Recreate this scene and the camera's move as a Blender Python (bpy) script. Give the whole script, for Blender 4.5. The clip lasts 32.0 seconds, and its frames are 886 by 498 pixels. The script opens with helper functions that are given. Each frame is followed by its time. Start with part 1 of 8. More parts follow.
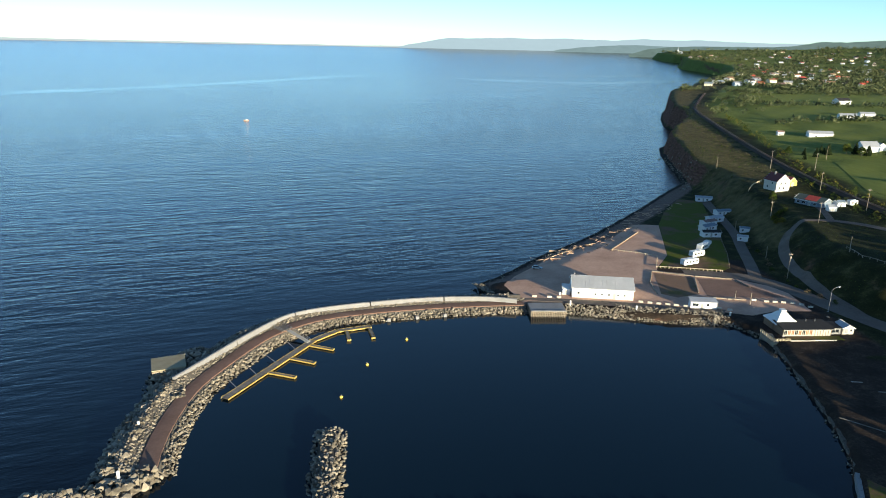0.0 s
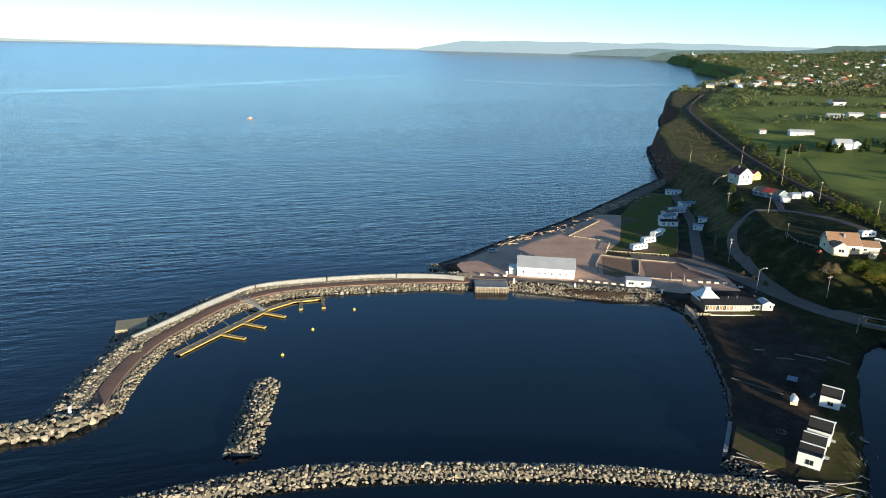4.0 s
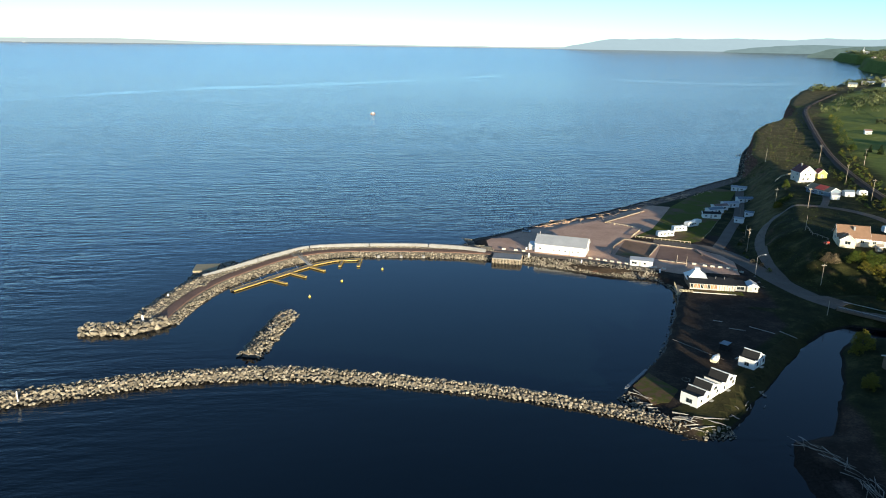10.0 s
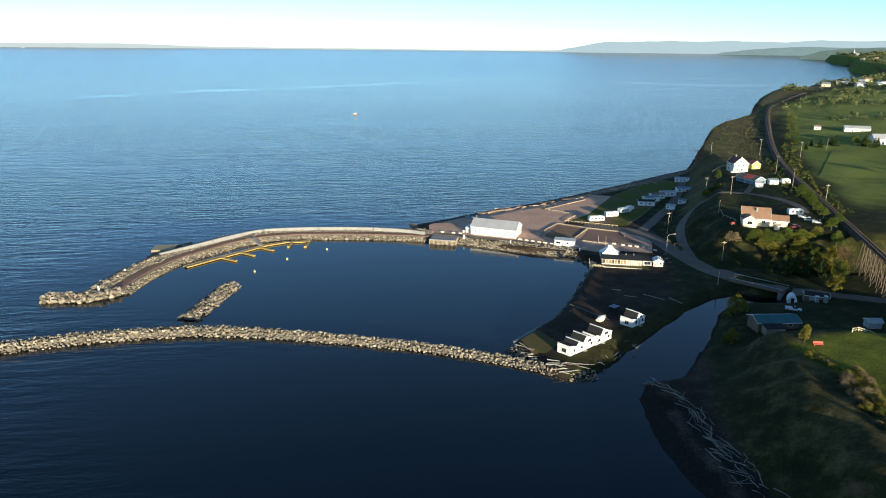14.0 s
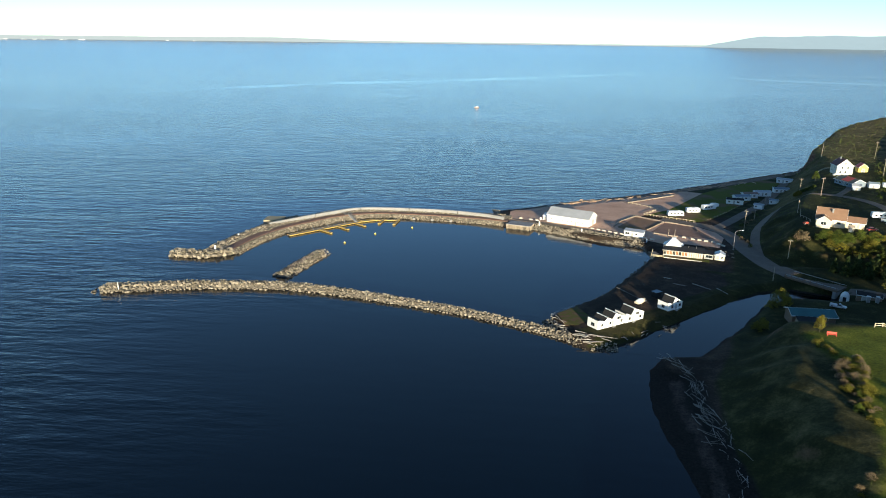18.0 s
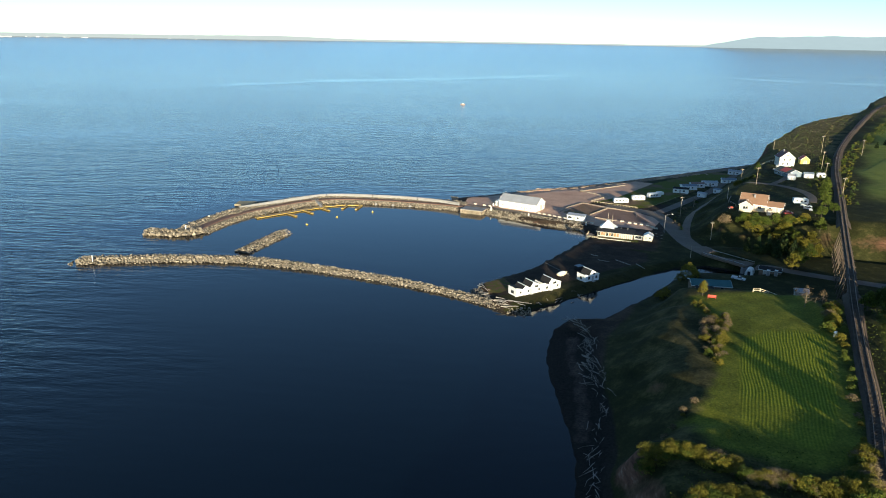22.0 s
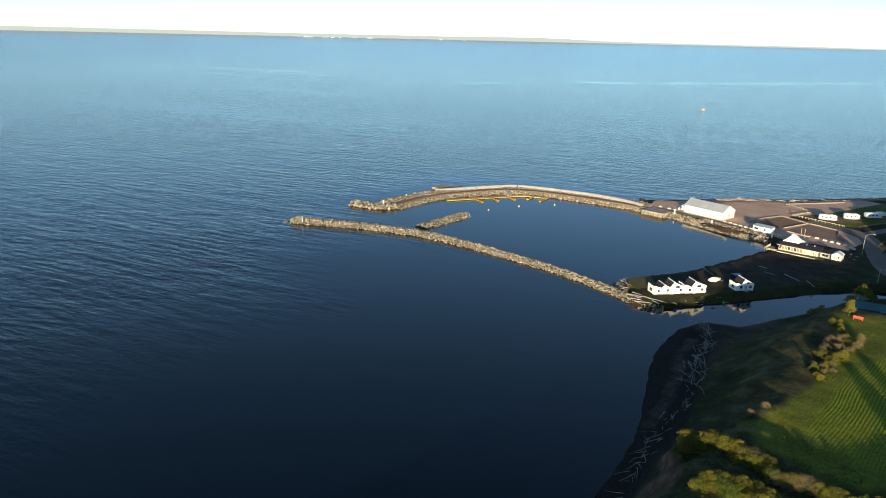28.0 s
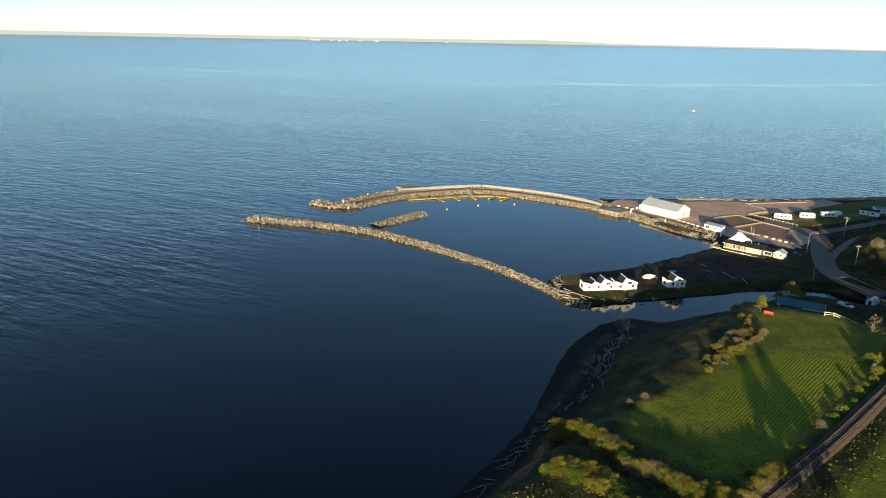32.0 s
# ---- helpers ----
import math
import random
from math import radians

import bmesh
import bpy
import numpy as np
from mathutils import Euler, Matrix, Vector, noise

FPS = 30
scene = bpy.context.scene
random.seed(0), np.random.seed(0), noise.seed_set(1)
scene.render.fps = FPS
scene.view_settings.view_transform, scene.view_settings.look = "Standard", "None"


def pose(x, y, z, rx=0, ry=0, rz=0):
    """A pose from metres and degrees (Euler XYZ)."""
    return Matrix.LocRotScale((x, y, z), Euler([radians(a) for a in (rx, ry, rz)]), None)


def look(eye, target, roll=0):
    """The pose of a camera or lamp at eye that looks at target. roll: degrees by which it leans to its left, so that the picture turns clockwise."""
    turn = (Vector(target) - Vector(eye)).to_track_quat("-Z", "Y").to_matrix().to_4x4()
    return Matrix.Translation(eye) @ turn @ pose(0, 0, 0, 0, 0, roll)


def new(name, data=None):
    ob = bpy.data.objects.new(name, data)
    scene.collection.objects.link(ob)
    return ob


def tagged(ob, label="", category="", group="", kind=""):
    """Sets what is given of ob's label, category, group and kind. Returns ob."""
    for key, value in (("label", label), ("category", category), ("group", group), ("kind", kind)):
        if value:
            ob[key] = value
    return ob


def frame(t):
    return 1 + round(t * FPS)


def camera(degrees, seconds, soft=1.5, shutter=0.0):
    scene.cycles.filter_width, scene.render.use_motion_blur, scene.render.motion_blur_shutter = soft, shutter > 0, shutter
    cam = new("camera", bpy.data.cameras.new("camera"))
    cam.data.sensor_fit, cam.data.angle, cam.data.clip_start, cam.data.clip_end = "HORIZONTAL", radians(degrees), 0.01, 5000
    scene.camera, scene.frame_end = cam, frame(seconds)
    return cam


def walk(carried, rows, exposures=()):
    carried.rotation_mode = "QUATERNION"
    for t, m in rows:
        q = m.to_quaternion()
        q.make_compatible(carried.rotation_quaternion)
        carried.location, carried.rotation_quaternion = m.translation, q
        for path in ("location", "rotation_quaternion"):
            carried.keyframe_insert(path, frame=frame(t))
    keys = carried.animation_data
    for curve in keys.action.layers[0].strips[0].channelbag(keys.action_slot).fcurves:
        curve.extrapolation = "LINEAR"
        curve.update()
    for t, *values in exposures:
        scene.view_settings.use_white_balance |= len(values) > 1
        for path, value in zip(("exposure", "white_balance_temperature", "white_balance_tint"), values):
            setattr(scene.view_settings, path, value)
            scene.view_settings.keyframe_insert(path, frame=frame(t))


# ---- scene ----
cam = camera(65.3, 32.0, 1.0)
PATH = [
    (0, (-195.289, 140.716, 91.875), (-195.175, 142.63, 91.308), 1.2),
    (0.5, (-190.539, 138.135, 92.292), (-190.433, 140.049, 91.722), 1.2),
    (1, (-186.09, 135.432, 92.588), (-185.988, 137.345, 92.015), 1.1),
    (1.5, (-182.012, 132.64, 92.475), (-181.912, 134.554, 91.903), 1.0),
    (2, (-178.681, 129.636, 92.111), (-178.577, 131.55, 91.542), 1.0),
    (2.5, (-176.164, 126.849, 91.568), (-176.049, 128.763, 91.001), 1.1),
    (4.5, (-168.34, 115.673, 88.809), (-168.346, 117.593, 88.25), 1.7),
    (5, (-164.073, 111.683, 88.615), (-164.224, 113.597, 88.054), 1.5),
    (5.5, (-157.748, 107.652, 89.332), (-158.044, 109.547, 88.766), 1.3),
    (6, (-151.237, 104.183, 90.732), (-151.585, 106.068, 90.159), 1.0),
    (6.5, (-146.789, 100.926, 91.174), (-147.142, 102.81, 90.6), 1.0),
    (7, (-142.838, 97.86, 92.044), (-143.19, 99.743, 91.467), 1.1),
    (7.5, (-139.268, 94.731, 91.78), (-139.616, 96.615, 91.207), 1.0),
    (8, (-135.486, 91.773, 91.435), (-135.833, 93.659, 90.866), 1.0),
    (8.5, (-131.603, 88.693, 91.427), (-131.949, 90.579, 90.857), 0.9),
    (9, (-127.613, 85.681, 91.681), (-127.958, 87.566, 91.11), 0.9),
    (9.5, (-123.625, 82.639, 91.601), (-123.97, 84.524, 91.031), 0.9),
    (10, (-119.547, 79.472, 91.621), (-119.891, 81.358, 91.051), 0.8),
    (10.5, (-115.303, 76.32, 91.324), (-115.648, 78.206, 90.756), 0.8),
    (11, (-111.087, 73.285, 90.785), (-111.433, 75.172, 90.221), 0.7),
    (11.5, (-106.788, 70.391, 90.414), (-107.135, 72.278, 89.852), 0.6),
    (12, (-102.492, 67.635, 90.12), (-102.841, 69.523, 89.56), 0.6),
    (12.5, (-98.782, 65.256, 89.821), (-99.128, 67.144, 89.261), 0.6),
    (13, (-94.934, 62.693, 90.56), (-95.278, 64.58, 89.993), 0.7),
    (13.5, (-90.599, 59.92, 89.597), (-90.945, 61.809, 89.037), 0.6),
    (15.5, (-74.86, 48.128, 90.964), (-75.242, 50.007, 90.397), 0.8),
    (16, (-71.015, 45.874, 91.195), (-71.484, 47.732, 90.623), 0.7),
    (16.5, (-66.68, 43.347, 91.229), (-67.254, 45.175, 90.655), 0.7),
    (17, (-62.0, 40.993, 91.868), (-62.668, 42.787, 91.289), 0.7),
    (17.5, (-57.321, 38.639, 91.916), (-58.022, 40.42, 91.338), 0.7),
    (18, (-53.054, 36.416, 92.088), (-53.764, 38.194, 91.509), 0.7),
    (18.5, (-49.009, 34.035, 91.961), (-49.717, 35.813, 91.383), 0.8),
    (19, (-44.866, 31.662, 91.617), (-45.574, 33.441, 91.041), 0.8),
    (19.5, (-40.739, 29.569, 91.917), (-41.445, 31.348, 91.338), 0.8),
    (20, (-36.433, 27.366, 92.009), (-37.138, 29.145, 91.429), 0.8),
    (20.5, (-32.064, 25.219, 92.042), (-32.769, 26.997, 91.46), 0.8),
    (21, (-27.907, 23.149, 92.119), (-28.611, 24.928, 91.535), 0.8),
    (21.5, (-23.7, 21.41, 91.745), (-24.404, 23.19, 91.162), 0.8),
    (22, (-19.644, 19.692, 91.571), (-20.362, 21.466, 90.99), 0.9),
    (22.5, (-15.607, 18.253, 91.558), (-16.403, 19.993, 90.975), 1.0),
    (23, (-11.01, 17.636, 91.493), (-11.875, 19.343, 90.91), 1.0),
    (23.5, (-6.594, 17.718, 91.34), (-7.491, 19.408, 90.756), 0.9),
    (24, (-2.59, 17.681, 90.947), (-3.512, 19.358, 90.364), 0.9),
    (24.5, (0.597, 17.735, 90.919), (-0.346, 19.399, 90.335), 0.9),
    (26.5, (10.926, 17.712, 92.085), (9.851, 19.291, 91.494), 1.2),
    (27, (14.291, 18.582, 91.865), (13.121, 20.093, 91.273), 1.2),
    (27.5, (17.858, 19.924, 91.367), (16.595, 21.358, 90.775), 1.2),
    (28, (21.593, 21.372, 90.925), (20.293, 22.774, 90.337), 1.3),
    (28.5, (24.743, 23.101, 91.591), (23.431, 24.489, 90.999), 1.1),
    (29, (28.135, 24.843, 91.848), (26.82, 26.229, 91.257), 1.1),
    (29.5, (31.146, 26.771, 91.857), (29.829, 28.156, 91.266), 1.1),
    (30, (34.06, 29.016, 91.763), (32.741, 30.399, 91.174), 1.1),
    (30.5, (37.054, 31.26, 91.659), (35.733, 32.643, 91.071), 1.0),
    (31, (40.038, 33.812, 91.43), (38.716, 35.193, 90.844), 1.0),
    (31.5, (42.799, 36.121, 91.25), (41.476, 37.502, 90.665), 1.0),
    (32, (45.455, 37.915, 90.597), (44.132, 39.297, 90.016), 1.1),
]
walk(cam, [(t, look(eye, target, roll)) for t, eye, target, roll in PATH],
     exposures=[(0, 1.33, 6020, 2), (16, 1.33, 6080, 2), (24, 1.33, 6330, 2), (32, 1.33, 6860, 2)])
# ---------------------------------------------------------------- world and light
SUN_DIR = Vector((0.52, -0.854, 0.0)).normalized()      # towards the sun, on the ground
SUN_ELEV = radians(6.7)
world = bpy.data.worlds.new("world")
scene.world = world
world.use_nodes = True
wn = world.node_tree
sky = wn.nodes.new("ShaderNodeTexSky")
sky.sky_type = "NISHITA"
sky.sun_disc = False
sky.sun_elevation = SUN_ELEV
sky.sun_rotation = math.atan2(SUN_DIR.x, SUN_DIR.y)
sky.air_density, sky.dust_density, sky.ozone_density = 0.56, 0.12, 1.7
air = wn.nodes.new("ShaderNodeMix")
air.data_type, air.blend_type = "RGBA", "MULTIPLY"
air.inputs[0].default_value, air.inputs[7].default_value = 1.0, (0.96, 0.995, 1.0, 1)
wn.links.new(sky.outputs[0], air.inputs[6])
wn.links.new(air.outputs[2], wn.nodes["Background"].inputs[0])
wn.nodes["Background"].inputs[1].default_value = 0.101
sun = new("sun", bpy.data.lights.new("sun", "SUN"))
sun.data.energy, sun.data.angle, sun.data.color = 4.7, radians(0.6), (1.0, 0.82, 0.58)
sun.matrix_world = look((SUN_DIR * 300) + Vector((0, 300, 300 * math.tan(SUN_ELEV))), (0, 300, 0))


# ---------------------------------------------------------------- materials
def ramp_node(nt, fac, stops):
    r = nt.nodes.new("ShaderNodeValToRGB")
    while len(r.color_ramp.elements) < len(stops):
        r.color_ramp.elements.new(0.5)
    for e, (p, c) in zip(r.color_ramp.elements, stops):
        e.position, e.color = p, (*c, 1)
    nt.links.new(fac, r.inputs[0])
    return r.outputs[0]


def noise_node(nt, scale, detail=4.0, rough=0.55, stretch=None, vec=None):
    n = nt.nodes.new("ShaderNodeTexNoise")
    n.inputs["Scale"].default_value, n.inputs["Detail"].default_value = scale, detail
    n.inputs["Roughness"].default_value = rough
    if vec is None:
        vec = nt.nodes.new("ShaderNodeTexCoord").outputs["Object"]
    if stretch:
        m = nt.nodes.new("ShaderNodeMapping")
        m.inputs["Scale"].default_value = stretch[:3]
        if len(stretch) > 3:
            m.inputs["Rotation"].default_value = (0, 0, radians(stretch[3]))
        nt.links.new(vec, m.inputs[0])
        vec = m.outputs[0]
    nt.links.new(vec, n.inputs["Vector"])
    return n.outputs["Fac"]


def mix_col(nt, fac, a, b, mode="MIX"):
    m = nt.nodes.new("ShaderNodeMix")
    m.data_type, m.blend_type = "RGBA", mode
    for sock, v in ((m.inputs[0], fac), (m.inputs[6], a), (m.inputs[7], b)):
        if isinstance(v, bpy.types.NodeSocket):
            nt.links.new(v, sock)
        elif isinstance(v, (int, float)):
            sock.default_value = v
        else:
            sock.default_value = (*v, 1)
    return m.outputs[2]


def maths(nt, op, a, b=0.0, clamp=False):
    m = nt.nodes.new("ShaderNodeMath")
    m.operation, m.use_clamp = op, clamp
    for sock, v in ((m.inputs[0], a), (m.inputs[1], b)):
        if isinstance(v, bpy.types.NodeSocket):
            nt.links.new(v, sock)
        else:
            sock.default_value = v
    return m.outputs[0]


def bump_node(nt, height, strength, dist=0.1, chain=None):
    b = nt.nodes.new("ShaderNodeBump")
    b.inputs["Strength"].default_value, b.inputs["Distance"].default_value = strength, dist
    nt.links.new(height, b.inputs["Height"])
    if chain is not None:
        nt.links.new(chain, b.inputs["Normal"])
    return b.outputs[0]


def blank(name, rough=0.7, metal=0.0, spec=0.4):
    m = bpy.data.materials.new(name)
    m.use_nodes = True
    p = m.node_tree.nodes["Principled BSDF"]
    p.inputs["Roughness"].default_value, p.inputs["Metallic"].default_value = rough, metal
    p.inputs["Specular IOR Level"].default_value = spec
    return m, m.node_tree, p


def surface(name, dark, light, grain=3.0, stain=0.25, rough=0.75, metal=0.0, bump=0.15, dist=0.05, spread=0.0, stretch=None, spec=0.35):
    """Two colours mixed by coarse stains and fine grain, with relief; spread: difference from piece to piece."""
    m, nt, p = blank(name, rough, metal, spec)
    vec = nt.nodes.new("ShaderNodeTexCoord").outputs["Object"]
    coarse = noise_node(nt, stain, 5, 0.6, stretch, vec)
    fine = noise_node(nt, grain, 3, 0.6, stretch, vec)
    fac = maths(nt, "ADD", maths(nt, "MULTIPLY", coarse, 1.1), maths(nt, "MULTIPLY", fine, 0.7))
    fac = maths(nt, "SUBTRACT", fac, 0.42, True)
    if spread:
        info = nt.nodes.new("ShaderNodeObjectInfo").outputs["Random"]
        isl = nt.nodes.new("ShaderNodeNewGeometry").outputs["Random Per Island"]
        rnd = maths(nt, "FRACT", maths(nt, "ADD", info, isl))
        fac = maths(nt, "ADD", fac, maths(nt, "MULTIPLY", maths(nt, "SUBTRACT", rnd, 0.5), spread), True)
    nt.links.new(mix_col(nt, fac, dark, light), p.inputs["Base Color"])
    if bump:
        nt.links.new(bump_node(nt, fine, bump, dist), p.inputs["Normal"])
    return m


def turned(nt, vec, degrees):
    """Coordinates turned about the upright axis, so that a stretch follows that bearing."""
    m = nt.nodes.new("ShaderNodeMapping")
    m.inputs["Rotation"].default_value = (0, 0, radians(-degrees))
    nt.links.new(vec, m.inputs[0])
    return m.outputs[0]


def water_material(name, ripple, slick, band=False):
    """Sea or harbour water. slick: sheltered corners lie calm. band: a smooth lane, whose attribute "calm" damps the ripples."""
    m, nt, p = blank(name, 0.08, 0.0, 0.41)
    p.inputs["IOR"].default_value = 1.333
    vec = nt.nodes.new("ShaderNodeTexCoord").outputs["Object"]
    crest = turned(nt, vec, 17)
    broad = noise_node(nt, 0.004, 4, 0.55, (1.0, 3.2, 1.0), crest)
    nt.links.new(mix_col(nt, broad, (0.0005, 0.0022, 0.0050), (0.0010, 0.0042, 0.0085)), p.inputs["Base Color"])
    swell = noise_node(nt, 0.20, 3, 0.55, (0.42, 1.3, 1.0), crest)
    chop = noise_node(nt, 0.85, 4, 0.62, (0.55, 1.2, 1.0), turned(nt, vec, 9))
    n0 = bump_node(nt, noise_node(nt, 0.05, 3, 0.6, (0.35, 1.5, 1.0), crest), ripple, 1.1)
    n1 = bump_node(nt, swell, ripple, 1.0, n0)
    n2 = bump_node(nt, chop, ripple, 0.20, n1)
    if slick:
        # sheltered water lies calm inside the basin, behind the breakwater and under the bluff
        where = nt.nodes.new("ShaderNodeSeparateXYZ")
        nt.links.new(vec, where.inputs[0])
        calm = None
        for cx, cy, rx, ry in ((-165, 312, 112, 74), (-118, 205, 96, 48), (-70, 130, 95, 110)):
            dx = maths(nt, "DIVIDE", maths(nt, "SUBTRACT", where.outputs[0], cx), rx)
            dy = maths(nt, "DIVIDE", maths(nt, "SUBTRACT", where.outputs[1], cy), ry)
            d = maths(nt, "SQRT", maths(nt, "ADD", maths(nt, "MULTIPLY", dx, dx), maths(nt, "MULTIPLY", dy, dy)))
            basin = d if calm is None else basin
            calm = d if calm is None else maths(nt, "MINIMUM", calm, d)
        soft = maths(nt, "MULTIPLY", maths(nt, "SUBTRACT", maths(nt, "ADD", calm, maths(nt, "MULTIPLY", maths(nt, "SUBTRACT", broad, 0.5), 0.35)), 0.82), 1.5, True)
        # gusts: wide bands where the ripples stand higher or lower
        warp = nt.nodes.new("ShaderNodeVectorMath")
        warp.operation = "MULTIPLY_ADD"
        bend = nt.nodes.new("ShaderNodeTexNoise")
        bend.inputs["Scale"].default_value, bend.inputs["Detail"].default_value = 0.0022, 2.0
        nt.links.new(vec, bend.inputs["Vector"])
        nt.links.new(bend.outputs["Color"], warp.inputs[0])
        warp.inputs[1].default_value = (260, 260, 0)
        nt.links.new(crest, warp.inputs[2])
        slicks = noise_node(nt, 0.0040, 4, 0.55, (0.30, 2.2, 1.0), warp.outputs[0])
        lane = maths(nt, "MULTIPLY", maths(nt, "SUBTRACT", slicks, 0.47), 5.0, True)
        level = maths(nt, "SUBTRACT", ripple, maths(nt, "MULTIPLY", lane, ripple * 0.42))
        if band:
            still = nt.nodes.new("ShaderNodeAttribute")
            still.attribute_name = "calm"
            level = maths(nt, "MULTIPLY", level, maths(nt, "SUBTRACT", 1.0, still.outputs["Fac"]))
        open_force = maths(nt, "MULTIPLY", soft, level)
        force = maths(nt, "ADD", open_force, 0.03)
        for node in nt.nodes:
            if node.bl_idname == "ShaderNodeBump":
                nt.links.new(force, node.inputs["Strength"])
    nt.links.new(n2, p.inputs["Normal"])
    if slick:
        nt.links.new(maths(nt, "ADD", maths(nt, "MULTIPLY", soft, 0.09), 0.06), p.inputs["Roughness"])
        # inside the basin the water takes a slightly paler base colour
        old = p.inputs["Base Color"].links[0].from_socket
        off_basin = maths(nt, "MULTIPLY", maths(nt, "SUBTRACT", basin, 0.85), 5.0, True)
        nt.links.new(mix_col(nt, off_basin, (0.0030, 0.0098, 0.0165), old), p.inputs["Base Color"])
    return m


def terrain_material():
    """Grass on the flats, bare red rock on steep faces, shingle near the sea, dry scrub in patches."""
    m, nt, p = blank("terrain_cover", 0.95, 0.0, 0.1)
    vec = nt.nodes.new("ShaderNodeTexCoord").outputs["Object"]
    geo = nt.nodes.new("ShaderNodeNewGeometry")
    sep = nt.nodes.new("ShaderNodeSeparateXYZ")
    nt.links.new(geo.outputs["Normal"], sep.inputs[0])
    pos = nt.nodes.new("ShaderNodeSeparateXYZ")
    nt.links.new(geo.outputs["Position"], pos.inputs[0])
    wide = noise_node(nt, 0.018, 5, 0.6, None, vec)
    mid = noise_node(nt, 0.16, 4, 0.65, None, vec)
    fine = noise_node(nt, 1.6, 3, 0.7, None, vec)
    # plain grass, its colour lowered to carry the shade on the slopes
    grass = ramp_node(nt, maths(nt, "ADD", maths(nt, "MULTIPLY", mid, 0.6), maths(nt, "MULTIPLY", fine, 0.4)),
                      [(0.25, (0.008, 0.009, 0.004)), (0.5, (0.028, 0.030, 0.010)), (0.75, (0.078, 0.074, 0.024))])
    scrub = ramp_node(nt, maths(nt, "ADD", maths(nt, "MULTIPLY", mid, 0.5), maths(nt, "MULTIPLY", fine, 0.5)),
                      [(0.25, (0.042, 0.036, 0.015)), (0.5, (0.115, 0.094, 0.038)), (0.75, (0.22, 0.165, 0.078))])
    attr = nt.nodes.new("ShaderNodeAttribute")
    attr.attribute_name = "scrub"
    fac = maths(nt, "ADD", maths(nt, "MULTIPLY", attr.outputs["Fac"], 1.5), maths(nt, "MULTIPLY", maths(nt, "SUBTRACT", mid, 0.55), 1.8), True)
    col = mix_col(nt, fac, grass, scrub)
    meadow = ramp_node(nt, maths(nt, "ADD", maths(nt, "MULTIPLY", mid, 0.6), maths(nt, "MULTIPLY", wide, 0.4)),
                       [(0.3, (0.10, 0.122, 0.025)), (0.5, (0.165, 0.192, 0.040)), (0.7, (0.235, 0.245, 0.062))])
    open_land = nt.nodes.new("ShaderNodeAttribute")
    open_land.attribute_name = "meadow"
    col = mix_col(nt, open_land.outputs["Fac"], col, meadow)
    # bluff-top turf, lusher, and with its sunshine put in the colour
    lush_lit = ramp_node(nt, maths(nt, "ADD", maths(nt, "MULTIPLY", mid, 0.5), maths(nt, "MULTIPLY", fine, 0.5)),
                     [(0.28, (0.042, 0.050, 0.007)), (0.5, (0.118, 0.130, 0.016)), (0.72, (0.24, 0.235, 0.032))])
    turf = nt.nodes.new("ShaderNodeAttribute")
    turf.attribute_name = "lush_lit"
    tfac = maths(nt, "ADD", turf.outputs["Fac"], maths(nt, "MULTIPLY", maths(nt, "SUBTRACT", fine, 0.5), maths(nt, "MULTIPLY", turf.outputs["Fac"], 0.5)), True)
    col = mix_col(nt, tfac, col, lush_lit)
    # swaths of mown hay
    bent = nt.nodes.new("ShaderNodeVectorMath")
    bent.operation = "MULTIPLY_ADD"
    sway = nt.nodes.new("ShaderNodeCombineXYZ")
    nt.links.new(noise_node(nt, 0.05, 2, 0.5, None, vec), sway.inputs[0])
    nt.links.new(sway.outputs[0], bent.inputs[0])
    bent.inputs[1].default_value = (2.2, 0, 0)
    nt.links.new(vec, bent.inputs[2])
    swath = nt.nodes.new("ShaderNodeTexWave")
    swath.wave_type, swath.bands_direction = "BANDS", "X"
    swath.inputs["Scale"].default_value, swath.inputs["Distortion"].default_value = 0.42, 2.4
    swath.inputs["Detail"].default_value, swath.inputs["Detail Scale"].default_value = 4.0, 0.35
    nt.links.new(bent.outputs[0], swath.inputs["Vector"])
    mown = ramp_node(nt, maths(nt, "ADD", maths(nt, "MULTIPLY", swath.outputs["Fac"], 0.27), maths(nt, "MULTIPLY", fine, 0.73)),
                     [(0.20, (0.058, 0.075, 0.006)), (0.48, (0.125, 0.155, 0.012)), (0.78, (0.27, 0.275, 0.026))])
    hay = nt.nodes.new("ShaderNodeAttribute")
    hay.attribute_name = "hay"
    col = mix_col(nt, hay.outputs["Fac"], col, mown)
    dirt = ramp_node(nt, maths(nt, "ADD", maths(nt, "MULTIPLY", mid, 0.55), maths(nt, "MULTIPLY", fine, 0.45)),
                     [(0.25, (0.014, 0.0105, 0.0085)), (0.5, (0.038, 0.028, 0.021)), (0.75, (0.115, 0.080, 0.054))])
    worn = nt.nodes.new("ShaderNodeAttribute")
    worn.attribute_name = "dirt"
    wfac = maths(nt, "ADD", maths(nt, "MULTIPLY", worn.outputs["Fac"], 2.2), maths(nt, "SUBTRACT", maths(nt, "MULTIPLY", mid, 1.4), 1.5), True)
    col = mix_col(nt, wfac, col, dirt)
    rock = ramp_node(nt, noise_node(nt, 0.35, 5, 0.7, (0.6, 0.6, 2.6), vec),
                     [(0.3, (0.055, 0.026, 0.018)), (0.55, (0.15, 0.075, 0.05)), (0.75, (0.28, 0.19, 0.14))])
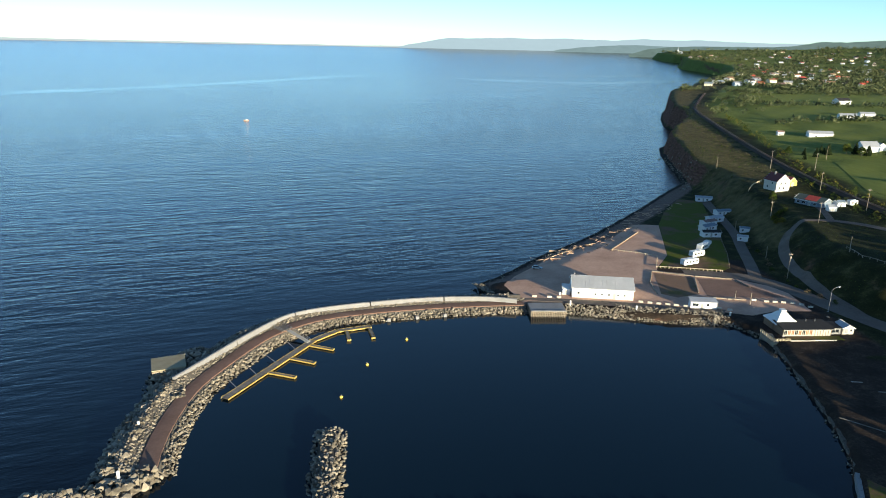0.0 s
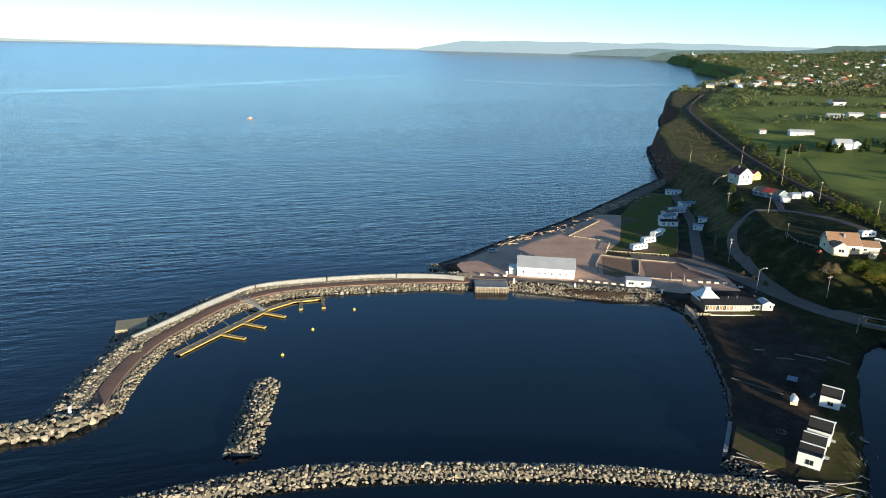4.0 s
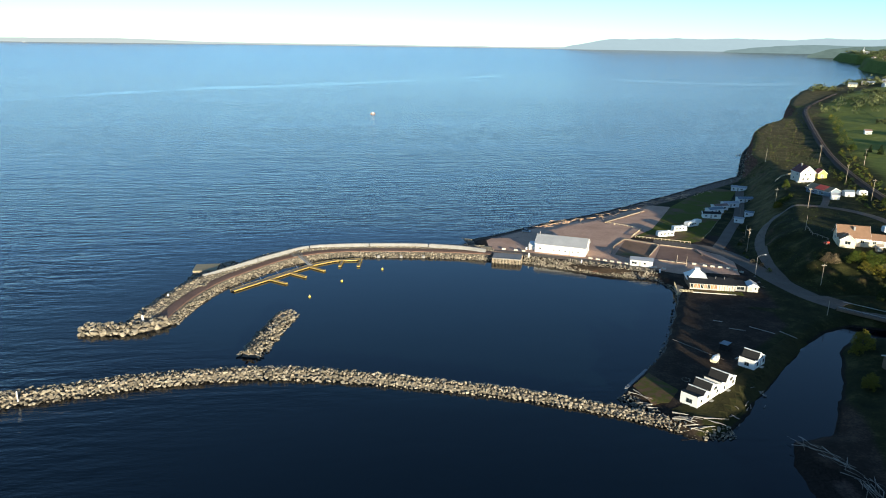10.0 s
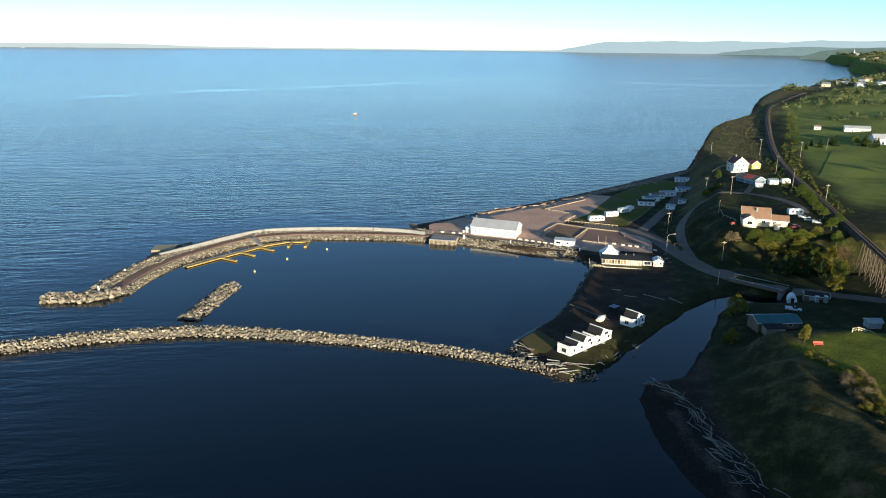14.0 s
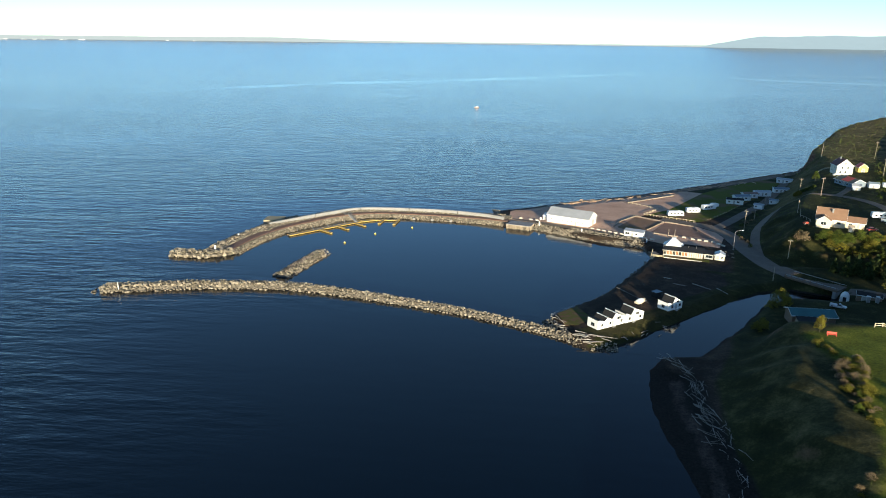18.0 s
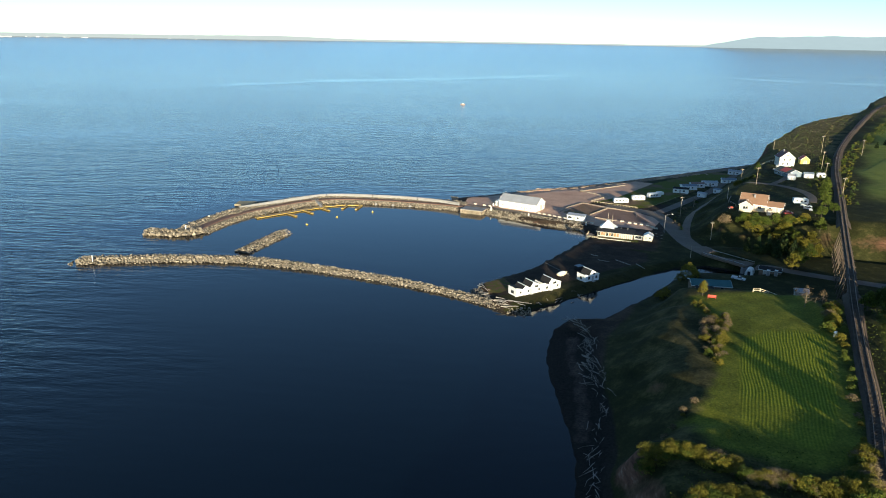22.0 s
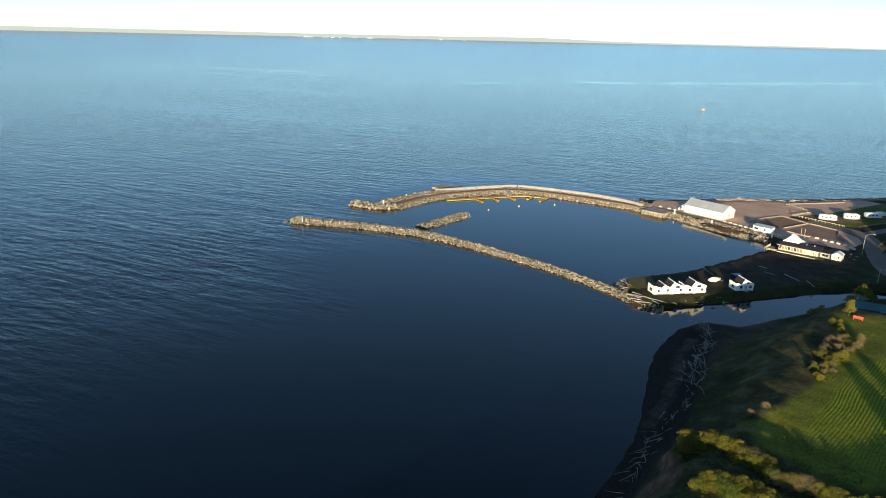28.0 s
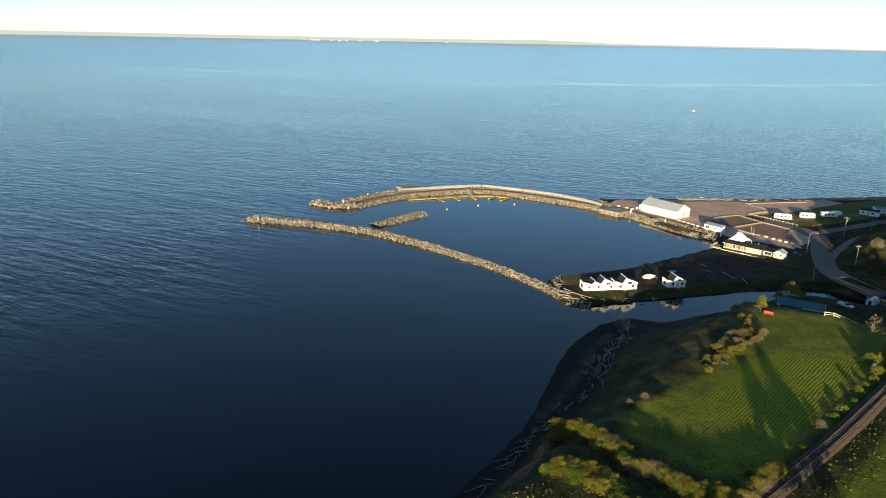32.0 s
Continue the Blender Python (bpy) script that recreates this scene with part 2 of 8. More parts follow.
    steep = maths(nt, "MULTIPLY", maths(nt, "SUBTRACT", maths(nt, "ADD", 0.74, maths(nt, "MULTIPLY", maths(nt, "SUBTRACT", mid, 0.5), 0.3)), sep.outputs[2]), 7.0, True)
    col = mix_col(nt, steep, col, rock)
    # black wrack, with the creek beach's shade also put in its colour
    wrack_shade = ramp_node(nt, fine, [(0.3, (0.008, 0.007, 0.006)), (0.7, (0.034, 0.027, 0.022))])
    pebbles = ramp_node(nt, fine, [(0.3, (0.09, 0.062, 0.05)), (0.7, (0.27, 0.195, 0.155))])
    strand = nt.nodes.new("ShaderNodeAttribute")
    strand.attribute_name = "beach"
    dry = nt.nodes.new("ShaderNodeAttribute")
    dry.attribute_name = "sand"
    shingle = mix_col(nt, maths(nt, "ADD", maths(nt, "MULTIPLY", dry.outputs["Fac"], 1.6), maths(nt, "SUBTRACT", mid, 0.9), True), wrack_shade, pebbles)
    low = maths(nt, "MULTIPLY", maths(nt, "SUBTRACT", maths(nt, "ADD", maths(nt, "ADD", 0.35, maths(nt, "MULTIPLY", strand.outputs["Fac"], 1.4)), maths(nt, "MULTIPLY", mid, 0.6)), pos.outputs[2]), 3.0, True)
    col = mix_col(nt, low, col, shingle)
    nt.links.new(col, p.inputs["Base Color"])
    b1 = bump_node(nt, mid, 0.3, 0.8)
    b1 = bump_node(nt, maths(nt, "MULTIPLY", swath.outputs["Fac"], hay.outputs["Fac"]), 0.45, 0.11, b1)
    nt.links.new(bump_node(nt, fine, 0.4, 0.25, b1), p.inputs["Normal"])
    return m


MAT_SEA = water_material("sea_water", 0.50, True)
MAT_SLICK = water_material("slick_water", 0.50, True, True)
MAT_HARBOUR = water_material("harbour_water", 0.012, False)
MAT_TERRAIN = terrain_material()
MAT_ROCK = surface("armour_rock", (0.085, 0.074, 0.056), (0.37, 0.318, 0.242), 1.5, 0.5, 0.85, 0, 0.5, 0.12, 0.9)
MAT_RUBBLE = surface("rubble_core", (0.07, 0.06, 0.048), (0.22, 0.19, 0.15), 1.2, 0.3, 0.95, 0, 0.9, 0.3)
MAT_GRAVEL = surface("brown_gravel", (0.33, 0.190, 0.128), (0.70, 0.455, 0.325), 1.6, 0.11, 0.95, 0, 0.3, 0.06)
MAT_PATH = surface("dark_gravel_path", (0.15, 0.085, 0.060), (0.27, 0.165, 0.12), 1.6, 0.2, 0.95, 0, 0.3, 0.05)
MAT_ROAD = surface("worn_asphalt", (0.085, 0.064, 0.050), (0.205, 0.165, 0.132), 1.2, 0.16, 0.9, 0, 0.2, 0.03)
MAT_CONCRETE = surface("pale_concrete", (0.17, 0.168, 0.168), (0.32, 0.312, 0.305), 2.0, 0.3, 0.85, 0, 0.15, 0.03)
MAT_WHITE = surface("white_paint", (0.66, 0.66, 0.64), (0.82, 0.82, 0.80), 2.0, 0.3, 0.55, 0, 0.05, 0.01)
MAT_WALLWHITE = surface("white_siding", (0.68, 0.68, 0.66), (0.82, 0.82, 0.80), 5.0, 0.25, 0.6, 0, 0.25, 0.02, 0, (0.05, 0.05, 6.0))
MAT_TIN = surface("grey_metal_roof", (0.33, 0.34, 0.36), (0.50, 0.51, 0.53), 3.0, 0.2, 0.42, 0.25, 0.08, 0.02)
MAT_SHINGLE_DARK = surface("dark_shingle", (0.012, 0.012, 0.013), (0.032, 0.031, 0.030), 4.0, 0.4, 0.85, 0, 0.4, 0.03)
MAT_SHINGLE_BROWN = surface("brown_shingle", (0.20, 0.115, 0.07), (0.33, 0.20, 0.125), 4.0, 0.4, 0.85, 0, 0.4, 0.03)
MAT_RED = surface("red_roof_sheet", (0.42, 0.05, 0.03), (0.60, 0.10, 0.06), 3.0, 0.3, 0.5, 0, 0.1, 0.02)
# red roof sheet with the shade of its west slope put in the colour
MAT_RED_SHADED = surface("shaded_red_roof", (0.10, 0.028, 0.026), (0.19, 0.05, 0.042), 3.0, 0.3, 0.6, 0, 0.1, 0.02)
MAT_TEAL = surface("teal_roof_sheet", (0.030, 0.095, 0.10), (0.06, 0.165, 0.17), 3.0, 0.3, 0.5, 0, 0.1, 0.02)
MAT_CREAM = surface("cream_siding", (0.62, 0.52, 0.36), (0.78, 0.68, 0.50), 4.0, 0.3, 0.65, 0, 0.2, 0.02)
MAT_YELLOW = surface("yellow_siding", (0.65, 0.46, 0.07), (0.82, 0.62, 0.13), 4.0, 0.3, 0.6, 0, 0.2, 0.02)
MAT_DOCK = surface("yellow_dock_paint", (0.28, 0.19, 0.05), (0.50, 0.36, 0.10), 3.0, 0.5, 0.6, 0, 0.15, 0.02)
MAT_DECK = surface("weathered_deck", (0.14, 0.118, 0.095), (0.31, 0.27, 0.215), 4.0, 0.4, 0.85, 0, 0.3, 0.02, 0.5)
MAT_TIMBER = surface("weathered_timber", (0.20, 0.16, 0.115), (0.42, 0.35, 0.26), 3.0, 0.4, 0.85, 0, 0.3, 0.03, 0.5)
MAT_DRIFT = surface("bleached_shaded_driftwood", (0.15, 0.135, 0.12), (0.38, 0.35, 0.31), 3.0, 0.4, 0.85, 0, 0.3, 0.03, 0.8)
MAT_DRIFT_WARM = surface("tan_driftwood", (0.34, 0.22, 0.14), (0.62, 0.44, 0.30), 3.0, 0.4, 0.85, 0, 0.3, 0.03, 0.8)
MAT_STEEL = surface("dull_steel", (0.22, 0.215, 0.21), (0.40, 0.39, 0.38), 4.0, 0.5, 0.45, 0.7, 0.05, 0.01)
MAT_BALLAST = surface("rail_ballast", (0.034, 0.024, 0.018), (0.088, 0.062, 0.045), 2.5, 0.3, 0.95, 0, 0.6, 0.08)
MAT_SLEEPER = surface("tarred_sleeper", (0.045, 0.034, 0.026), (0.12, 0.092, 0.07), 3.0, 0.4, 0.9, 0, 0.3, 0.03, 0.6)
MAT_RAIL = surface("rusty_rail", (0.10, 0.065, 0.045), (0.24, 0.17, 0.125), 4.0, 0.5, 0.5, 0.5, 0.05, 0.01)
MAT_RUBBER = surface("black_rubber", (0.010, 0.010, 0.010), (0.022, 0.022, 0.022), 5.0, 0.5, 0.8, 0, 0.05, 0.01)
MAT_GREY = surface("grey_boards", (0.30, 0.29, 0.27), (0.46, 0.45, 0.42), 3.0, 0.4, 0.75, 0, 0.2, 0.02)


def patchy(name, soil, grass_dark, grass_light, cover, size=0.07):
    """Grass that wears through to soil in patches; cover: how much of it is grass."""
    m, nt, p = blank(name, 0.95, 0.0, 0.1)
    vec = nt.nodes.new("ShaderNodeTexCoord").outputs["Object"]
    wide = noise_node(nt, size, 6, 0.62, None, vec)
    fine = noise_node(nt, 1.7, 4, 0.65, None, vec)
    green = mix_col(nt, maths(nt, "ADD", maths(nt, "MULTIPLY", fine, 0.8), maths(nt, "MULTIPLY", wide, 0.3), True), grass_dark, grass_light)
    earth = mix_col(nt, fine, tuple(c * 0.55 for c in soil), soil)
    fac = maths(nt, "MULTIPLY", maths(nt, "ADD", maths(nt, "SUBTRACT", wide, 1.0 - cover), maths(nt, "MULTIPLY", maths(nt, "SUBTRACT", fine, 0.5), 0.25)), 7.0, True)
    nt.links.new(mix_col(nt, fac, earth, green), p.inputs["Base Color"])
    nt.links.new(bump_node(nt, fine, 0.5, 0.15), p.inputs["Normal"])
    return m


MAT_LAWN = patchy("worn_lawn", (0.20, 0.13, 0.085), (0.040, 0.050, 0.008), (0.135, 0.150, 0.022), 0.62)
MAT_BARK = surface("bark", (0.05, 0.04, 0.03), (0.13, 0.105, 0.08), 5.0, 0.5, 0.9, 0, 0.5, 0.03)


def glass_material():
    m, nt, p = blank("dark_window_glass", 0.06, 0.0, 0.6)
    p.inputs["Base Color"].default_value = (0.02, 0.026, 0.03, 1)
    return m


MAT_GLASS = glass_material()


# ---------------------------------------------------------------- mesh helpers
def mesh_object(name, bm, material, parent=None, smooth=False):
    me = bpy.data.meshes.new(name)
    bm.to_mesh(me)
    bm.free()
    for mat in (material if isinstance(material, (list, tuple)) else [material]):
        me.materials.append(mat)
    if smooth:
        me.polygons.foreach_set("use_smooth", [True] * len(me.polygons))
    ob = new(name, me)
    if parent is not None:
        ob.parent = parent
    return ob


def part(name, bm, material, parent, label=""):
    ob = mesh_object(name, bm, material, parent)
    return tagged(ob, label) if label else ob


def thing(name, m, label, category, group=""):
    ob = new(name)
    ob.matrix_world = m
    return tagged(ob, label, category, group)


def raw(name, verts, faces, material, parent=None, smooth=False):
    me = bpy.data.meshes.new(name)
    me.from_pydata(verts, [], faces)
    me.materials.append(material)
    if smooth:
        me.polygons.foreach_set("use_smooth", [True] * len(me.polygons))
    ob = new(name, me)
    if parent is not None:
        ob.parent = parent
    return ob


def box(bm, x0, y0, z0, x1, y1, z1, bevel=0.0):
    r = bmesh.ops.create_cube(bm, size=1.0, matrix=Matrix.LocRotScale(((x0 + x1) / 2, (y0 + y1) / 2, (z0 + z1) / 2), None, (abs(x1 - x0), abs(y1 - y0), abs(z1 - z0))))
    if bevel:
        edges = list({e for v in r["verts"] for e in v.link_edges})
        bmesh.ops.bevel(bm, geom=edges, offset=bevel, segments=1, affect="EDGES", profile=0.5)
    return bm


def boxes(*rows, bevel=0.0):
    bm = bmesh.new()
    for r in rows:
        box(bm, *r, bevel=bevel)
    return bm


def rod(bm, a, b, r0, r1=None, seg=8):
    a, b = Vector(a), Vector(b)
    d = b - a
    m = Matrix.Translation((a + b) / 2) @ d.to_track_quat("Z", "Y").to_matrix().to_4x4()
    bmesh.ops.create_cone(bm, cap_ends=True, segments=seg, radius1=r0, radius2=r0 if r1 is None else r1, depth=d.length, matrix=m)
    return bm


def prism(bm, outline, z0, z1):
    """An upright prism over an outline of (x, y)."""
    lo = [bm.verts.new((x, y, z0)) for x, y in outline]
    hi = [bm.verts.new((x, y, z1)) for x, y in outline]
    n = len(lo)
    bm.faces.new(hi)
    bm.faces.new(lo[::-1])
    for i in range(n):
        bm.faces.new((lo[i], lo[(i + 1) % n], hi[(i + 1) % n], hi[i]))
    bmesh.ops.recalc_face_normals(bm, faces=bm.faces[:])
    return bm


def gable(bm, x0, y0, x1, y1, z_eave, z_ridge, over=0.35, thick=0.18, along="x"):
    """A pitched roof slab over a rectangle, ridge along x or y."""
    def put(u, v, z):
        return bm.verts.new((u, v, z) if along == "x" else (v, u, z))
    if along == "x":
        a0, a1, b0, b1 = x0 - over, x1 + over, y0, y1
    else:
        a0, a1, b0, b1 = y0 - over, y1 + over, x0, x1
    mid = (b0 + b1) / 2
    slope = (z_ridge - z_eave) / (mid - b0)
    prof = [(b0 - over, z_eave - over * slope), (mid, z_ridge), (b1 + over, z_eave - over * slope)]
    rings = []
    for u in (a0, a1):
        top = [put(u, v, z + thick) for v, z in prof]
        bot = [put(u, v, z) for v, z in prof]
        rings.append((top, bot))
    (t0, b0_), (t1, b1_) = rings
    for i in (0, 1):
        bm.faces.new((t0[i], t0[i + 1], t1[i + 1], t1[i]))
        bm.faces.new((b0_[i + 1], b0_[i], b1_[i], b1_[i + 1]))
        bm.faces.new((t0[i + 1], t0[i], b0_[i], b0_[i + 1]))
        bm.faces.new((t1[i], t1[i + 1], b1_[i + 1], b1_[i]))
    bm.faces.new((t0[0], t1[0], b1_[0], b0_[0]))
    bm.faces.new((t1[2], t0[2], b0_[2], b1_[2]))
    bmesh.ops.recalc_face_normals(bm, faces=bm.faces[:])
    return bm


def gable_walls(bm, x0, y0, x1, y1, z0, z_eave, z_ridge, along="x"):
    """Solid walls of a gabled house, with the two gable ends."""
    if along == "x":
        prof = [(y0, z0), (y1, z0), (y1, z_eave), ((y0 + y1) / 2, z_ridge), (y0, z_eave)]
        ends = [[bm.verts.new((x, y, z)) for y, z in prof] for x in (x0, x1)]
    else:
        prof = [(x0, z0), (x1, z0), (x1, z_eave), ((x0 + x1) / 2, z_ridge), (x0, z_eave)]
        ends = [[bm.verts.new((x, y, z)) for x, z in prof] for y in (y0, y1)]
    bm.faces.new(ends[0])
    bm.faces.new(ends[1][::-1])
    for i in range(5):
        j = (i + 1) % 5
        bm.faces.new((ends[0][i], ends[0][j], ends[1][j], ends[1][i]))
    bmesh.ops.recalc_face_normals(bm, faces=bm.faces[:])
    return bm


# ---------------------------------------------------------------- plan of the land
SHORE = [(-15, -500), (-30, 60), (-37.5, 131), (-40.5, 150), (-45, 166), (-51, 180), (-59, 199), (-63, 212), (-64.5, 230), (-62, 240),
         (-51, 245), (-46, 258), (-39, 275), (-32, 299), (-24, 311), (-6, 314), (-6, 320), (-21, 322), (-32, 313.5), (-43, 299.5),
         (-55.5, 277), (-66, 259), (-76, 240), (-84, 236.5), (-92, 241), (-100.5, 256), (-94, 269), (-90.5, 275), (-86, 287.5), (-82, 305.5),
         (-77.5, 326), (-74, 346), (-81, 359.5), (-104, 362), (-115, 364.5), (-136, 371), (-152, 373), (-160, 382), (-167, 400), (-156, 411),
         (-144, 426), (-131, 443), (-115, 459), (-97, 480), (-59, 531), (-21, 586), (3, 618), (10, 647), (22, 699), (35.5, 752), (50, 795), (72, 828), (99, 880), (118, 935), (123, 984),
         (152, 1074), (191, 1176), (240, 1262), (330, 1420), (480, 1680), (640, 1960), (760, 2200), (825, 2345), (905, 2560), (944, 2673), (938, 2819),
         (930, 2980), (975, 3160), (1060, 3290), (1115, 3400), (1062, 3517), (1076, 3700), (1087, 3829), (1300, 3960), (4900, 3960), (4900, -500)]
BANK = [(-92, 243), (-80, 245), (-66, 265), (-50, 292), (-36, 312), (-40, 330), (-70, 340), (-84, 300), (-92, 270), (-98, 256)]
HILL_SOUTH = [(-30, -500), (-24, 60), (-32, 131), (-35, 150), (-40, 180), (-46, 204), (-49, 225), (-46, 240), (-41, 256), (-35, 265),
              (-25, 269), (0, 273), (60, 266), (260, 240), (4900, 240), (4900, -500)]
HILL_NORTH = [(-8, 343), (-24, 352), (-33, 366), (-38, 400), (-31, 440), (-24, 470), (-17, 510), (-10, 560), (-1, 596), (6, 620), (13, 648), (25, 700), (38.5, 752), (53, 794), (75, 826), (102, 878),
              (121, 934), (126, 983), (155, 1073), (194, 1175), (243, 1260), (333, 1417), (483, 1677), (643, 1957), (764, 2197), (830, 2342), (911, 2557), (950, 2673), (944, 2819),
              (936, 2978), (981, 3155), (1066, 3284), (1124, 3400), (1070, 3520), (1084, 3700), (1096, 3822), (1302, 3945), (4900, 3945), (4900, 330), (260, 330), (60, 342), (25, 344)]


BLUFF_GRASS = [(-22, 165), (-18, 170), (-13.5, 188), (-15.5, 205), (-15, 217), (-20.5, 236), (-23, 246), (-14, 252), (-6, 257), (5, 264), (12, 254), (17.5, 244), (16, 205), (15, 182), (13, 160), (6, 152), (-14, 156)]
HAY_FIELD = [(-9.6, 166), (-9.4, 178), (-9.6, 207), (-7.5, 216), (-2, 222.5), (6, 226), (13.4, 226), (13, 214), (12.6, 200), (11.6, 182), (9, 166), (6.4, 160), (1, 162)]
EAST_GRASS = [(22, 130), (24, 182), (26, 215), (29, 250), (42, 248), (60, 200), (60, 110), (30, 90)]


def signed_distance(poly, px, py):
    """Distance to a closed outline, positive inside."""
    if px.size < 60:
        a = np.array(poly, float)
        b = np.roll(a, -1, 0)
        d = b - a
        x, y = px.reshape(-1, 1), py.reshape(-1, 1)
        t = np.clip(((x - a[:, 0]) * d[:, 0] + (y - a[:, 1]) * d[:, 1]) / (d * d).sum(1), 0, 1)
        near = np.sqrt(((x - a[:, 0] - t * d[:, 0]) ** 2 + (y - a[:, 1] - t * d[:, 1]) ** 2).min(1))
        level = np.where(d[:, 1] == 0, 1e-9, d[:, 1])
        crossed = ((a[:, 1] > y) != (b[:, 1] > y)) & (x < d[:, 0] * (y - a[:, 1]) / level + a[:, 0])
        return (np.where(crossed.sum(1) % 2, 1, -1) * near).reshape(px.shape)
    best = np.full(px.shape, 1e18)
    inside = np.zeros(px.shape, bool)
    n = len(poly)
    for i in range(n):
        (ax, ay), (bx, by) = poly[i], poly[(i + 1) % n]
        dx, dy = bx - ax, by - ay
        t = np.clip(((px - ax) * dx + (py - ay) * dy) / (dx * dx + dy * dy), 0, 1)
        best = np.minimum(best, (px - ax - t * dx) ** 2 + (py - ay - t * dy) ** 2)
        if ay != by:
            inside ^= ((ay > py) != (by > py)) & (px < (bx - ax) * (py - ay) / (by - ay) + ax)
    return np.where(inside, 1, -1) * np.sqrt(best)


def ease(t):
    t = np.clip(t, 0, 1)
    return t * t * (3 - 2 * t)


def ripple(px, py, seed, size):
    """A cheap smooth unevenness between -1 and 1."""
    rng = np.random.RandomState(seed)
    out = np.zeros(px.shape)
    for k in range(7):
        a, f, ph = rng.uniform(0, 6.28), rng.uniform(0.6, 2.4) / size, rng.uniform(0, 6.28)
        out += np.sin((px * math.cos(a) + py * math.sin(a)) * f * 6.28 + ph) / 3.2
    return out


def land_height(px, py):
    px, py = np.asarray(px, float), np.asarray(py, float)
    s = signed_distance(SHORE, px, py)
    s = s + 0.28 * ripple(px, py, 11, 13) + 0.28 * ripple(px, py, 12, 4)
    hs, hn = signed_distance(HILL_SOUTH, px, py), signed_distance(HILL_NORTH, px, py)
    # low ground: beaches rise slowly, harbour edges fast
    beach = ease((py - 385) / 20) + ease((232 - py) / 8) * ease((px + 75) / 5)
    slope = 0.55 - 0.42 * np.clip(beach, 0, 1) + 1.6 * ease((-84 + (py - 256) * 0.25 - px) / 4) * ease((py - 250) / 5) * ease((368 - py) / 5)
    low = np.minimum(2.2 + 0.0 * s, -0.5 + (s + 0.9) * slope + 0.36 * np.clip(beach, 0, 1))
    low = low + 2.2 * ease((px + 34) / 26) * ease((s - 2) / 10) * (py < 345)
    low = np.maximum(low, -3.0)
    top_s = 13.6 + 0.03 * np.clip(px, -20, 60) + 0.01 * np.clip(150 - py, 0, 300) + 0.25 * ripple(px, py, 3, 60)
    top_n = 14.9 + 0.05 * np.clip(px, 0, 220) + 0.012 * np.clip(py - 480, 0, 700) + 0.35 * ripple(px, py, 4, 90)
    far = np.clip(py - 1500, 0, None)
    top_n = top_n + 0.022 * far * ease((px - 1000) / 1700) + 4 * ripple(px, py, 6, 900) * ease(far / 1000)
    wide_s = 24 - 9 * ease((py - 240) / 20) - 10 * ease((166 - py) / 16) + 2.5 * ripple(px, py, 5, 25)
    wide_n = 23 - 17.5 * ease((py - 575) / 45) + (2.5 + 1.5 * ease((py - 600) / 50)) * np.abs(ripple(px, py, 7, 40)) + 0.002 * np.clip(py - 900, 0, 1500)
    h = low + (top_s - low) * ease(hs / wide_s)
    h = h + (top_n - h) * ease(hn / wide_n)
    # shallow gullies in the slopes
    band = ease(hn / wide_n) * (1 - ease(hn / wide_n)) + ease(hs / wide_s) * (1 - ease(hs / wide_s))
    h = h + band * (3.0 - 1.7 * (py < 300)) * ripple(px, py, 8, 22)
    crag = ease(hn / wide_n) * (1 - ease(hn / wide_n)) * ease((py - 590) / 30)
    h = h + crag * (9.0 * ripple(px, py, 9, 14) + 5.0 * ripple(px, py, 10, 6))
    return h + np.maximum(0, np.hypot(px + 60, py - 120) - 2600) * 0.033


def ground_at(x, y):
    return float(land_height(np.array([x]), np.array([y]))[0])


def steps(parts):
    out = []
    for a, b, d in parts:
        out += list(np.arange(a, b, d))
    return np.array(out)


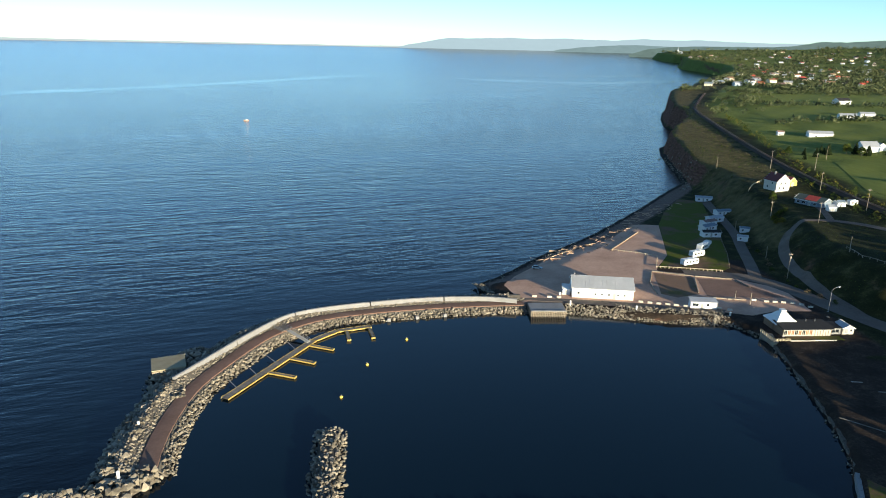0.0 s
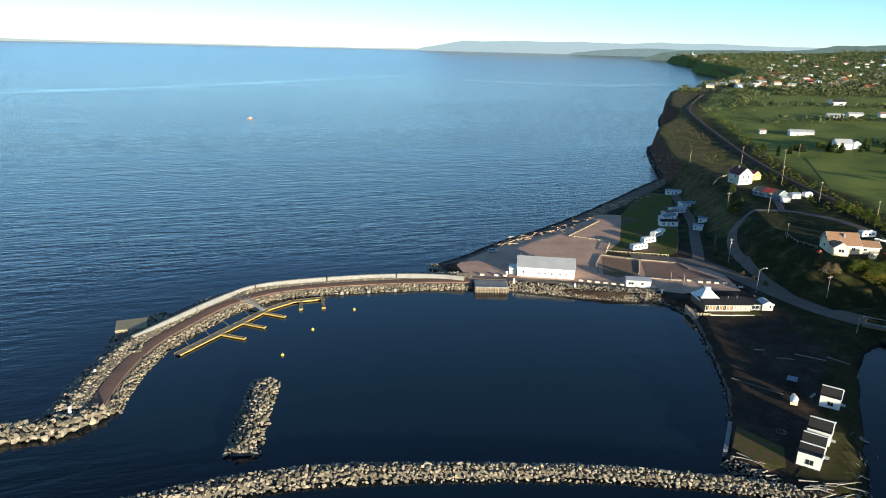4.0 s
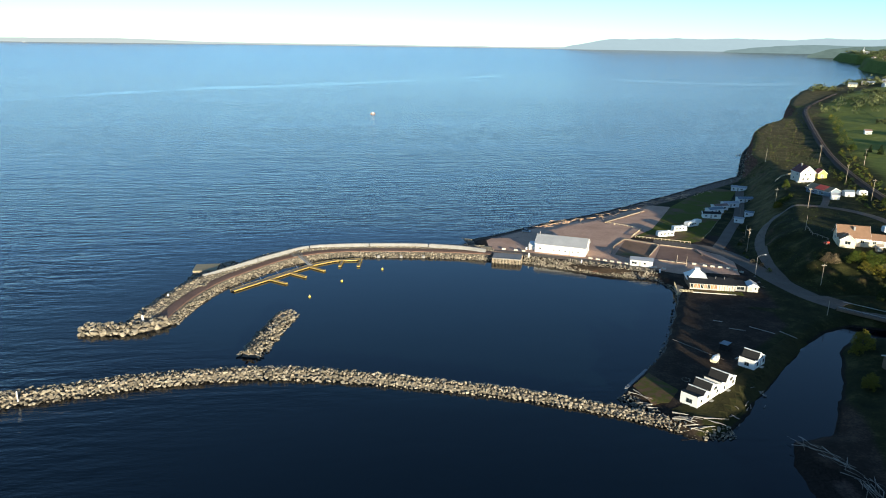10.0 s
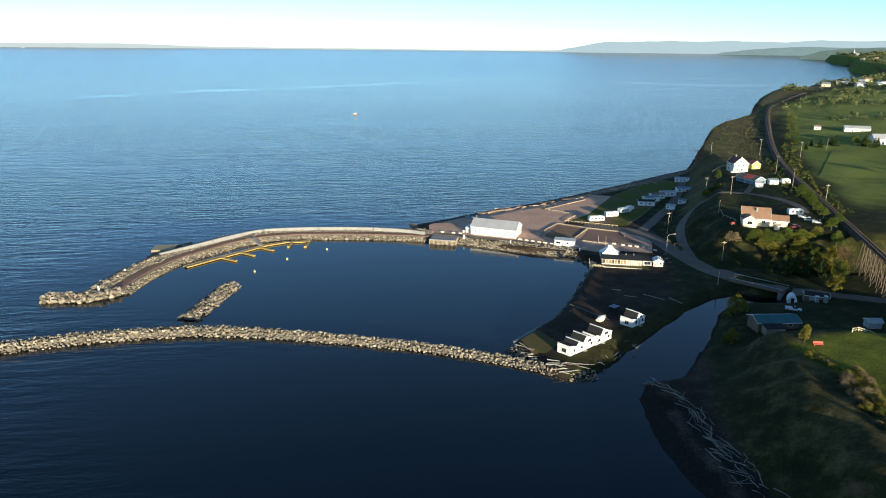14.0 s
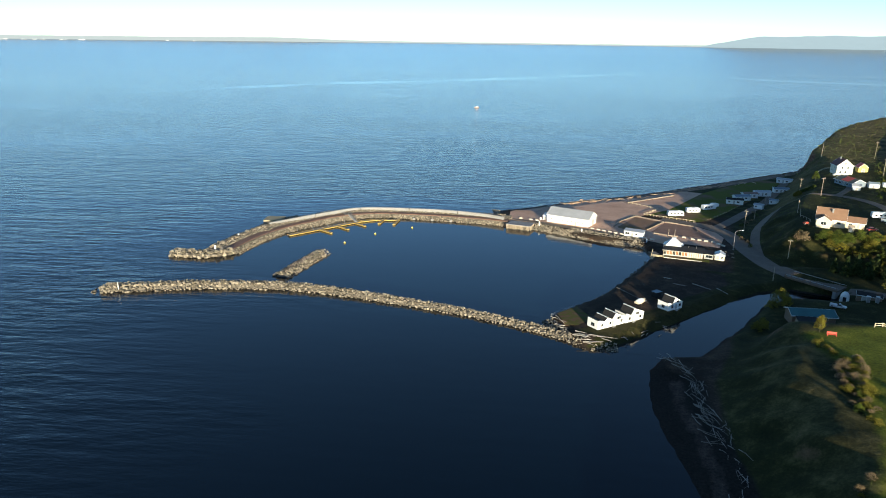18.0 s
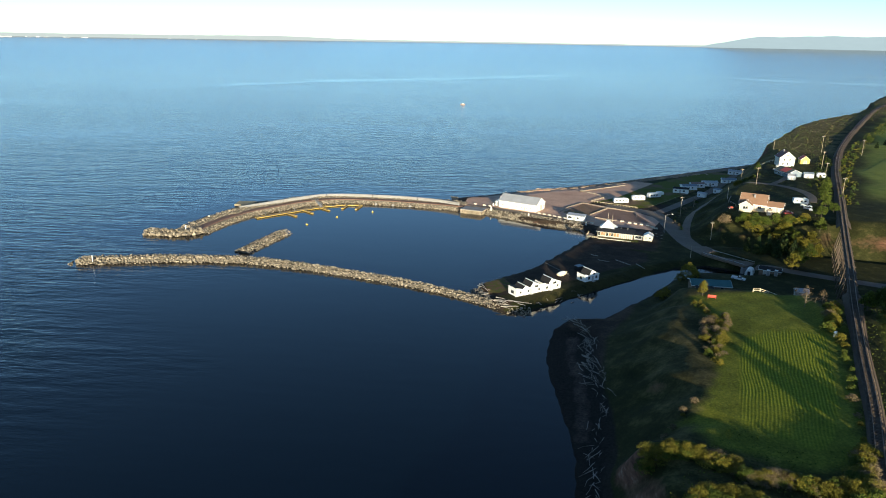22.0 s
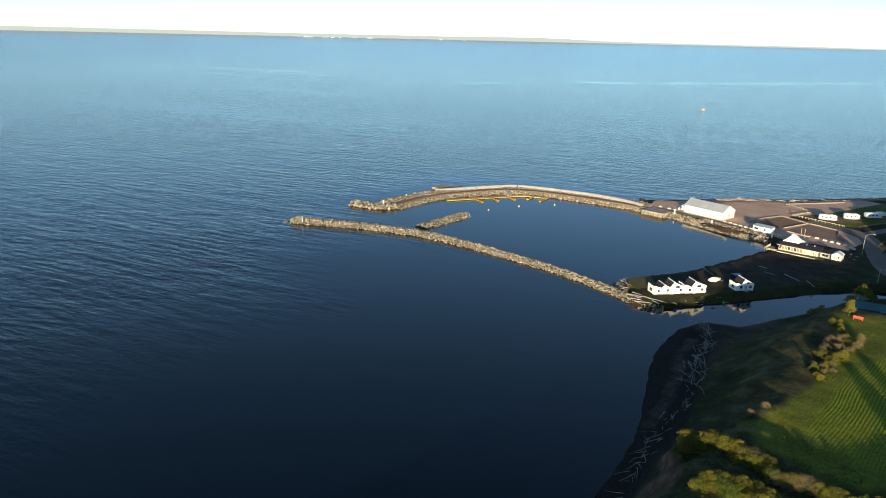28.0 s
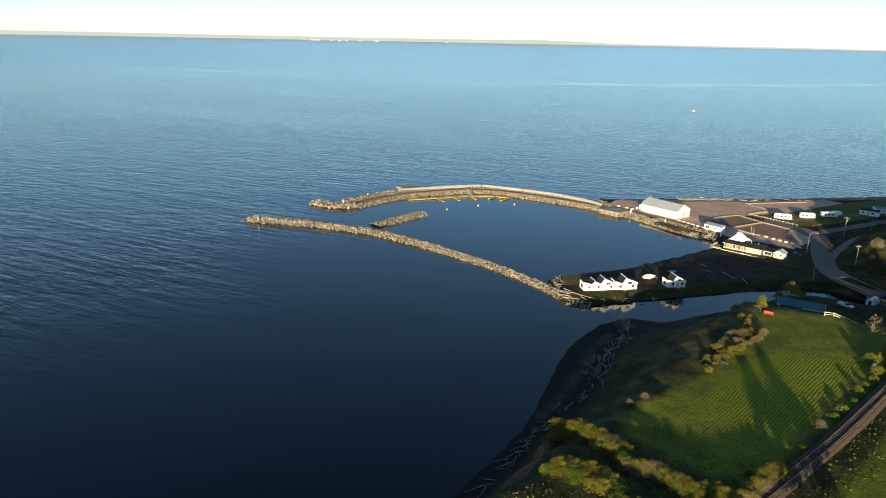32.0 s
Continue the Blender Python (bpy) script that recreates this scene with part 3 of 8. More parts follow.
def build_terrain():
    xs = steps([(-172, -108, 4), (-108, -30, 2.0), (-30, 18, 1.0), (18, 64, 2.0), (64, 200, 3), (200, 400, 8), (400, 700, 16), (700, 1200, 14), (1200, 4900, 200)])
    ys = steps([(-300, 60, 24), (60, 110, 6), (110, 420, 2.0), (420, 560, 3.0), (560, 1000, 3.5), (1000, 1300, 8), (1300, 2000, 20), (2000, 3500, 22), (3500, 4900, 90)])
    gx, gy = np.meshgrid(xs, ys, indexing="ij")
    gz = land_height(gx, gy)
    nx, ny = len(xs), len(ys)
    verts = np.stack([gx, gy, gz], -1).reshape(-1, 3)
    keep = gz > -2.5
    idx = np.arange(nx * ny).reshape(nx, ny)
    cell = keep[:-1, :-1] | keep[1:, :-1] | keep[:-1, 1:] | keep[1:, 1:]
    quads = np.stack([idx[:-1, :-1], idx[1:, :-1], idx[1:, 1:], idx[:-1, 1:]], -1)[cell]
    used = np.unique(quads)
    remap = np.full(nx * ny, -1)
    remap[used] = np.arange(len(used))
    ground = raw("ground", verts[used].tolist(), remap[quads].tolist(), MAT_TERRAIN, None, True)
    tagged(ground, "grassy coastal land with red cliffs and shingle beach", "ground", "", "structure")
    hs = signed_distance(HILL_SOUTH, gx, gy)
    hn = signed_distance(HILL_NORTH, gx, gy)
    scrub = np.maximum(0.75 * ease(1 - np.abs(hn - 11) / 12) * ease((gy - 430) / 20), 0.85 * ease(1 - np.abs(hn - 14) / 22) * ease((gy - 600) / 30))
    scrub = np.maximum(scrub, np.clip(np.maximum(0.35 * ease(1 - np.abs(hs - 20) / 14), ease(1 - np.abs(hn - 22) / 30) * ease((gy - 480) / 120)), 0, 1) * 0.8)
    sd = signed_distance(SHORE, gx, gy)
    bare = (1 - ease(np.maximum(hs, hn) / 5)) * ease((-38 - gx) / 8) * ease((435 - gy) / 12)
    bare = bare * (1 - 0.75 * ease((9 - signed_distance(BANK, gx, gy)) / 4) * (gy < 330) * (gx > -80 + (gy - 250) * 0.35) * (signed_distance(BANK, gx, gy) > -9))
    bare = np.maximum(bare, 0.9 * ease((16 - np.abs(sd)) / 8) * ((gy > 385) & (gx < 5)))
    b = ground.data.attributes.new("dirt", "FLOAT", "POINT")
    b.data.foreach_set("value", bare.reshape(-1)[used].astype(np.float32))
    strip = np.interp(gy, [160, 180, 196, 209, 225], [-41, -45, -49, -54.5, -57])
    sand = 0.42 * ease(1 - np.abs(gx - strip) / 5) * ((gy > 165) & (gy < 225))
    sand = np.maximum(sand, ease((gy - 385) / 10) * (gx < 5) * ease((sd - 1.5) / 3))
    beach = np.clip(ease((gy - 385) / 20) * (gx < 40) + ease((242 - gy) / 8) * ease((gx + 75) / 5), 0, 1)
    track = np.interp(gy, [372, 443, 516, 611, 786, 905, 960, 1120, 1500], [34, 40, 46.6, 60.5, 99, 128, 150, 230, 440])
    open_land = ease((gy - 400) / 40) * ease((gx - track - 9 - 4 * ripple(gx, gy, 13, 60)) / 14) * 0.95
    scrub = np.maximum(scrub, (0.42 + 0.35 * ripple(gx, gy, 14, 45)) * ease((gy - 545) / 40) * ease((track - gx) / 6) * ease((hn - 6) / 8))
    lush_lit = np.maximum(ease((signed_distance(BLUFF_GRASS, gx, gy) + 2.0 + 1.2 * ripple(gx, gy, 31, 14)) / 4), ease((signed_distance(EAST_GRASS, gx, gy) + 1) / 3))
    hay = ease((signed_distance(HAY_FIELD, gx, gy) + 0.6) / 1.8) * np.where(gy < 177.5 - 0.15 * gx, 0.55, 1.0)
    for nm, val in (("beach", beach), ("meadow", open_land), ("lush_lit", lush_lit), ("hay", hay)):
        c = ground.data.attributes.new(nm, "FLOAT", "POINT")
        c.data.foreach_set("value", val.reshape(-1)[used].astype(np.float32))
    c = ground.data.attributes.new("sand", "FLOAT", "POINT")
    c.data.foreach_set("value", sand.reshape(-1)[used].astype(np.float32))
    a = ground.data.attributes.new("scrub", "FLOAT", "POINT")
    a.data.foreach_set("value", scrub.reshape(-1)[used].astype(np.float32))
    return ground


ground = build_terrain()


def build_water():
    # open sea, lifted a little beyond four kilometres so that its edge meets the true horizon
    ring = [0, 60, 150, 300, 500, 800, 1200, 1800, 2600, 3400, 4000, 4400, 4750]
    verts, faces = [(-60, 120, 0)], []
    seg = 96
    for r in ring[1:]:
        lift = max(0.0, r - 2600) * 0.033
        for k in range(seg):
            a = 2 * math.pi * k / seg
            verts.append((-60 + r * math.sin(a), 120 + r * math.cos(a), lift))
    for k in range(seg):
        faces.append((0, 1 + (k + 1) % seg, 1 + k))
        for j in range(len(ring) - 2):
            a, b = 1 + j * seg + k, 1 + j * seg + (k + 1) % seg
            faces.append((a, b, b + seg, a + seg))
    sea = raw("water", verts, faces, MAT_SEA, None, True)
    tagged(sea, "deep blue sea with fine wind ripples", "water", "", "structure")
    creek = [(-62, 241), (-76, 238.5), (-80, 250), (-66, 262), (-52, 284), (-40, 302), (-30, 316), (-20, 324), (-4, 322), (-4, 312), (-20, 309), (-28, 298), (-36, 275), (-43, 258), (-48, 246)]
    bm = bmesh.new()
    bm.faces.new([bm.verts.new((x, y, 0.02)) for x, y in creek])
    tagged(mesh_object("water_creek", bm, MAT_HARBOUR), "calm dark creek water", "water", "", "structure")


build_water()


def build_slicks():
    """Lanes that wander over the open water, each a ribbon a hand above it, smooth in its middle."""
    lanes = [([(-1010, 900), (-864, 1350), (-642, 1625), (-429, 2050), (-146, 2600)], 75, 0.72),
             ([(-130, 2250), (60, 2080), (295, 2010), (460, 2120), (700, 2330)], 120, 0.85),
             ([(60, 2500), (330, 2480), (600, 2560), (820, 2640)], 150, 0.85),
             ([(-2100, 640), (-1900, 800), (-1766, 934), (-1288, 1118)], 50, 0.85)]
    for line, width, still in lanes:
        pts = along(smooth_line(line, 3), 14.0)
        rng = random.Random(int(width * 10))
        across = (-1.0, -0.55, 0.0, 0.6, 1.0)
        verts, faces, calm = [], [], []
        for k, (x, y, tx, ty) in enumerate(pts):
            end = math.sin(math.pi * k / (len(pts) - 1)) ** 0.5
            w = width / 2 * (0.35 + 0.65 * end) * (1 + 0.25 * math.sin(k * 0.37 + width) + rng.uniform(-0.1, 0.1))
            for a in across:
                px, py = x - ty * a * w, y + tx * a * w
                r = math.hypot(px + 60, py - 120)
                verts.append((px, py, 0.04 + max(0.0, r - 2600) * 0.033))
                calm.append(0.0 if abs(a) == 1 else still * min(1.0, end * 1.4))
        n = len(across)
        for k in range(len(pts) - 1):
            for j in range(n - 1):
                a = k * n + j
                faces.append((a, a + n, a + n + 1, a + 1))
        ob = raw("water_slick", verts, faces, MAT_SLICK, None, True)
        for q in ob.data.polygons:
            if q.normal.z < 0:
                q.flip()
        ob.data.attributes.new("calm", "FLOAT", "POINT").data.foreach_set("value", calm)
        tagged(ob, "smooth pale slick on the open sea", "water", "", "structure")


def along(line, step):
    """Points every step metres along an open line, with the unit tangent."""
    out, carry = [], 0.0
    for (ax, ay), (bx, by) in zip(line, line[1:]):
        d = math.hypot(bx - ax, by - ay)
        s = carry
        while s < d:
            out.append((ax + (bx - ax) * s / d, ay + (by - ay) * s / d, (bx - ax) / d, (by - ay) / d))
            s += step
        carry = s - d
    return out


def smooth_line(line, rounds=2):
    """Corner cutting that keeps both ends."""
    for _ in range(rounds):
        out = [line[0]]
        for (ax, ay), (bx, by) in zip(line, line[1:]):
            out += [(ax * 0.75 + bx * 0.25, ay * 0.75 + by * 0.25), (ax * 0.25 + bx * 0.75, ay * 0.25 + by * 0.75)]
        line = out + [line[-1]]
    return line


def section(name, line, profile, material, step=2.0, parent=None, on_land=False, rough=0.0, seed=1):
    """A strip swept along a line; profile: (offset to the left, height) pairs."""
    rng = random.Random(seed)
    pts = along(smooth_line(line), step)
    # even out the tangents
    for i in range(1, len(pts) - 1):
        tx, ty = pts[i + 1][0] - pts[i - 1][0], pts[i + 1][1] - pts[i - 1][1]
        d = math.hypot(tx, ty) or 1.0
        pts[i] = (pts[i][0], pts[i][1], tx / d, ty / d)
    verts, faces, n = [], [], len(profile)
    for x, y, tx, ty in pts:
        for o, z in profile:
            px, py = x - ty * o, y + tx * o
            verts.append([px, py, z])
    if on_land:
        a = np.array(verts)
        z = land_height(a[:, 0], a[:, 1])
        for v, h in zip(verts, z):
            v[2] += float(h)
    if rough:
        for v in verts:
            v[2] += rng.uniform(-rough, rough)
    for i in range(len(pts) - 1):
        for j in range(n - 1):
            a, b = i * n + j, i * n + j + 1
            faces.append((a + n, b + n, b, a))
    for end in (0, len(pts) - 1):
        face = [end * n + j for j in range(n)]
        if n > 2:
            faces.append(face if end else face[::-1])
    return raw(name, verts, faces, material, parent)


def drape(name, outline, lift, material, cut=2.0):
    """A sheet over the land within an outline."""
    bm = bmesh.new()
    bm.faces.new([bm.verts.new((x, y, 0)) for x, y in outline])
    xs, ys = [p[0] for p in outline], [p[1] for p in outline]
    for axis, lo, hi in ((0, min(xs), max(xs)), (1, min(ys), max(ys))):
        k = math.ceil(lo / cut) * cut
        while k < hi:
            co, no = [0, 0, 0], [0, 0, 0]
            co[axis], no[axis] = k, 1
            bmesh.ops.bisect_plane(bm, geom=bm.verts[:] + bm.edges[:] + bm.faces[:], plane_co=co, plane_no=no)
            k += cut
    a = np.array([v.co[:] for v in bm.verts])
    for v, z in zip(bm.verts, land_height(a[:, 0], a[:, 1])):
        v.co.z = float(z) + lift
    bmesh.ops.recalc_face_normals(bm, faces=bm.faces[:])
    ob = mesh_object(name, bm, material)
    if ob.data.polygons and ob.data.polygons[0].normal.z < 0:
        ob.data.flip_normals()
    return ob


def road(name, line, width, material, label, lift=0.10):
    w = width / 2
    ob = section(name, line, [(w + 0.5, lift - 0.5), (w, lift), (w / 2, lift + 0.04), (0, lift + 0.06), (-w / 2, lift + 0.04), (-w, lift), (-w - 0.5, lift - 0.5)], material, 2.0, None, True)
    return tagged(ob, label, "road", "", "structure")


build_slicks()
MAT_PLOT = patchy("worn_brown_grass", (0.30, 0.19, 0.125), (0.075, 0.065, 0.022), (0.19, 0.16, 0.065), 0.52, 0.11)
MAT_ROUGH = surface("rough_dull_grass", (0.018, 0.018, 0.007), (0.062, 0.056, 0.020), 1.6, 0.2, 0.95, 0, 0.5, 0.15, 0, None, 0.1)
road("road_main", [(-78, 409.8), (-74, 409), (-68, 407.6), (-52, 404), (-44, 392), (-36, 365), (-28, 345), (-19, 332)], 8.6, MAT_ROAD, "worn grey gravel road past the lawn")
road("road_hill", [(-30, 350), (-33, 372), (-32.5, 400), (-27, 425), (-18, 443), (-6, 452), (8, 450), (20, 440), (26, 418), (24, 402)], 3.9, MAT_ROAD, "narrow worn road climbing the hillside")
road("road_camp", [(-50, 404), (-44, 420), (-36, 445), (-27, 470), (-20, 500), (-14, 530), (-9, 552)], 5.0, MAT_ROAD, "gravel lane past the camp homes")
road("road_east", [(-2, 322), (10, 316), (40, 312), (110, 306)], 5.5, MAT_ROAD, "shaded gravel road in the valley")
road("road_farm", [(8, 450), (16, 470), (20, 492), (22, 506)], 3.2, MAT_ROAD, "gravel drive to the white house")
tagged(drape("pavement_lot", [(-152, 376), (-137, 378.5), (-110, 373.5), (-82, 365.5), (-72, 362), (-62, 366), (-48, 366), (-46, 390), (-60, 402), (-88, 412), (-95, 436), (-108, 452), (-128, 436), (-140, 421), (-150, 408), (-156, 394)], 0.05, MAT_GRAVEL),
       "pinkish brown gravel parking lot", "pavement", "", "structure")
tagged(drape("pavement_strand", [(-95.2, 436), (-88.5, 413), (-86.5, 417), (-76, 434.4), (-69.2, 458), (-60.4, 489), (-74, 492), (-92, 466), (-107, 452)], 0.05, MAT_GRAVEL), "bare gravel between lawn and beach", "pavement", "", "structure")
tagged(drape("pavement_quay", [(-152, 374.5), (-137, 374.5), (-110, 369.5), (-83, 362.5), (-79, 367.5), (-92, 369.8), (-108, 374), (-137, 379), (-152, 379.5)], 0.09, MAT_ROAD),
       "dark quay road of packed gravel", "pavement", "", "structure")
tagged(drape("pavement_dark", [(-75.5, 402.5), (-61.5, 399.5), (-50, 380), (-64, 380), (-80, 381.5)], 0.09, MAT_PATH), "dark brown gravel parking bay", "pavement", "", "structure")
tagged(drape("lawn_camp", [(-86.5, 416.5), (-61, 411.5), (-55, 416), (-46, 440), (-38, 465), (-30, 486), (-21, 520), (-12, 548), (-24, 556), (-46, 520), (-60, 490), (-69, 458), (-76, 434)], 0.08, MAT_LAWN),
       "sunlit green camp lawn beside trailers", "lawn", "", "structure")
tagged(drape("lawn_plot", [(-91, 409), (-77, 403), (-82, 384), (-92, 380), (-97, 384)], 0.10, MAT_PLOT), "small patchy grass plot in the lot", "lawn", "", "structure")
# paler earth and grass: the sun on this corner is put in the colour
MAT_EARTH_SUNLIT = patchy("sunlit_sandy_earth", (0.17, 0.105, 0.065), (0.050, 0.056, 0.012), (0.12, 0.12, 0.030), 0.58, 0.50)
tagged(drape("grass_tip", [(-98.6, 257.4), (-93.6, 266.5), (-86.5, 257.5), (-90, 249.5), (-94, 249)], 0.10, MAT_EARTH_SUNLIT), "grassy corner behind the harbour wall, sunlight put in its colour", "lawn", "", "structure")
tagged(drape("lawn_bank", [(-90, 246), (-84, 243.5), (-76, 245), (-64, 263), (-52, 284), (-40, 303), (-45, 306), (-58, 287), (-70, 268), (-80, 251), (-86, 250)], 0.08, MAT_ROUGH), "rough grass strip along the creek bank", "lawn", "", "structure")


def field(outline, shade, label):
    tagged(drape("field", outline, 0.14, shade, 8.0), label, "field", "", "structure")


MAT_FIELD = surface("meadow_green", (0.105, 0.132, 0.026), (0.225, 0.245, 0.055), 0.35, 0.02, 0.95, 0, 0.3, 0.3, 0, (1.0, 0.3, 1.0), 0.1)
field([(60, 500), (150, 470), (330, 500), (330, 585), (190, 600), (95, 590)], MAT_FIELD, "bright green meadow beyond the railway")
field([(150, 640), (190, 615), (420, 620), (440, 760), (300, 790), (160, 770)], MAT_FIELD, "wide green meadow with a low barn")
field([(165, 800), (310, 805), (520, 790), (560, 930), (330, 930), (190, 920)], MAT_FIELD, "wide green field near the cliff")
field([(240, 965), (420, 950), (600, 960), (640, 1110), (400, 1130), (280, 1110)], MAT_FIELD, "distant green field")

# ---------------------------------------------------------------- armour rock
def rock_meshes(count, seed):
    rng = random.Random(seed)
    made = []
    for _ in range(count):
        bm = bmesh.new()
        sx, sy, sz = rng.uniform(0.85, 1.3), rng.uniform(0.6, 0.95), rng.uniform(0.45, 0.75)
        for _ in range(15):
            v = Vector((rng.gauss(0, 1), rng.gauss(0, 1), rng.gauss(0, 1))).normalized() * rng.uniform(0.42, 0.56)
            bm.verts.new((v.x * sx, v.y * sy, v.z * sz))
        r = bmesh.ops.convex_hull(bm, input=bm.verts[:])
        bmesh.ops.delete(bm, geom=[g for g in r["geom_interior"] if isinstance(g, bmesh.types.BMVert)], context="VERTS")
        bmesh.ops.recalc_face_normals(bm, faces=bm.faces[:])
        me = bpy.data.meshes.new("rock")
        bm.to_mesh(me)
        bm.free()
        me.materials.append(MAT_ROCK)
        made.append(me)
    return made


ROCKS = rock_meshes(14, 11)
ROCK_DATA = []
for me in ROCKS:
    co = np.empty(len(me.vertices) * 3)
    me.vertices.foreach_get("co", co)
    ROCK_DATA.append((co.reshape(-1, 3), [tuple(p.vertices) for p in me.polygons]))


def lay_rocks(parent, spots, single):
    """spots: (x, y, z, size). The first ones that the test single() picks, up to 300, are objects; the rest one mesh."""
    rng = random.Random(len(spots))
    verts, faces, made = [], [], 0
    for x, y, z, size in spots:
        k = rng.randrange(len(ROCKS))
        rot = Euler((rng.uniform(-0.6, 0.6), rng.uniform(-0.6, 0.6), rng.uniform(0, 6.28)))
        if single(x, y) and made < 300:
            ob = new("rock", ROCKS[k])
            ob.matrix_world = Matrix.LocRotScale((x, y, z), rot, (size, size, size))
            ob.parent = parent
            made += 1
        else:
            co, fs = ROCK_DATA[k]
            m = np.array(rot.to_matrix()) * size
            base = len(verts)
            verts += (co @ m.T + (x, y, z)).tolist()
            faces += [tuple(base + i for i in f) for f in fs]
    if verts:
        ob = raw("rock_armour", verts, faces, MAT_ROCK, parent)
        tagged(ob, "jumbled pale armour rocks", "", "", "stuff")


def mound_spots(line, offsets, height, step, size, seed, jitter=0.45):
    """Rock places on a mound: offsets across it, height(offset) above the water."""
    rng = random.Random(seed)
    spots = []
    for x, y, tx, ty in along(smooth_line(line), step):
        for o in offsets:
            oo = o + rng.uniform(-jitter, jitter)
            s = rng.uniform(-jitter, jitter)
            spots.append((x - ty * oo + tx * s, y + tx * oo + ty * s, height(oo) + rng.uniform(-0.12, 0.25), size * rng.choice((0.7, 0.85, 1.0, 1.1, 1.3, 1.5))))
    return spots


def span(a, b, d):
    return list(np.arange(a, b + 0.01, d))


SOUTH = [(-263, 217.5), (-252, 223.7), (-241, 230.7), (-228.5, 237.2), (-215, 242.9), (-201, 247.2), (-186, 249.8), (-170, 250.2), (-154, 250.5), (-139, 250.4), (-125, 249.6), (-111, 247.6), (-97, 244.9), (-86, 241.2)]
SPUR = [(-210.8, 256.5), (-212.3, 274), (-213, 291.5)]


def build_breakwaters():
    b = thing("breakwater", pose(-170, 248, 0), "long low breakwater of pale armour boulders", "breakwater")
    cores = []
    for a, z, half in ((SOUTH[:6], 1.35, 3.6), (SOUTH[5:10], 1.2, 3.1), (SOUTH[9:], 1.05, 2.6)):
        cores.append(section("core", a, [(half, -1.2), (half * 0.36, z), (-half * 0.36, z), (-half, -1.2)], MAT_RUBBLE, 2.0))
    spots, place = [], random.Random(3)
    for x, y, tx, ty in along(smooth_line(SOUTH), 0.98):
        f = 1.0 - 0.36 * min(1.0, max(0.0, (x + 235) / 120))
        for o in span(-3.9, 4.0, 0.96):
            oo, t = (o + place.uniform(-0.42, 0.42)) * f, place.uniform(-0.42, 0.42)
            top = min(1.75, 0.05 + (4.3 * f - abs(oo)) * 0.72) * (0.78 + 0.22 * f)
            spots.append((x - ty * oo + tx * t, y + tx * oo + ty * t, top + place.uniform(-0.12, 0.2), place.choice((0.8, 0.95, 1.1, 1.25, 1.5, 1.75)) * (0.55 + 0.45 * f)))
    rng = random.Random(5)
    for _ in range(40):
        a, r = rng.uniform(0, 6.28), rng.uniform(0, 4.2)
        spots.append((-263 + r * math.cos(a), 216.5 + r * math.sin(a), 1.35 - 0.36 * r, rng.uniform(1.0, 1.9)))
    inv = b.matrix_world.inverted()
    lay_rocks(b, spots, lambda x, y: x < -205)
    for o in list(b.children):
        o.matrix_parent_inverse = inv
    for core in cores:
        core.parent, core.matrix_parent_inverse = b, inv
    s = thing("spur_breakwater", pose(-212, 274, 0), "short rubble spur reaching into the harbour", "breakwater")
    inv = s.matrix_world.inverted()
    section("core", SPUR, [(4.0, -1.2), (1.2, 1.25), (-1.2, 1.25), (-4.0, -1.2)], MAT_RUBBLE, 2.0, s)
    spots = mound_spots(SPUR, span(-3.7, 3.7, 0.9), lambda o: min(1.55, 0.05 + (3.9 - abs(o)) * 0.62), 0.92, 1.12, 8, 0.4)
    lay_rocks(s, spots, lambda x, y: True)
    for o in list(s.children):
        o.matrix_parent_inverse = inv


build_breakwaters()

PATHLINE = [(-250.8, 274), (-252.6, 286), (-253, 298), (-252, 312), (-247.5, 326), (-239.8, 345), (-234.4, 352), (-224.8, 361), (-208, 367.2), (-186, 371.8), (-167.6, 374.2), (-150, 375.2)]
WALLLINE = [(-257.5, 314.5), (-251, 328.5), (-245.6, 340.5), (-239.5, 352), (-233.5, 361), (-223, 366.5), (-210.3, 370.6), (-197, 374), (-185, 376.3), (-173, 377.2), (-162.8, 376.8), (-154, 374.5)]


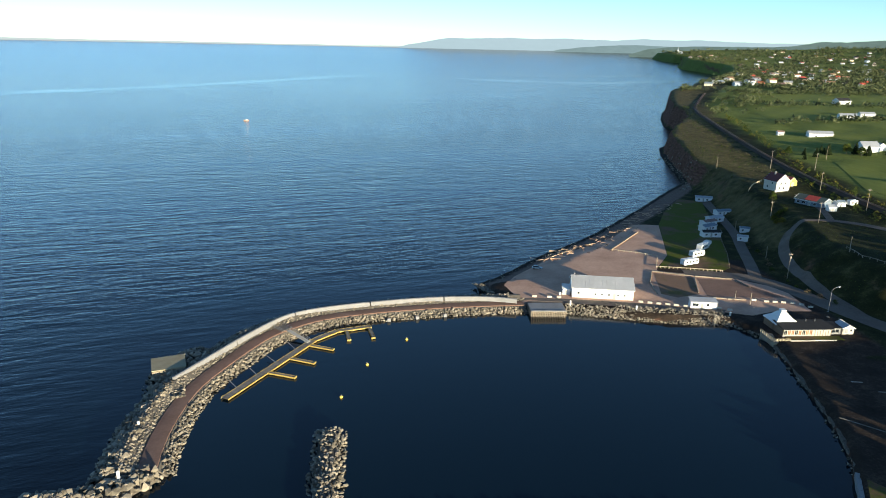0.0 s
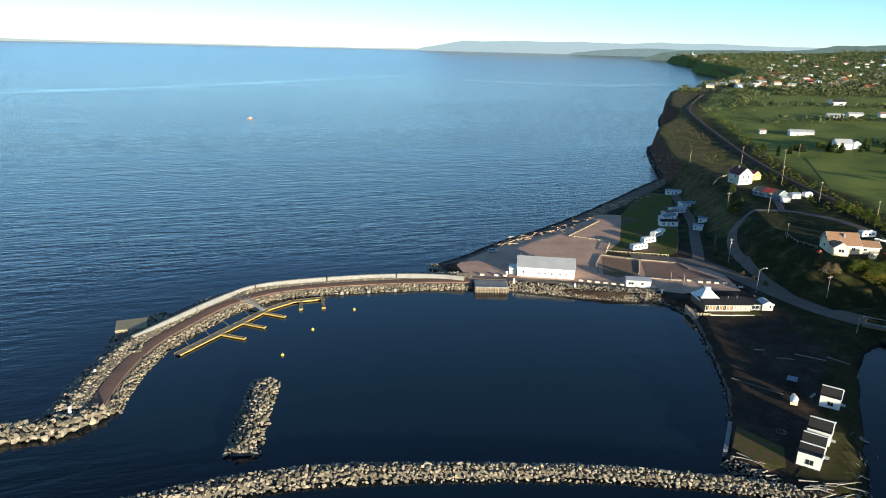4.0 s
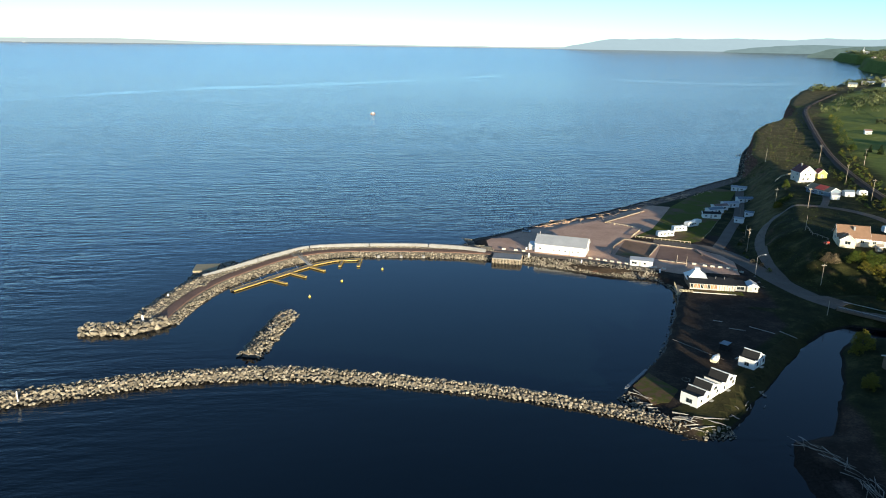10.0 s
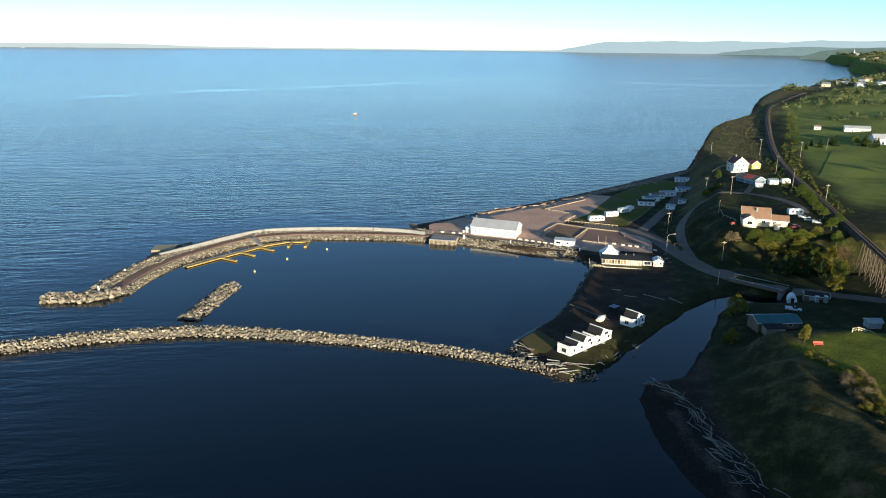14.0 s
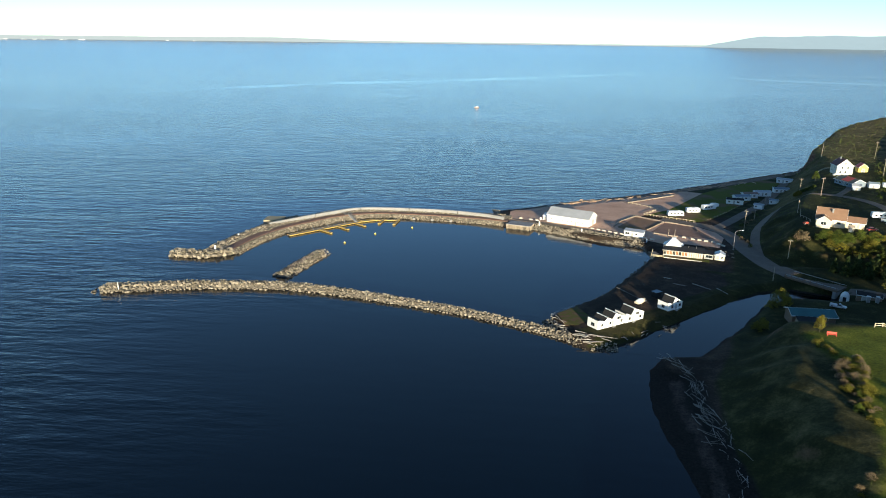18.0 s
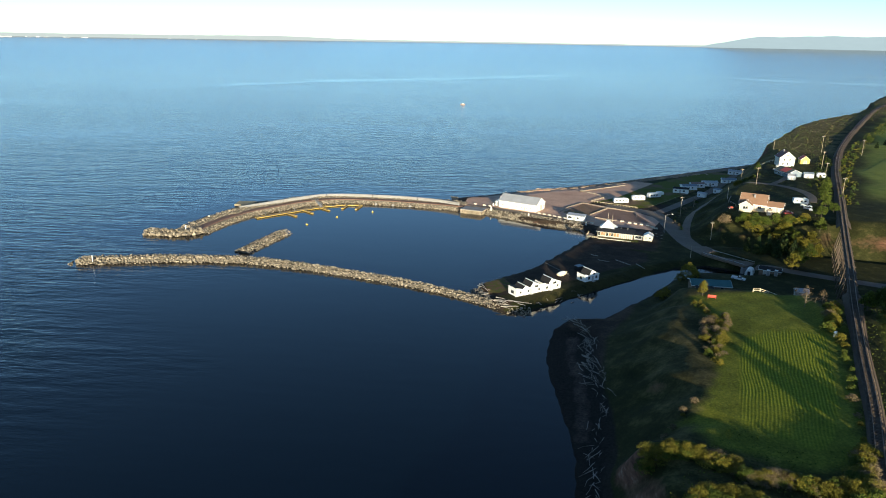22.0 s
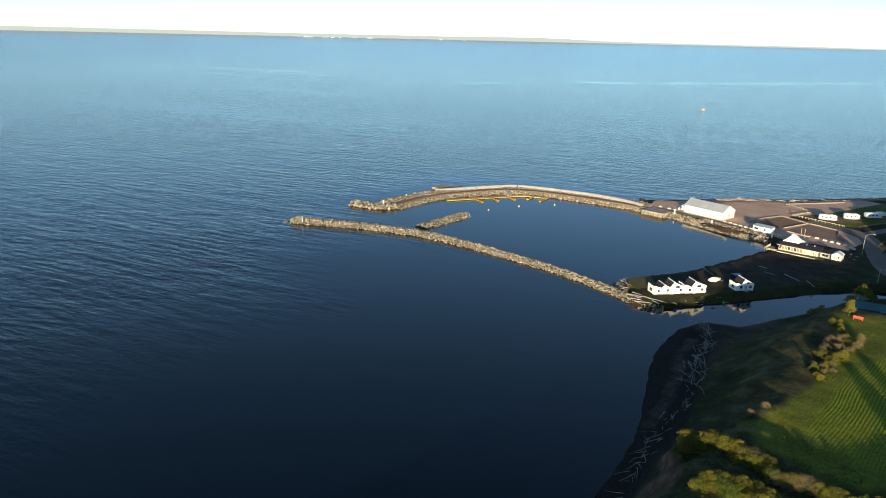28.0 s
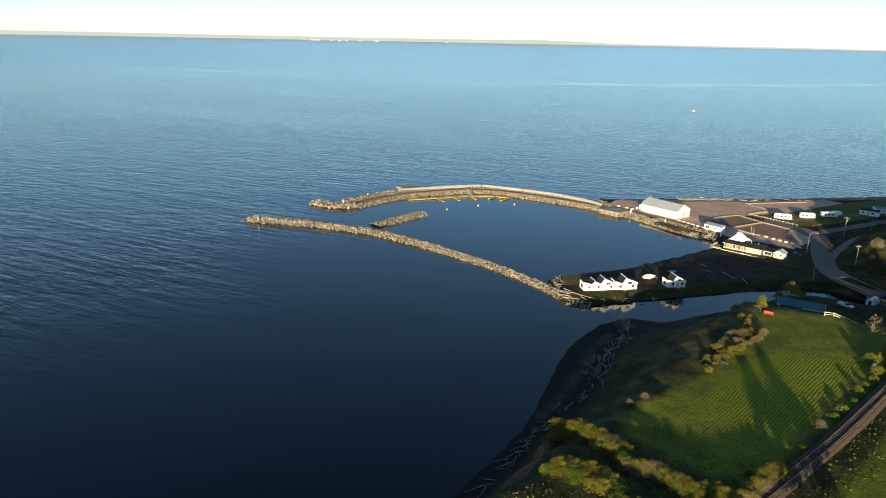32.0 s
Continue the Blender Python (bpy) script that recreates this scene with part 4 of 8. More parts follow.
def build_north_mole():
    b = thing("harbour_mole", pose(-230, 350, 0), "curved harbour mole with gravel path and armour rock", "breakwater")
    inv = b.matrix_world.inverted()
    section("core", PATHLINE, [(13.0, -1.5), (8.6, 1.4), (6.9, 3.0), (5.6, 3.05), (2.4, 1.75), (-2.4, 1.75), (-5.6, -1.2)], MAT_RUBBLE, 2.0, b)
    section("footpath", PATHLINE, [(2.1, 1.7), (2.0, 2.0), (0.7, 2.06), (-0.7, 2.06), (-2.0, 2.0), (-2.1, 1.7)], MAT_PATH, 2.0, b)
    spots = mound_spots(PATHLINE, span(-5.5, -2.9, 0.72), lambda o: min(1.8, -0.15 + (5.7 + o) * 0.66), 0.78, 0.98, 21, 0.3)
    spots += mound_spots(PATHLINE, span(2.8, 6.0, 0.62), lambda o: 1.72 + (o - 2.4) * 0.38, 0.7, 0.72, 22, 0.3)
    spots += mound_spots(PATHLINE, span(8.2, 12.2, 1.1), lambda o: max(-0.3, 2.6 - (o - 7.6) * 0.62), 1.05, 1.5, 23, 0.45)
    # rock heaped round the foot of the look-out platform
    spots += mound_spots([(-255.5, 306), (-259, 313), (-261.5, 320), (-261, 331), (-256, 338)], span(-3.2, 6.0, 1.0), lambda o: 1.9 - 0.36 * max(0.0, o), 1.0, 1.35, 26, 0.45)
    spots += mound_spots(PATHLINE[:4], span(5.4, 11.6, 1.1), lambda o: min(2.6, 3.3 - abs(o - 5.5) * 0.52), 1.15, 1.7, 24, 0.45)
    tip = [(-250.5, 275), (-255, 268.5), (-262, 265.2), (-272.5, 263.5)]
    section("core", tip, [(4.6, -1.2), (1.5, 1.3), (-1.5, 1.3), (-4.6, -1.2)], MAT_RUBBLE, 2.0, b)
    spots += mound_spots(tip, span(-4.6, 4.6, 1.2), lambda o: min(1.8, -0.05 + (4.8 - abs(o)) * 0.68), 1.25, 1.9, 25, 0.5)
    spots = [p for p in spots if not (p[0] > -156 and p[1] > 379)]
    lay_rocks(b, spots, lambda x, y: y < 300)
    for o in list(b.children):
        o.matrix_parent_inverse = inv
    # parapet, cast in lengths with open joints
    w = thing("parapet_wall", pose(-230, 362, 0), "pale concrete parapet wall cast in lengths", "wall")
    inv = w.matrix_world.inverted()
    pts = along(smooth_line(WALLLINE), 0.5)
    n = 54
    for k in range(0, len(pts) - 2, n):
        run = [(p[0], p[1]) for p in pts[k:k + n]]
        if len(run) < 4:
            continue
        verts, faces = [], []
        prof = [(0.8, 2.2), (0.6, 3.75), (0.15, 3.85), (-0.25, 3.72), (-0.45, 2.2)]
        for i, (x, y) in enumerate(run):
            tx, ty = pts[k + i][2], pts[k + i][3]
            for o, z in prof:
                verts.append((x - ty * o, y + tx * o, z))
        m = len(prof)
        for i in range(len(run) - 1):
            for j in range(m - 1):
                a = i * m + j
                faces.append((a + m, a + m + 1, a + 1, a))
        faces += [tuple(range(m))[::-1], tuple(len(verts) - m + j for j in range(m))]
        seg = raw("wall_length", verts, faces, MAT_CONCRETE, w)
        seg.matrix_parent_inverse = inv


build_north_mole()


def on(m, ob):
    ob.matrix_world = m
    return ob


MAT_CRIB = surface("faded_crib_planks", (0.24, 0.20, 0.12), (0.42, 0.36, 0.23), 3.0, 0.4, 0.85, 0, 0.2, 0.02)


def build_crib():
    """Timber and concrete look-out platform at the bend of the mole."""
    c = thing("lookout_platform", pose(-262.5, 325.5, 0, 0, 0, 20), "square timber crib platform on the mole", "platform")
    part("deck", boxes((-4.6, -4.4, 2.55, 4.6, 4.4, 2.9), bevel=0.05), MAT_CRIB, c, "faded tan plank deck")
    for i in range(6):
        z = -0.6 + i * 0.53
        part("crib_timber", boxes((-4.5, -4.45, z, 4.5, -4.15, z + 0.44), (-4.5, 4.15, z, 4.5, 4.45, z + 0.44), (-4.5, -4.1, z + 0.05, -4.2, 4.1, z + 0.44), (4.2, -4.1, z + 0.05, 4.5, 4.1, z + 0.44), bevel=0.03), MAT_TIMBER, c)


build_crib()


def post(x, y, z, h, r, mat, name, label, category, group=""):
    t = thing(name, pose(x, y, z), label, category, group)
    bm = bmesh.new()
    rod(bm, (0, 0, -0.6), (0, 0, h), r, r * 0.92, 10)
    part("shaft", bm, mat, t)
    bm = bmesh.new()
    rod(bm, (0, 0, h), (0, 0, h + r * 0.7), r * 1.15, r * 0.6, 10)
    part("cap", bm, mat, t)
    return t


post(-256.4, 217.6, 1.6, 2.2, 0.16, MAT_WHITE, "marker_post", "white marker post on the breakwater tip", "post")
post(-255.6, 271.3, 1.6, 2.0, 0.38, MAT_WHITE, "marker_post", "stout white marker post on boulders", "post")
post(-258.6, 291.5, 2.0, 1.6, 0.35, MAT_WHITE, "marker_post", "stout white marker post on boulders", "post")
for x, y in ((-134.6, 373.4), (-111.8, 368.2), (-80.1, 362.2)):
    post(x, y, 2.1, 1.3, 0.34, MAT_WHITE, "bollard", "white painted quay bollard", "bollard", "white bollards on the quay")
for x, y in ((-200.2, 362.6), (-190.4, 364.6), (-180.6, 366.6)):
    t = thing("mooring_block", pose(x, y, 0.75, 0, 0, 10), "pale concrete mooring block among rocks", "block", "mooring blocks on the mole")
    part("body", boxes((-0.6, -0.4, -0.7, 0.6, 0.4, 0.45), bevel=0.08), MAT_CONCRETE, t)
    bm = bmesh.new()
    rod(bm, (0, 0, 0.45), (0, 0, 0.65), 0.12, 0.1, 8)
    part("mooring_ring", bm, MAT_STEEL, t)

# ---------------------------------------------------------------- floating dock
def float_section(parent, a, b, width, top=0.62, name="walkway"):
    """One pontoon from a to b: plank deck, yellow side beams, floats beneath."""
    a, b = Vector((*a, 0)), Vector((*b, 0))
    d = b - a
    L = d.length
    rot = math.atan2(d.y, d.x)
    m = Matrix.Translation(a) @ Matrix.Rotation(rot, 4, "Z")
    h = width / 2
    bm = bmesh.new()
    k = 0.0
    while k < L - 0.1:
        box(bm, k, -h + 0.16, top - 0.09, min(k + 0.42, L), h - 0.16, top)
        k += 0.46
    w = on(m, part(name, bm, MAT_DECK, parent, "weathered plank deck"))
    for s in (-1, 1):
        on(m, part("side_beam", boxes((0, s * h - 0.05, top - 0.42, L, s * h + 0.05, top + 0.05), bevel=0.03), MAT_DOCK, parent, "worn yellow side beam"))
    on(m, part("end_beam", boxes((L - 0.02, -h - 0.14, top - 0.45, L + 0.26, h + 0.14, top + 0.12), bevel=0.03), MAT_DOCK, parent, "worn yellow end beam"))
    k = 0.6
    while k < L - 1:
        on(m, part("float", boxes((k, -h + 0.2, -0.35, k + 1.3, h - 0.2, top - 0.14), bevel=0.1), MAT_RUBBER, parent))
        k += 3.2
    return w


def build_dock():
    d = thing("floating_dock", pose(-225, 335, 0), "yellow-edged floating dock with finger piers", "dock")
    float_section(d, (-242.6, 308.4), (-224.0, 345.8), 2.4)
    float_section(d, (-223.6, 346.4), (-217.2, 353.4), 2.2)
    float_section(d, (-216.6, 353.6), (-206.4, 357.3), 2.0)
    for a, b in (((-233.6, 323.6), (-225.9, 320.6)), ((-229.0, 332.9), (-221.6, 329.7)), ((-224.2, 342.2), (-217.0, 339.1)), ((-213.9, 353.6), (-212.6, 346.2)), ((-206.6, 356.0), (-204.9, 347.9))):
        float_section(d, a, b, 1.1, 0.58, "finger_pier")
    for a, b in (((-243.6, 317.6), (-240.6, 314.2)), ((-239.4, 325.0), (-236.6, 321.6)), ((-236.2, 333.4), (-232.6, 329.6)), ((-231.4, 343.0), (-228.2, 338.6))):
        bm = bmesh.new()
        rod(bm, (*a, 1.1), (*b, 0.5), 0.13, 0.13, 8)
        part("mooring_arm", bm, MAT_STEEL, d).matrix_parent_inverse = d.matrix_world.inverted()
    for x, y in ((-236.6, 318.6), (-231.2, 329.6), (-226.6, 339.0), (-219.5, 350.4), (-211.2, 355.0)):
        part("cleat", boxes((-0.2, -0.1, 0.6, 0.2, 0.1, 0.85), bevel=0.03), MAT_STEEL, d).matrix_world = pose(x, y, 0, 0, 0, 60)
    g = thing("gangway", pose(-232.4, 350.6, 2.0, 0, 0, -41), "aluminium gangway with handrails down to the dock", "gangway")
    bm = bmesh.new()
    vs = [bm.verts.new(c) for c in ((0, -0.7, 0.1), (9.6, -0.7, -1.25), (9.6, 0.7, -1.25), (0, 0.7, 0.1), (0, -0.7, -0.1), (9.6, -0.7, -1.45), (9.6, 0.7, -1.45), (0, 0.7, -0.1))]
    for f in ((0, 1, 2, 3), (7, 6, 5, 4), (0, 4, 5, 1), (1, 5, 6, 2), (2, 6, 7, 3), (3, 7, 4, 0)):
        bm.faces.new([vs[i] for i in f])
    part("ramp", bm, MAT_GREY, g)
    for s in (-0.72, 0.72):
        bm = bmesh.new()
        for z in (0.55, 1.1):
            rod(bm, (0, s, z), (9.6, s, z - 1.35), 0.05, 0.05, 6)
        for k in range(7):
            x = k * 1.6
            rod(bm, (x, s, -0.14 * x), (x, s, 1.1 - 0.14 * x), 0.045, 0.045, 6)
        part("handrail", bm, MAT_STEEL, g)
    p = thing("landing_platform", pose(-234.5, 352.2, 1.9, 0, 0, -41), "small railed landing above the dock", "platform")
    part("deck", boxes((-2.2, -2.0, 0.0, 2.0, 2.0, 0.25), bevel=0.03), MAT_DECK, p)
    for s in (-1.9, 1.9):
        bm = bmesh.new()
        for z in (0.6, 1.15):
            rod(bm, (-2.1, s, z), (1.9, s, z), 0.05, 0.05, 6)
        for x in (-2.1, -0.1, 1.9):
            rod(bm, (x, s, 0.2), (x, s, 1.15), 0.05, 0.05, 6)
        part("railing", bm, MAT_STEEL, p)


build_dock()
for x, y in ((-194.2, 347.1), (-205.9, 328.9), (-211.9, 309.3)):
    t = thing("mooring_buoy", pose(x, y, 0.02), "small yellow mooring buoy afloat", "buoy", "mooring buoys in the basin")
    bm = bmesh.new()
    bmesh.ops.create_uvsphere(bm, u_segments=14, v_segments=8, radius=0.5, matrix=Matrix.LocRotScale((0, 0, 0.22), None, (1, 1, 0.8)))
    part("float", bm, MAT_YELLOW, t)
    bm = bmesh.new()
    rod(bm, (0, 0, 0.5), (0, 0, 1.0), 0.12, 0.07, 8)
    part("mooring_eye", bm, MAT_STEEL, t)


def build_wharf():
    w = thing("wharf", pose(-150.2, 366.2, 0, 0, 0, -1), "timber-faced wharf with a concrete deck", "wharf")
    part("deck", boxes((0, 0.2, 1.9, 12.6, 8.6, 2.25), bevel=0.05), MAT_CONCRETE, w, "grey concrete deck slab")
    part("core_wall", boxes((0.15, 0.55, -1.0, 12.45, 8.4, 1.9)), MAT_RUBBER, w)
    part("bull_rail", boxes((0, 0.0, 2.25, 12.6, 0.3, 2.55), bevel=0.04), MAT_CONCRETE, w)
    for z in (0.5, 1.15, 1.7):
        part("waler", boxes((-0.05, 0.3, z, 12.65, 0.5, z + 0.22), bevel=0.02), MAT_TIMBER, w)
    k = 0.2
    while k < 12.5:
        bm = bmesh.new()
        rod(bm, (k, 0.18, -1.2), (k, 0.18, 2.2), 0.16, 0.15, 8)
        part("fender_pile", bm, MAT_TIMBER, w)
        k += 0.62
    for s in (1, 2, 3, 4, 5, 6, 7, 8):
        for x in (-0.06, 12.66):
            bm = bmesh.new()
            rod(bm, (x, s, -1.2), (x, s, 2.2), 0.16, 0.15, 8)
            part("fender_pile", bm, MAT_TIMBER, w)


build_wharf()


def build_revetments():
    r = thing("quay_revetment", pose(-110, 366, 0), "pale rock slope below the quay road", "revetment")
    inv = r.matrix_world.inverted()
    line = [(-136.5, 372.4), (-115, 366.6), (-104, 363.8), (-81, 360.4)]
    spots = mound_spots(line, span(-3.0, 1.8, 0.62), lambda o: 0.0 + (o + 2.9) * 0.50, 0.68, 0.98, 31, 0.3)
    spots += mound_spots([(-81, 360), (-77, 353), (-74.5, 346)], span(-1.5, 1.5, 0.9), lambda o: 0.5 + 0.3 * o, 0.95, 1.1, 32, 0.35)
    spots += mound_spots([(-119, 368.6), (-104, 364.6), (-82, 361.0)], span(-1.6, 3.8, 0.8), lambda o: 0.75 + (o + 1.6) * 0.38, 0.95, 1.05, 34, 0.3)
    lay_rocks(r, spots, lambda x, y: x > -118)
    for o in list(r.children):
        o.matrix_parent_inverse = inv
    q = thing("harbour_edge", pose(-84, 300, 0), "low broken concrete harbour wall with rubble", "wall")
    inv = q.matrix_world.inverted()
    edge = [(-75.2, 341), (-77.6, 326), (-82, 305.4), (-86, 288), (-90.6, 275), (-94, 269)]
    pts = along(edge, 3.0)
    rng = random.Random(4)
    for i, (x, y, tx, ty) in enumerate(pts):
        ob = part("wall_block", boxes((-1.42, -0.45, -0.8, 1.42, 0.45, 1.05 + rng.uniform(-0.25, 0.1)), bevel=0.05), MAT_RUBBLE, q)
        ob.matrix_world = Matrix.Translation((x, y, 0)) @ Matrix.Rotation(math.atan2(ty, tx) + rng.uniform(-0.04, 0.04), 4, "Z")
    for i, (x, y, tx, ty) in enumerate(along([(-94.2, 268.6), (-100.6, 256.4)], 2.4)):
        ob = part("wall_block", boxes((-1.15, -0.5, -0.8, 1.15, 0.5, 1.9), bevel=0.05), MAT_CONCRETE, q, "sunlit concrete wall block")
        ob.matrix_world = Matrix.Translation((x, y, 0)) @ Matrix.Rotation(math.atan2(ty, tx), 4, "Z")
    spots = [(x + rng.uniform(-1.6, 0.4), y + rng.uniform(-1.4, 1.4), rng.uniform(0, 0.7), rng.uniform(0.5, 1.1)) for x, y, _, _ in along(edge, 1.1)]
    lay_rocks(q, spots, lambda x, y: True)
    for o in list(q.children):
        if o.name.startswith("rock"):
            o.matrix_parent_inverse = inv
    # rubble tip of the spit, with stranded timber
    s = thing("spit_rubble", pose(-90, 241, 0), "dark boulders round the spit's tip", "revetment")
    inv = s.matrix_world.inverted()
    spots = mound_spots([(-101, 254.5), (-97, 247.5), (-90, 242), (-83, 238.2), (-75.5, 241)], span(-1.9, 1.7, 0.72), lambda o: 0.6 + 0.32 * o, 0.75, 0.85, 33, 0.35)
    lay_rocks(s, spots, lambda x, y: True)
    for o in list(s.children):
        o.matrix_parent_inverse = inv


build_revetments()
# ---------------------------------------------------------------- buildings
def opening(parent, side, L, W, u, z, w, h, door=False, pane=None, frame=None):
    """A window or a door on one wall of a building that spans 0..L by 0..W."""
    frame = frame or MAT_WHITE
    mats = {"f": pose(u, 0, z), "b": pose(L - u, W, z, 0, 0, 180), "l": pose(0, W - u, z, 0, 0, -90), "r": pose(L, u, z, 0, 0, 90)}
    bm = bmesh.new()
    t = 0.09
    box(bm, -w / 2 - t, -0.06, -t, w / 2 + t, 0.02, 0)
    box(bm, -w / 2 - t, -0.06, h, w / 2 + t, 0.02, h + t)
    box(bm, -w / 2 - t, -0.06, 0, -w / 2, 0.02, h)
    box(bm, w / 2, -0.06, 0, w / 2 + t, 0.02, h)
    if not door and w > 0.9:
        box(bm, -0.03, -0.05, 0, 0.03, 0.02, h)
    ob = part("door" if door else "window", bm, frame, parent)
    ob.matrix_basis = mats[side]
    bm = bmesh.new()
    box(bm, -w / 2, -0.025, 0, w / 2, 0.015, h)
    part("door_leaf" if door else "pane", bm, pane or (MAT_GREY if door else MAT_GLASS), ob)
    if door:
        part("handle", boxes((w / 2 - 0.2, -0.09, 0.95, w / 2 - 0.08, -0.03, 1.05)), MAT_STEEL, ob)
    return ob


def house(name, m, L, W, eave, ridge, wall, roof, label, openings=(), chimney=None, axis="x", over=0.4, category="house", group="", drop=1.5):
    """A gabled building. openings: (side, along, sill, width, height, is a door)."""
    h = thing(name, m, label, category, group)
    bm = bmesh.new()
    gable_walls(bm, 0, 0, L, W, -drop, eave, ridge, axis)
    part("wall", bm, wall, h)
    bm = bmesh.new()
    gable(bm, 0, 0, L, W, eave, ridge, over, 0.16, axis)
    r = part("roof", bm, roof, h)
    half = (W if axis == "x" else L) / 2
    slope = (ridge - eave) / half
    for s in (0, 1):
        bm = bmesh.new()
        if axis == "x":
            y = -over - 0.05 if s == 0 else W + over
            box(bm, -over, y, eave - over * slope - 0.02, L + over, y + 0.05, eave - over * slope + 0.17)
        else:
            x = -over - 0.05 if s == 0 else L + over
            box(bm, x, -over, eave - over * slope - 0.02, x + 0.05, W + over, eave - over * slope + 0.17)
        part("fascia", bm, MAT_WHITE, h)
    for s in (0, 1):
        bm = bmesh.new()
        mid = half
        pts = [(-over, eave - over * slope), (mid, ridge), (2 * half + over, eave - over * slope)]
        u = -over - 0.04 if s == 0 else (L if axis == "x" else W) + over + 0.0
        for (a, za), (b, zb) in zip(pts, pts[1:]):
            vs = []
            for uu in (u, u + 0.05):
                for v, z in ((a, za - 0.05), (b, zb - 0.05), (b, zb + 0.2), (a, za + 0.2)):
                    vs.append(bm.verts.new((uu, v, z) if axis == "x" else (v, uu, z)))
            for f in ((0, 1, 2, 3), (7, 6, 5, 4), (0, 4, 5, 1), (1, 5, 6, 2), (2, 6, 7, 3), (3, 7, 4, 0)):
                bm.faces.new([vs[i] for i in f])
        bmesh.ops.recalc_face_normals(bm, faces=bm.faces[:])
        part("bargeboard", bm, MAT_WHITE, h)
    for side, u, z, w, hh, door in openings:
        opening(h, side, L, W, u, z, w, hh, door)
    if chimney:
        x, y, z0, z1 = chimney
        c = part("chimney", boxes((x - 0.35, y - 0.35, z0, x + 0.35, y + 0.35, z1), (x - 0.42, y - 0.42, z1, x + 0.42, y + 0.42, z1 + 0.14), bevel=0.02), MAT_CONCRETE, h)
    return h


def flat_shed(name, m, L, W, h0, h1, wall, roof, label, openings=(), category="shed", group=""):
    """A small building under a lean-to roof that falls from the back to the front."""
    s = thing(name, m, label, category, group)
    bm = bmesh.new()
    lo = [(0, 0, -0.6), (L, 0, -0.6), (L, W, -0.6), (0, W, -0.6)]
    hi = [(0, 0, h0), (L, 0, h0), (L, W, h1), (0, W, h1)]
    a, b = [bm.verts.new(c) for c in lo], [bm.verts.new(c) for c in hi]
    bm.faces.new(b)
    bm.faces.new(a[::-1])
    for i in range(4):
        bm.faces.new((a[i], a[(i + 1) % 4], b[(i + 1) % 4], b[i]))
    part("wall", bm, wall, s)
    bm = bmesh.new()
    o = 0.25
    k = (h1 - h0) / W
    pts = [(-o, -o, h0 - o * k), (L + o, -o, h0 - o * k), (L + o, W + o, h1 + o * k), (-o, W + o, h1 + o * k)]
    a, b = [bm.verts.new((x, y, z + 0.02)) for x, y, z in pts], [bm.verts.new((x, y, z + 0.16)) for x, y, z in pts]
    bm.faces.new(b)
    bm.faces.new(a[::-1])
    for i in range(4):
        bm.faces.new((a[i], a[(i + 1) % 4], b[(i + 1) % 4], b[i]))
    part("roof", bm, roof, s)
    for side, u, z, w, hh, door in openings:
        opening(s, side, L, W, u, z, w, hh, door)
    return s


def build_warehouse():
    m = pose(-132.4, 380.7, 2.2, 0, 0, -9.4)
    h = house("warehouse", m, 22.5, 11.4, 3.9, 6.9, MAT_WALLWHITE, MAT_TIN, "long white harbour shed with a grey metal roof",
              [("f", 2.4, 1.5, 0.8, 0.7, False), ("f", 8.6, 1.4, 0.6, 0.6, False), ("f", 11.0, 1.4, 0.7, 0.6, False), ("f", 13.6, 1.4, 0.7, 0.6, False),
               ("f", 15.6, 0.1, 1.0, 2.1, True), ("f", 16.9, 1.4, 0.6, 0.6, False), ("f", 19.3, 1.4, 0.6, 0.6, False),
               ("r", 2.2, 0.1, 1.1, 2.1, True), ("r", 6.4, 0.1, 3.0, 3.0, True), ("r", 9.6, 1.5, 0.9, 0.8, False), ("l", 5.0, 1.6, 0.9, 0.8, False)],
              None, "x", 0.35, "building")
    # raised seams of the roof sheets
    slope = (6.9 - 3.9) / 5.7
    for k in range(15):
        x = 0.2 + k * 1.57
        for s in (-1, 1):
            bm = bmesh.new()
            y0, z0 = 5.7, 6.9 + 0.165
            y1, z1 = 5.7 + s * 6.0, 6.9 - slope * 6.0 + 0.165
            vs = []
            for dx in (-0.03, 0.03):
                for y, z in ((y0, z0), (y1, z1), (y1, z1 + 0.05), (y0, z0 + 0.05)):
                    vs.append(bm.verts.new((x + dx, y, z)))
            for f in ((0, 1, 2, 3), (7, 6, 5, 4), (0, 4, 5, 1), (1, 5, 6, 2), (2, 6, 7, 3), (3, 7, 4, 0)):
                bm.faces.new([vs[i] for i in f])
            bmesh.ops.recalc_face_normals(bm, faces=bm.faces[:])
            part("roof_seam", bm, MAT_TIN, h)
    bm = bmesh.new()
    rod(bm, (1.0, 5.9, 6.8), (1.0, 5.9, 8.2), 0.14, 0.14, 8)
    part("flue", bm, MAT_STEEL, h)
    flat_shed("lean_to", m @ pose(-3.3, 2.2, 0), 2.9, 3.6, 2.3, 3.0, MAT_WALLWHITE, MAT_WHITE, "white lean-to shed beside the harbour building", [("f", 1.2, 0.1, 0.9, 1.9, True)])
    t = thing("drum", m @ pose(-4.3, 1.6, 0), "white steel drum by the lean-to", "drum")
    bm = bmesh.new()
    rod(bm, (0, 0, 0), (0, 0, 1.2), 0.45, 0.45, 14)
    part("body", bm, MAT_WHITE, t)
    bm = bmesh.new()
    rod(bm, (0, 0, 1.2), (0, 0, 1.25), 0.47, 0.47, 14)
    part("lid", bm, MAT_STEEL, t)


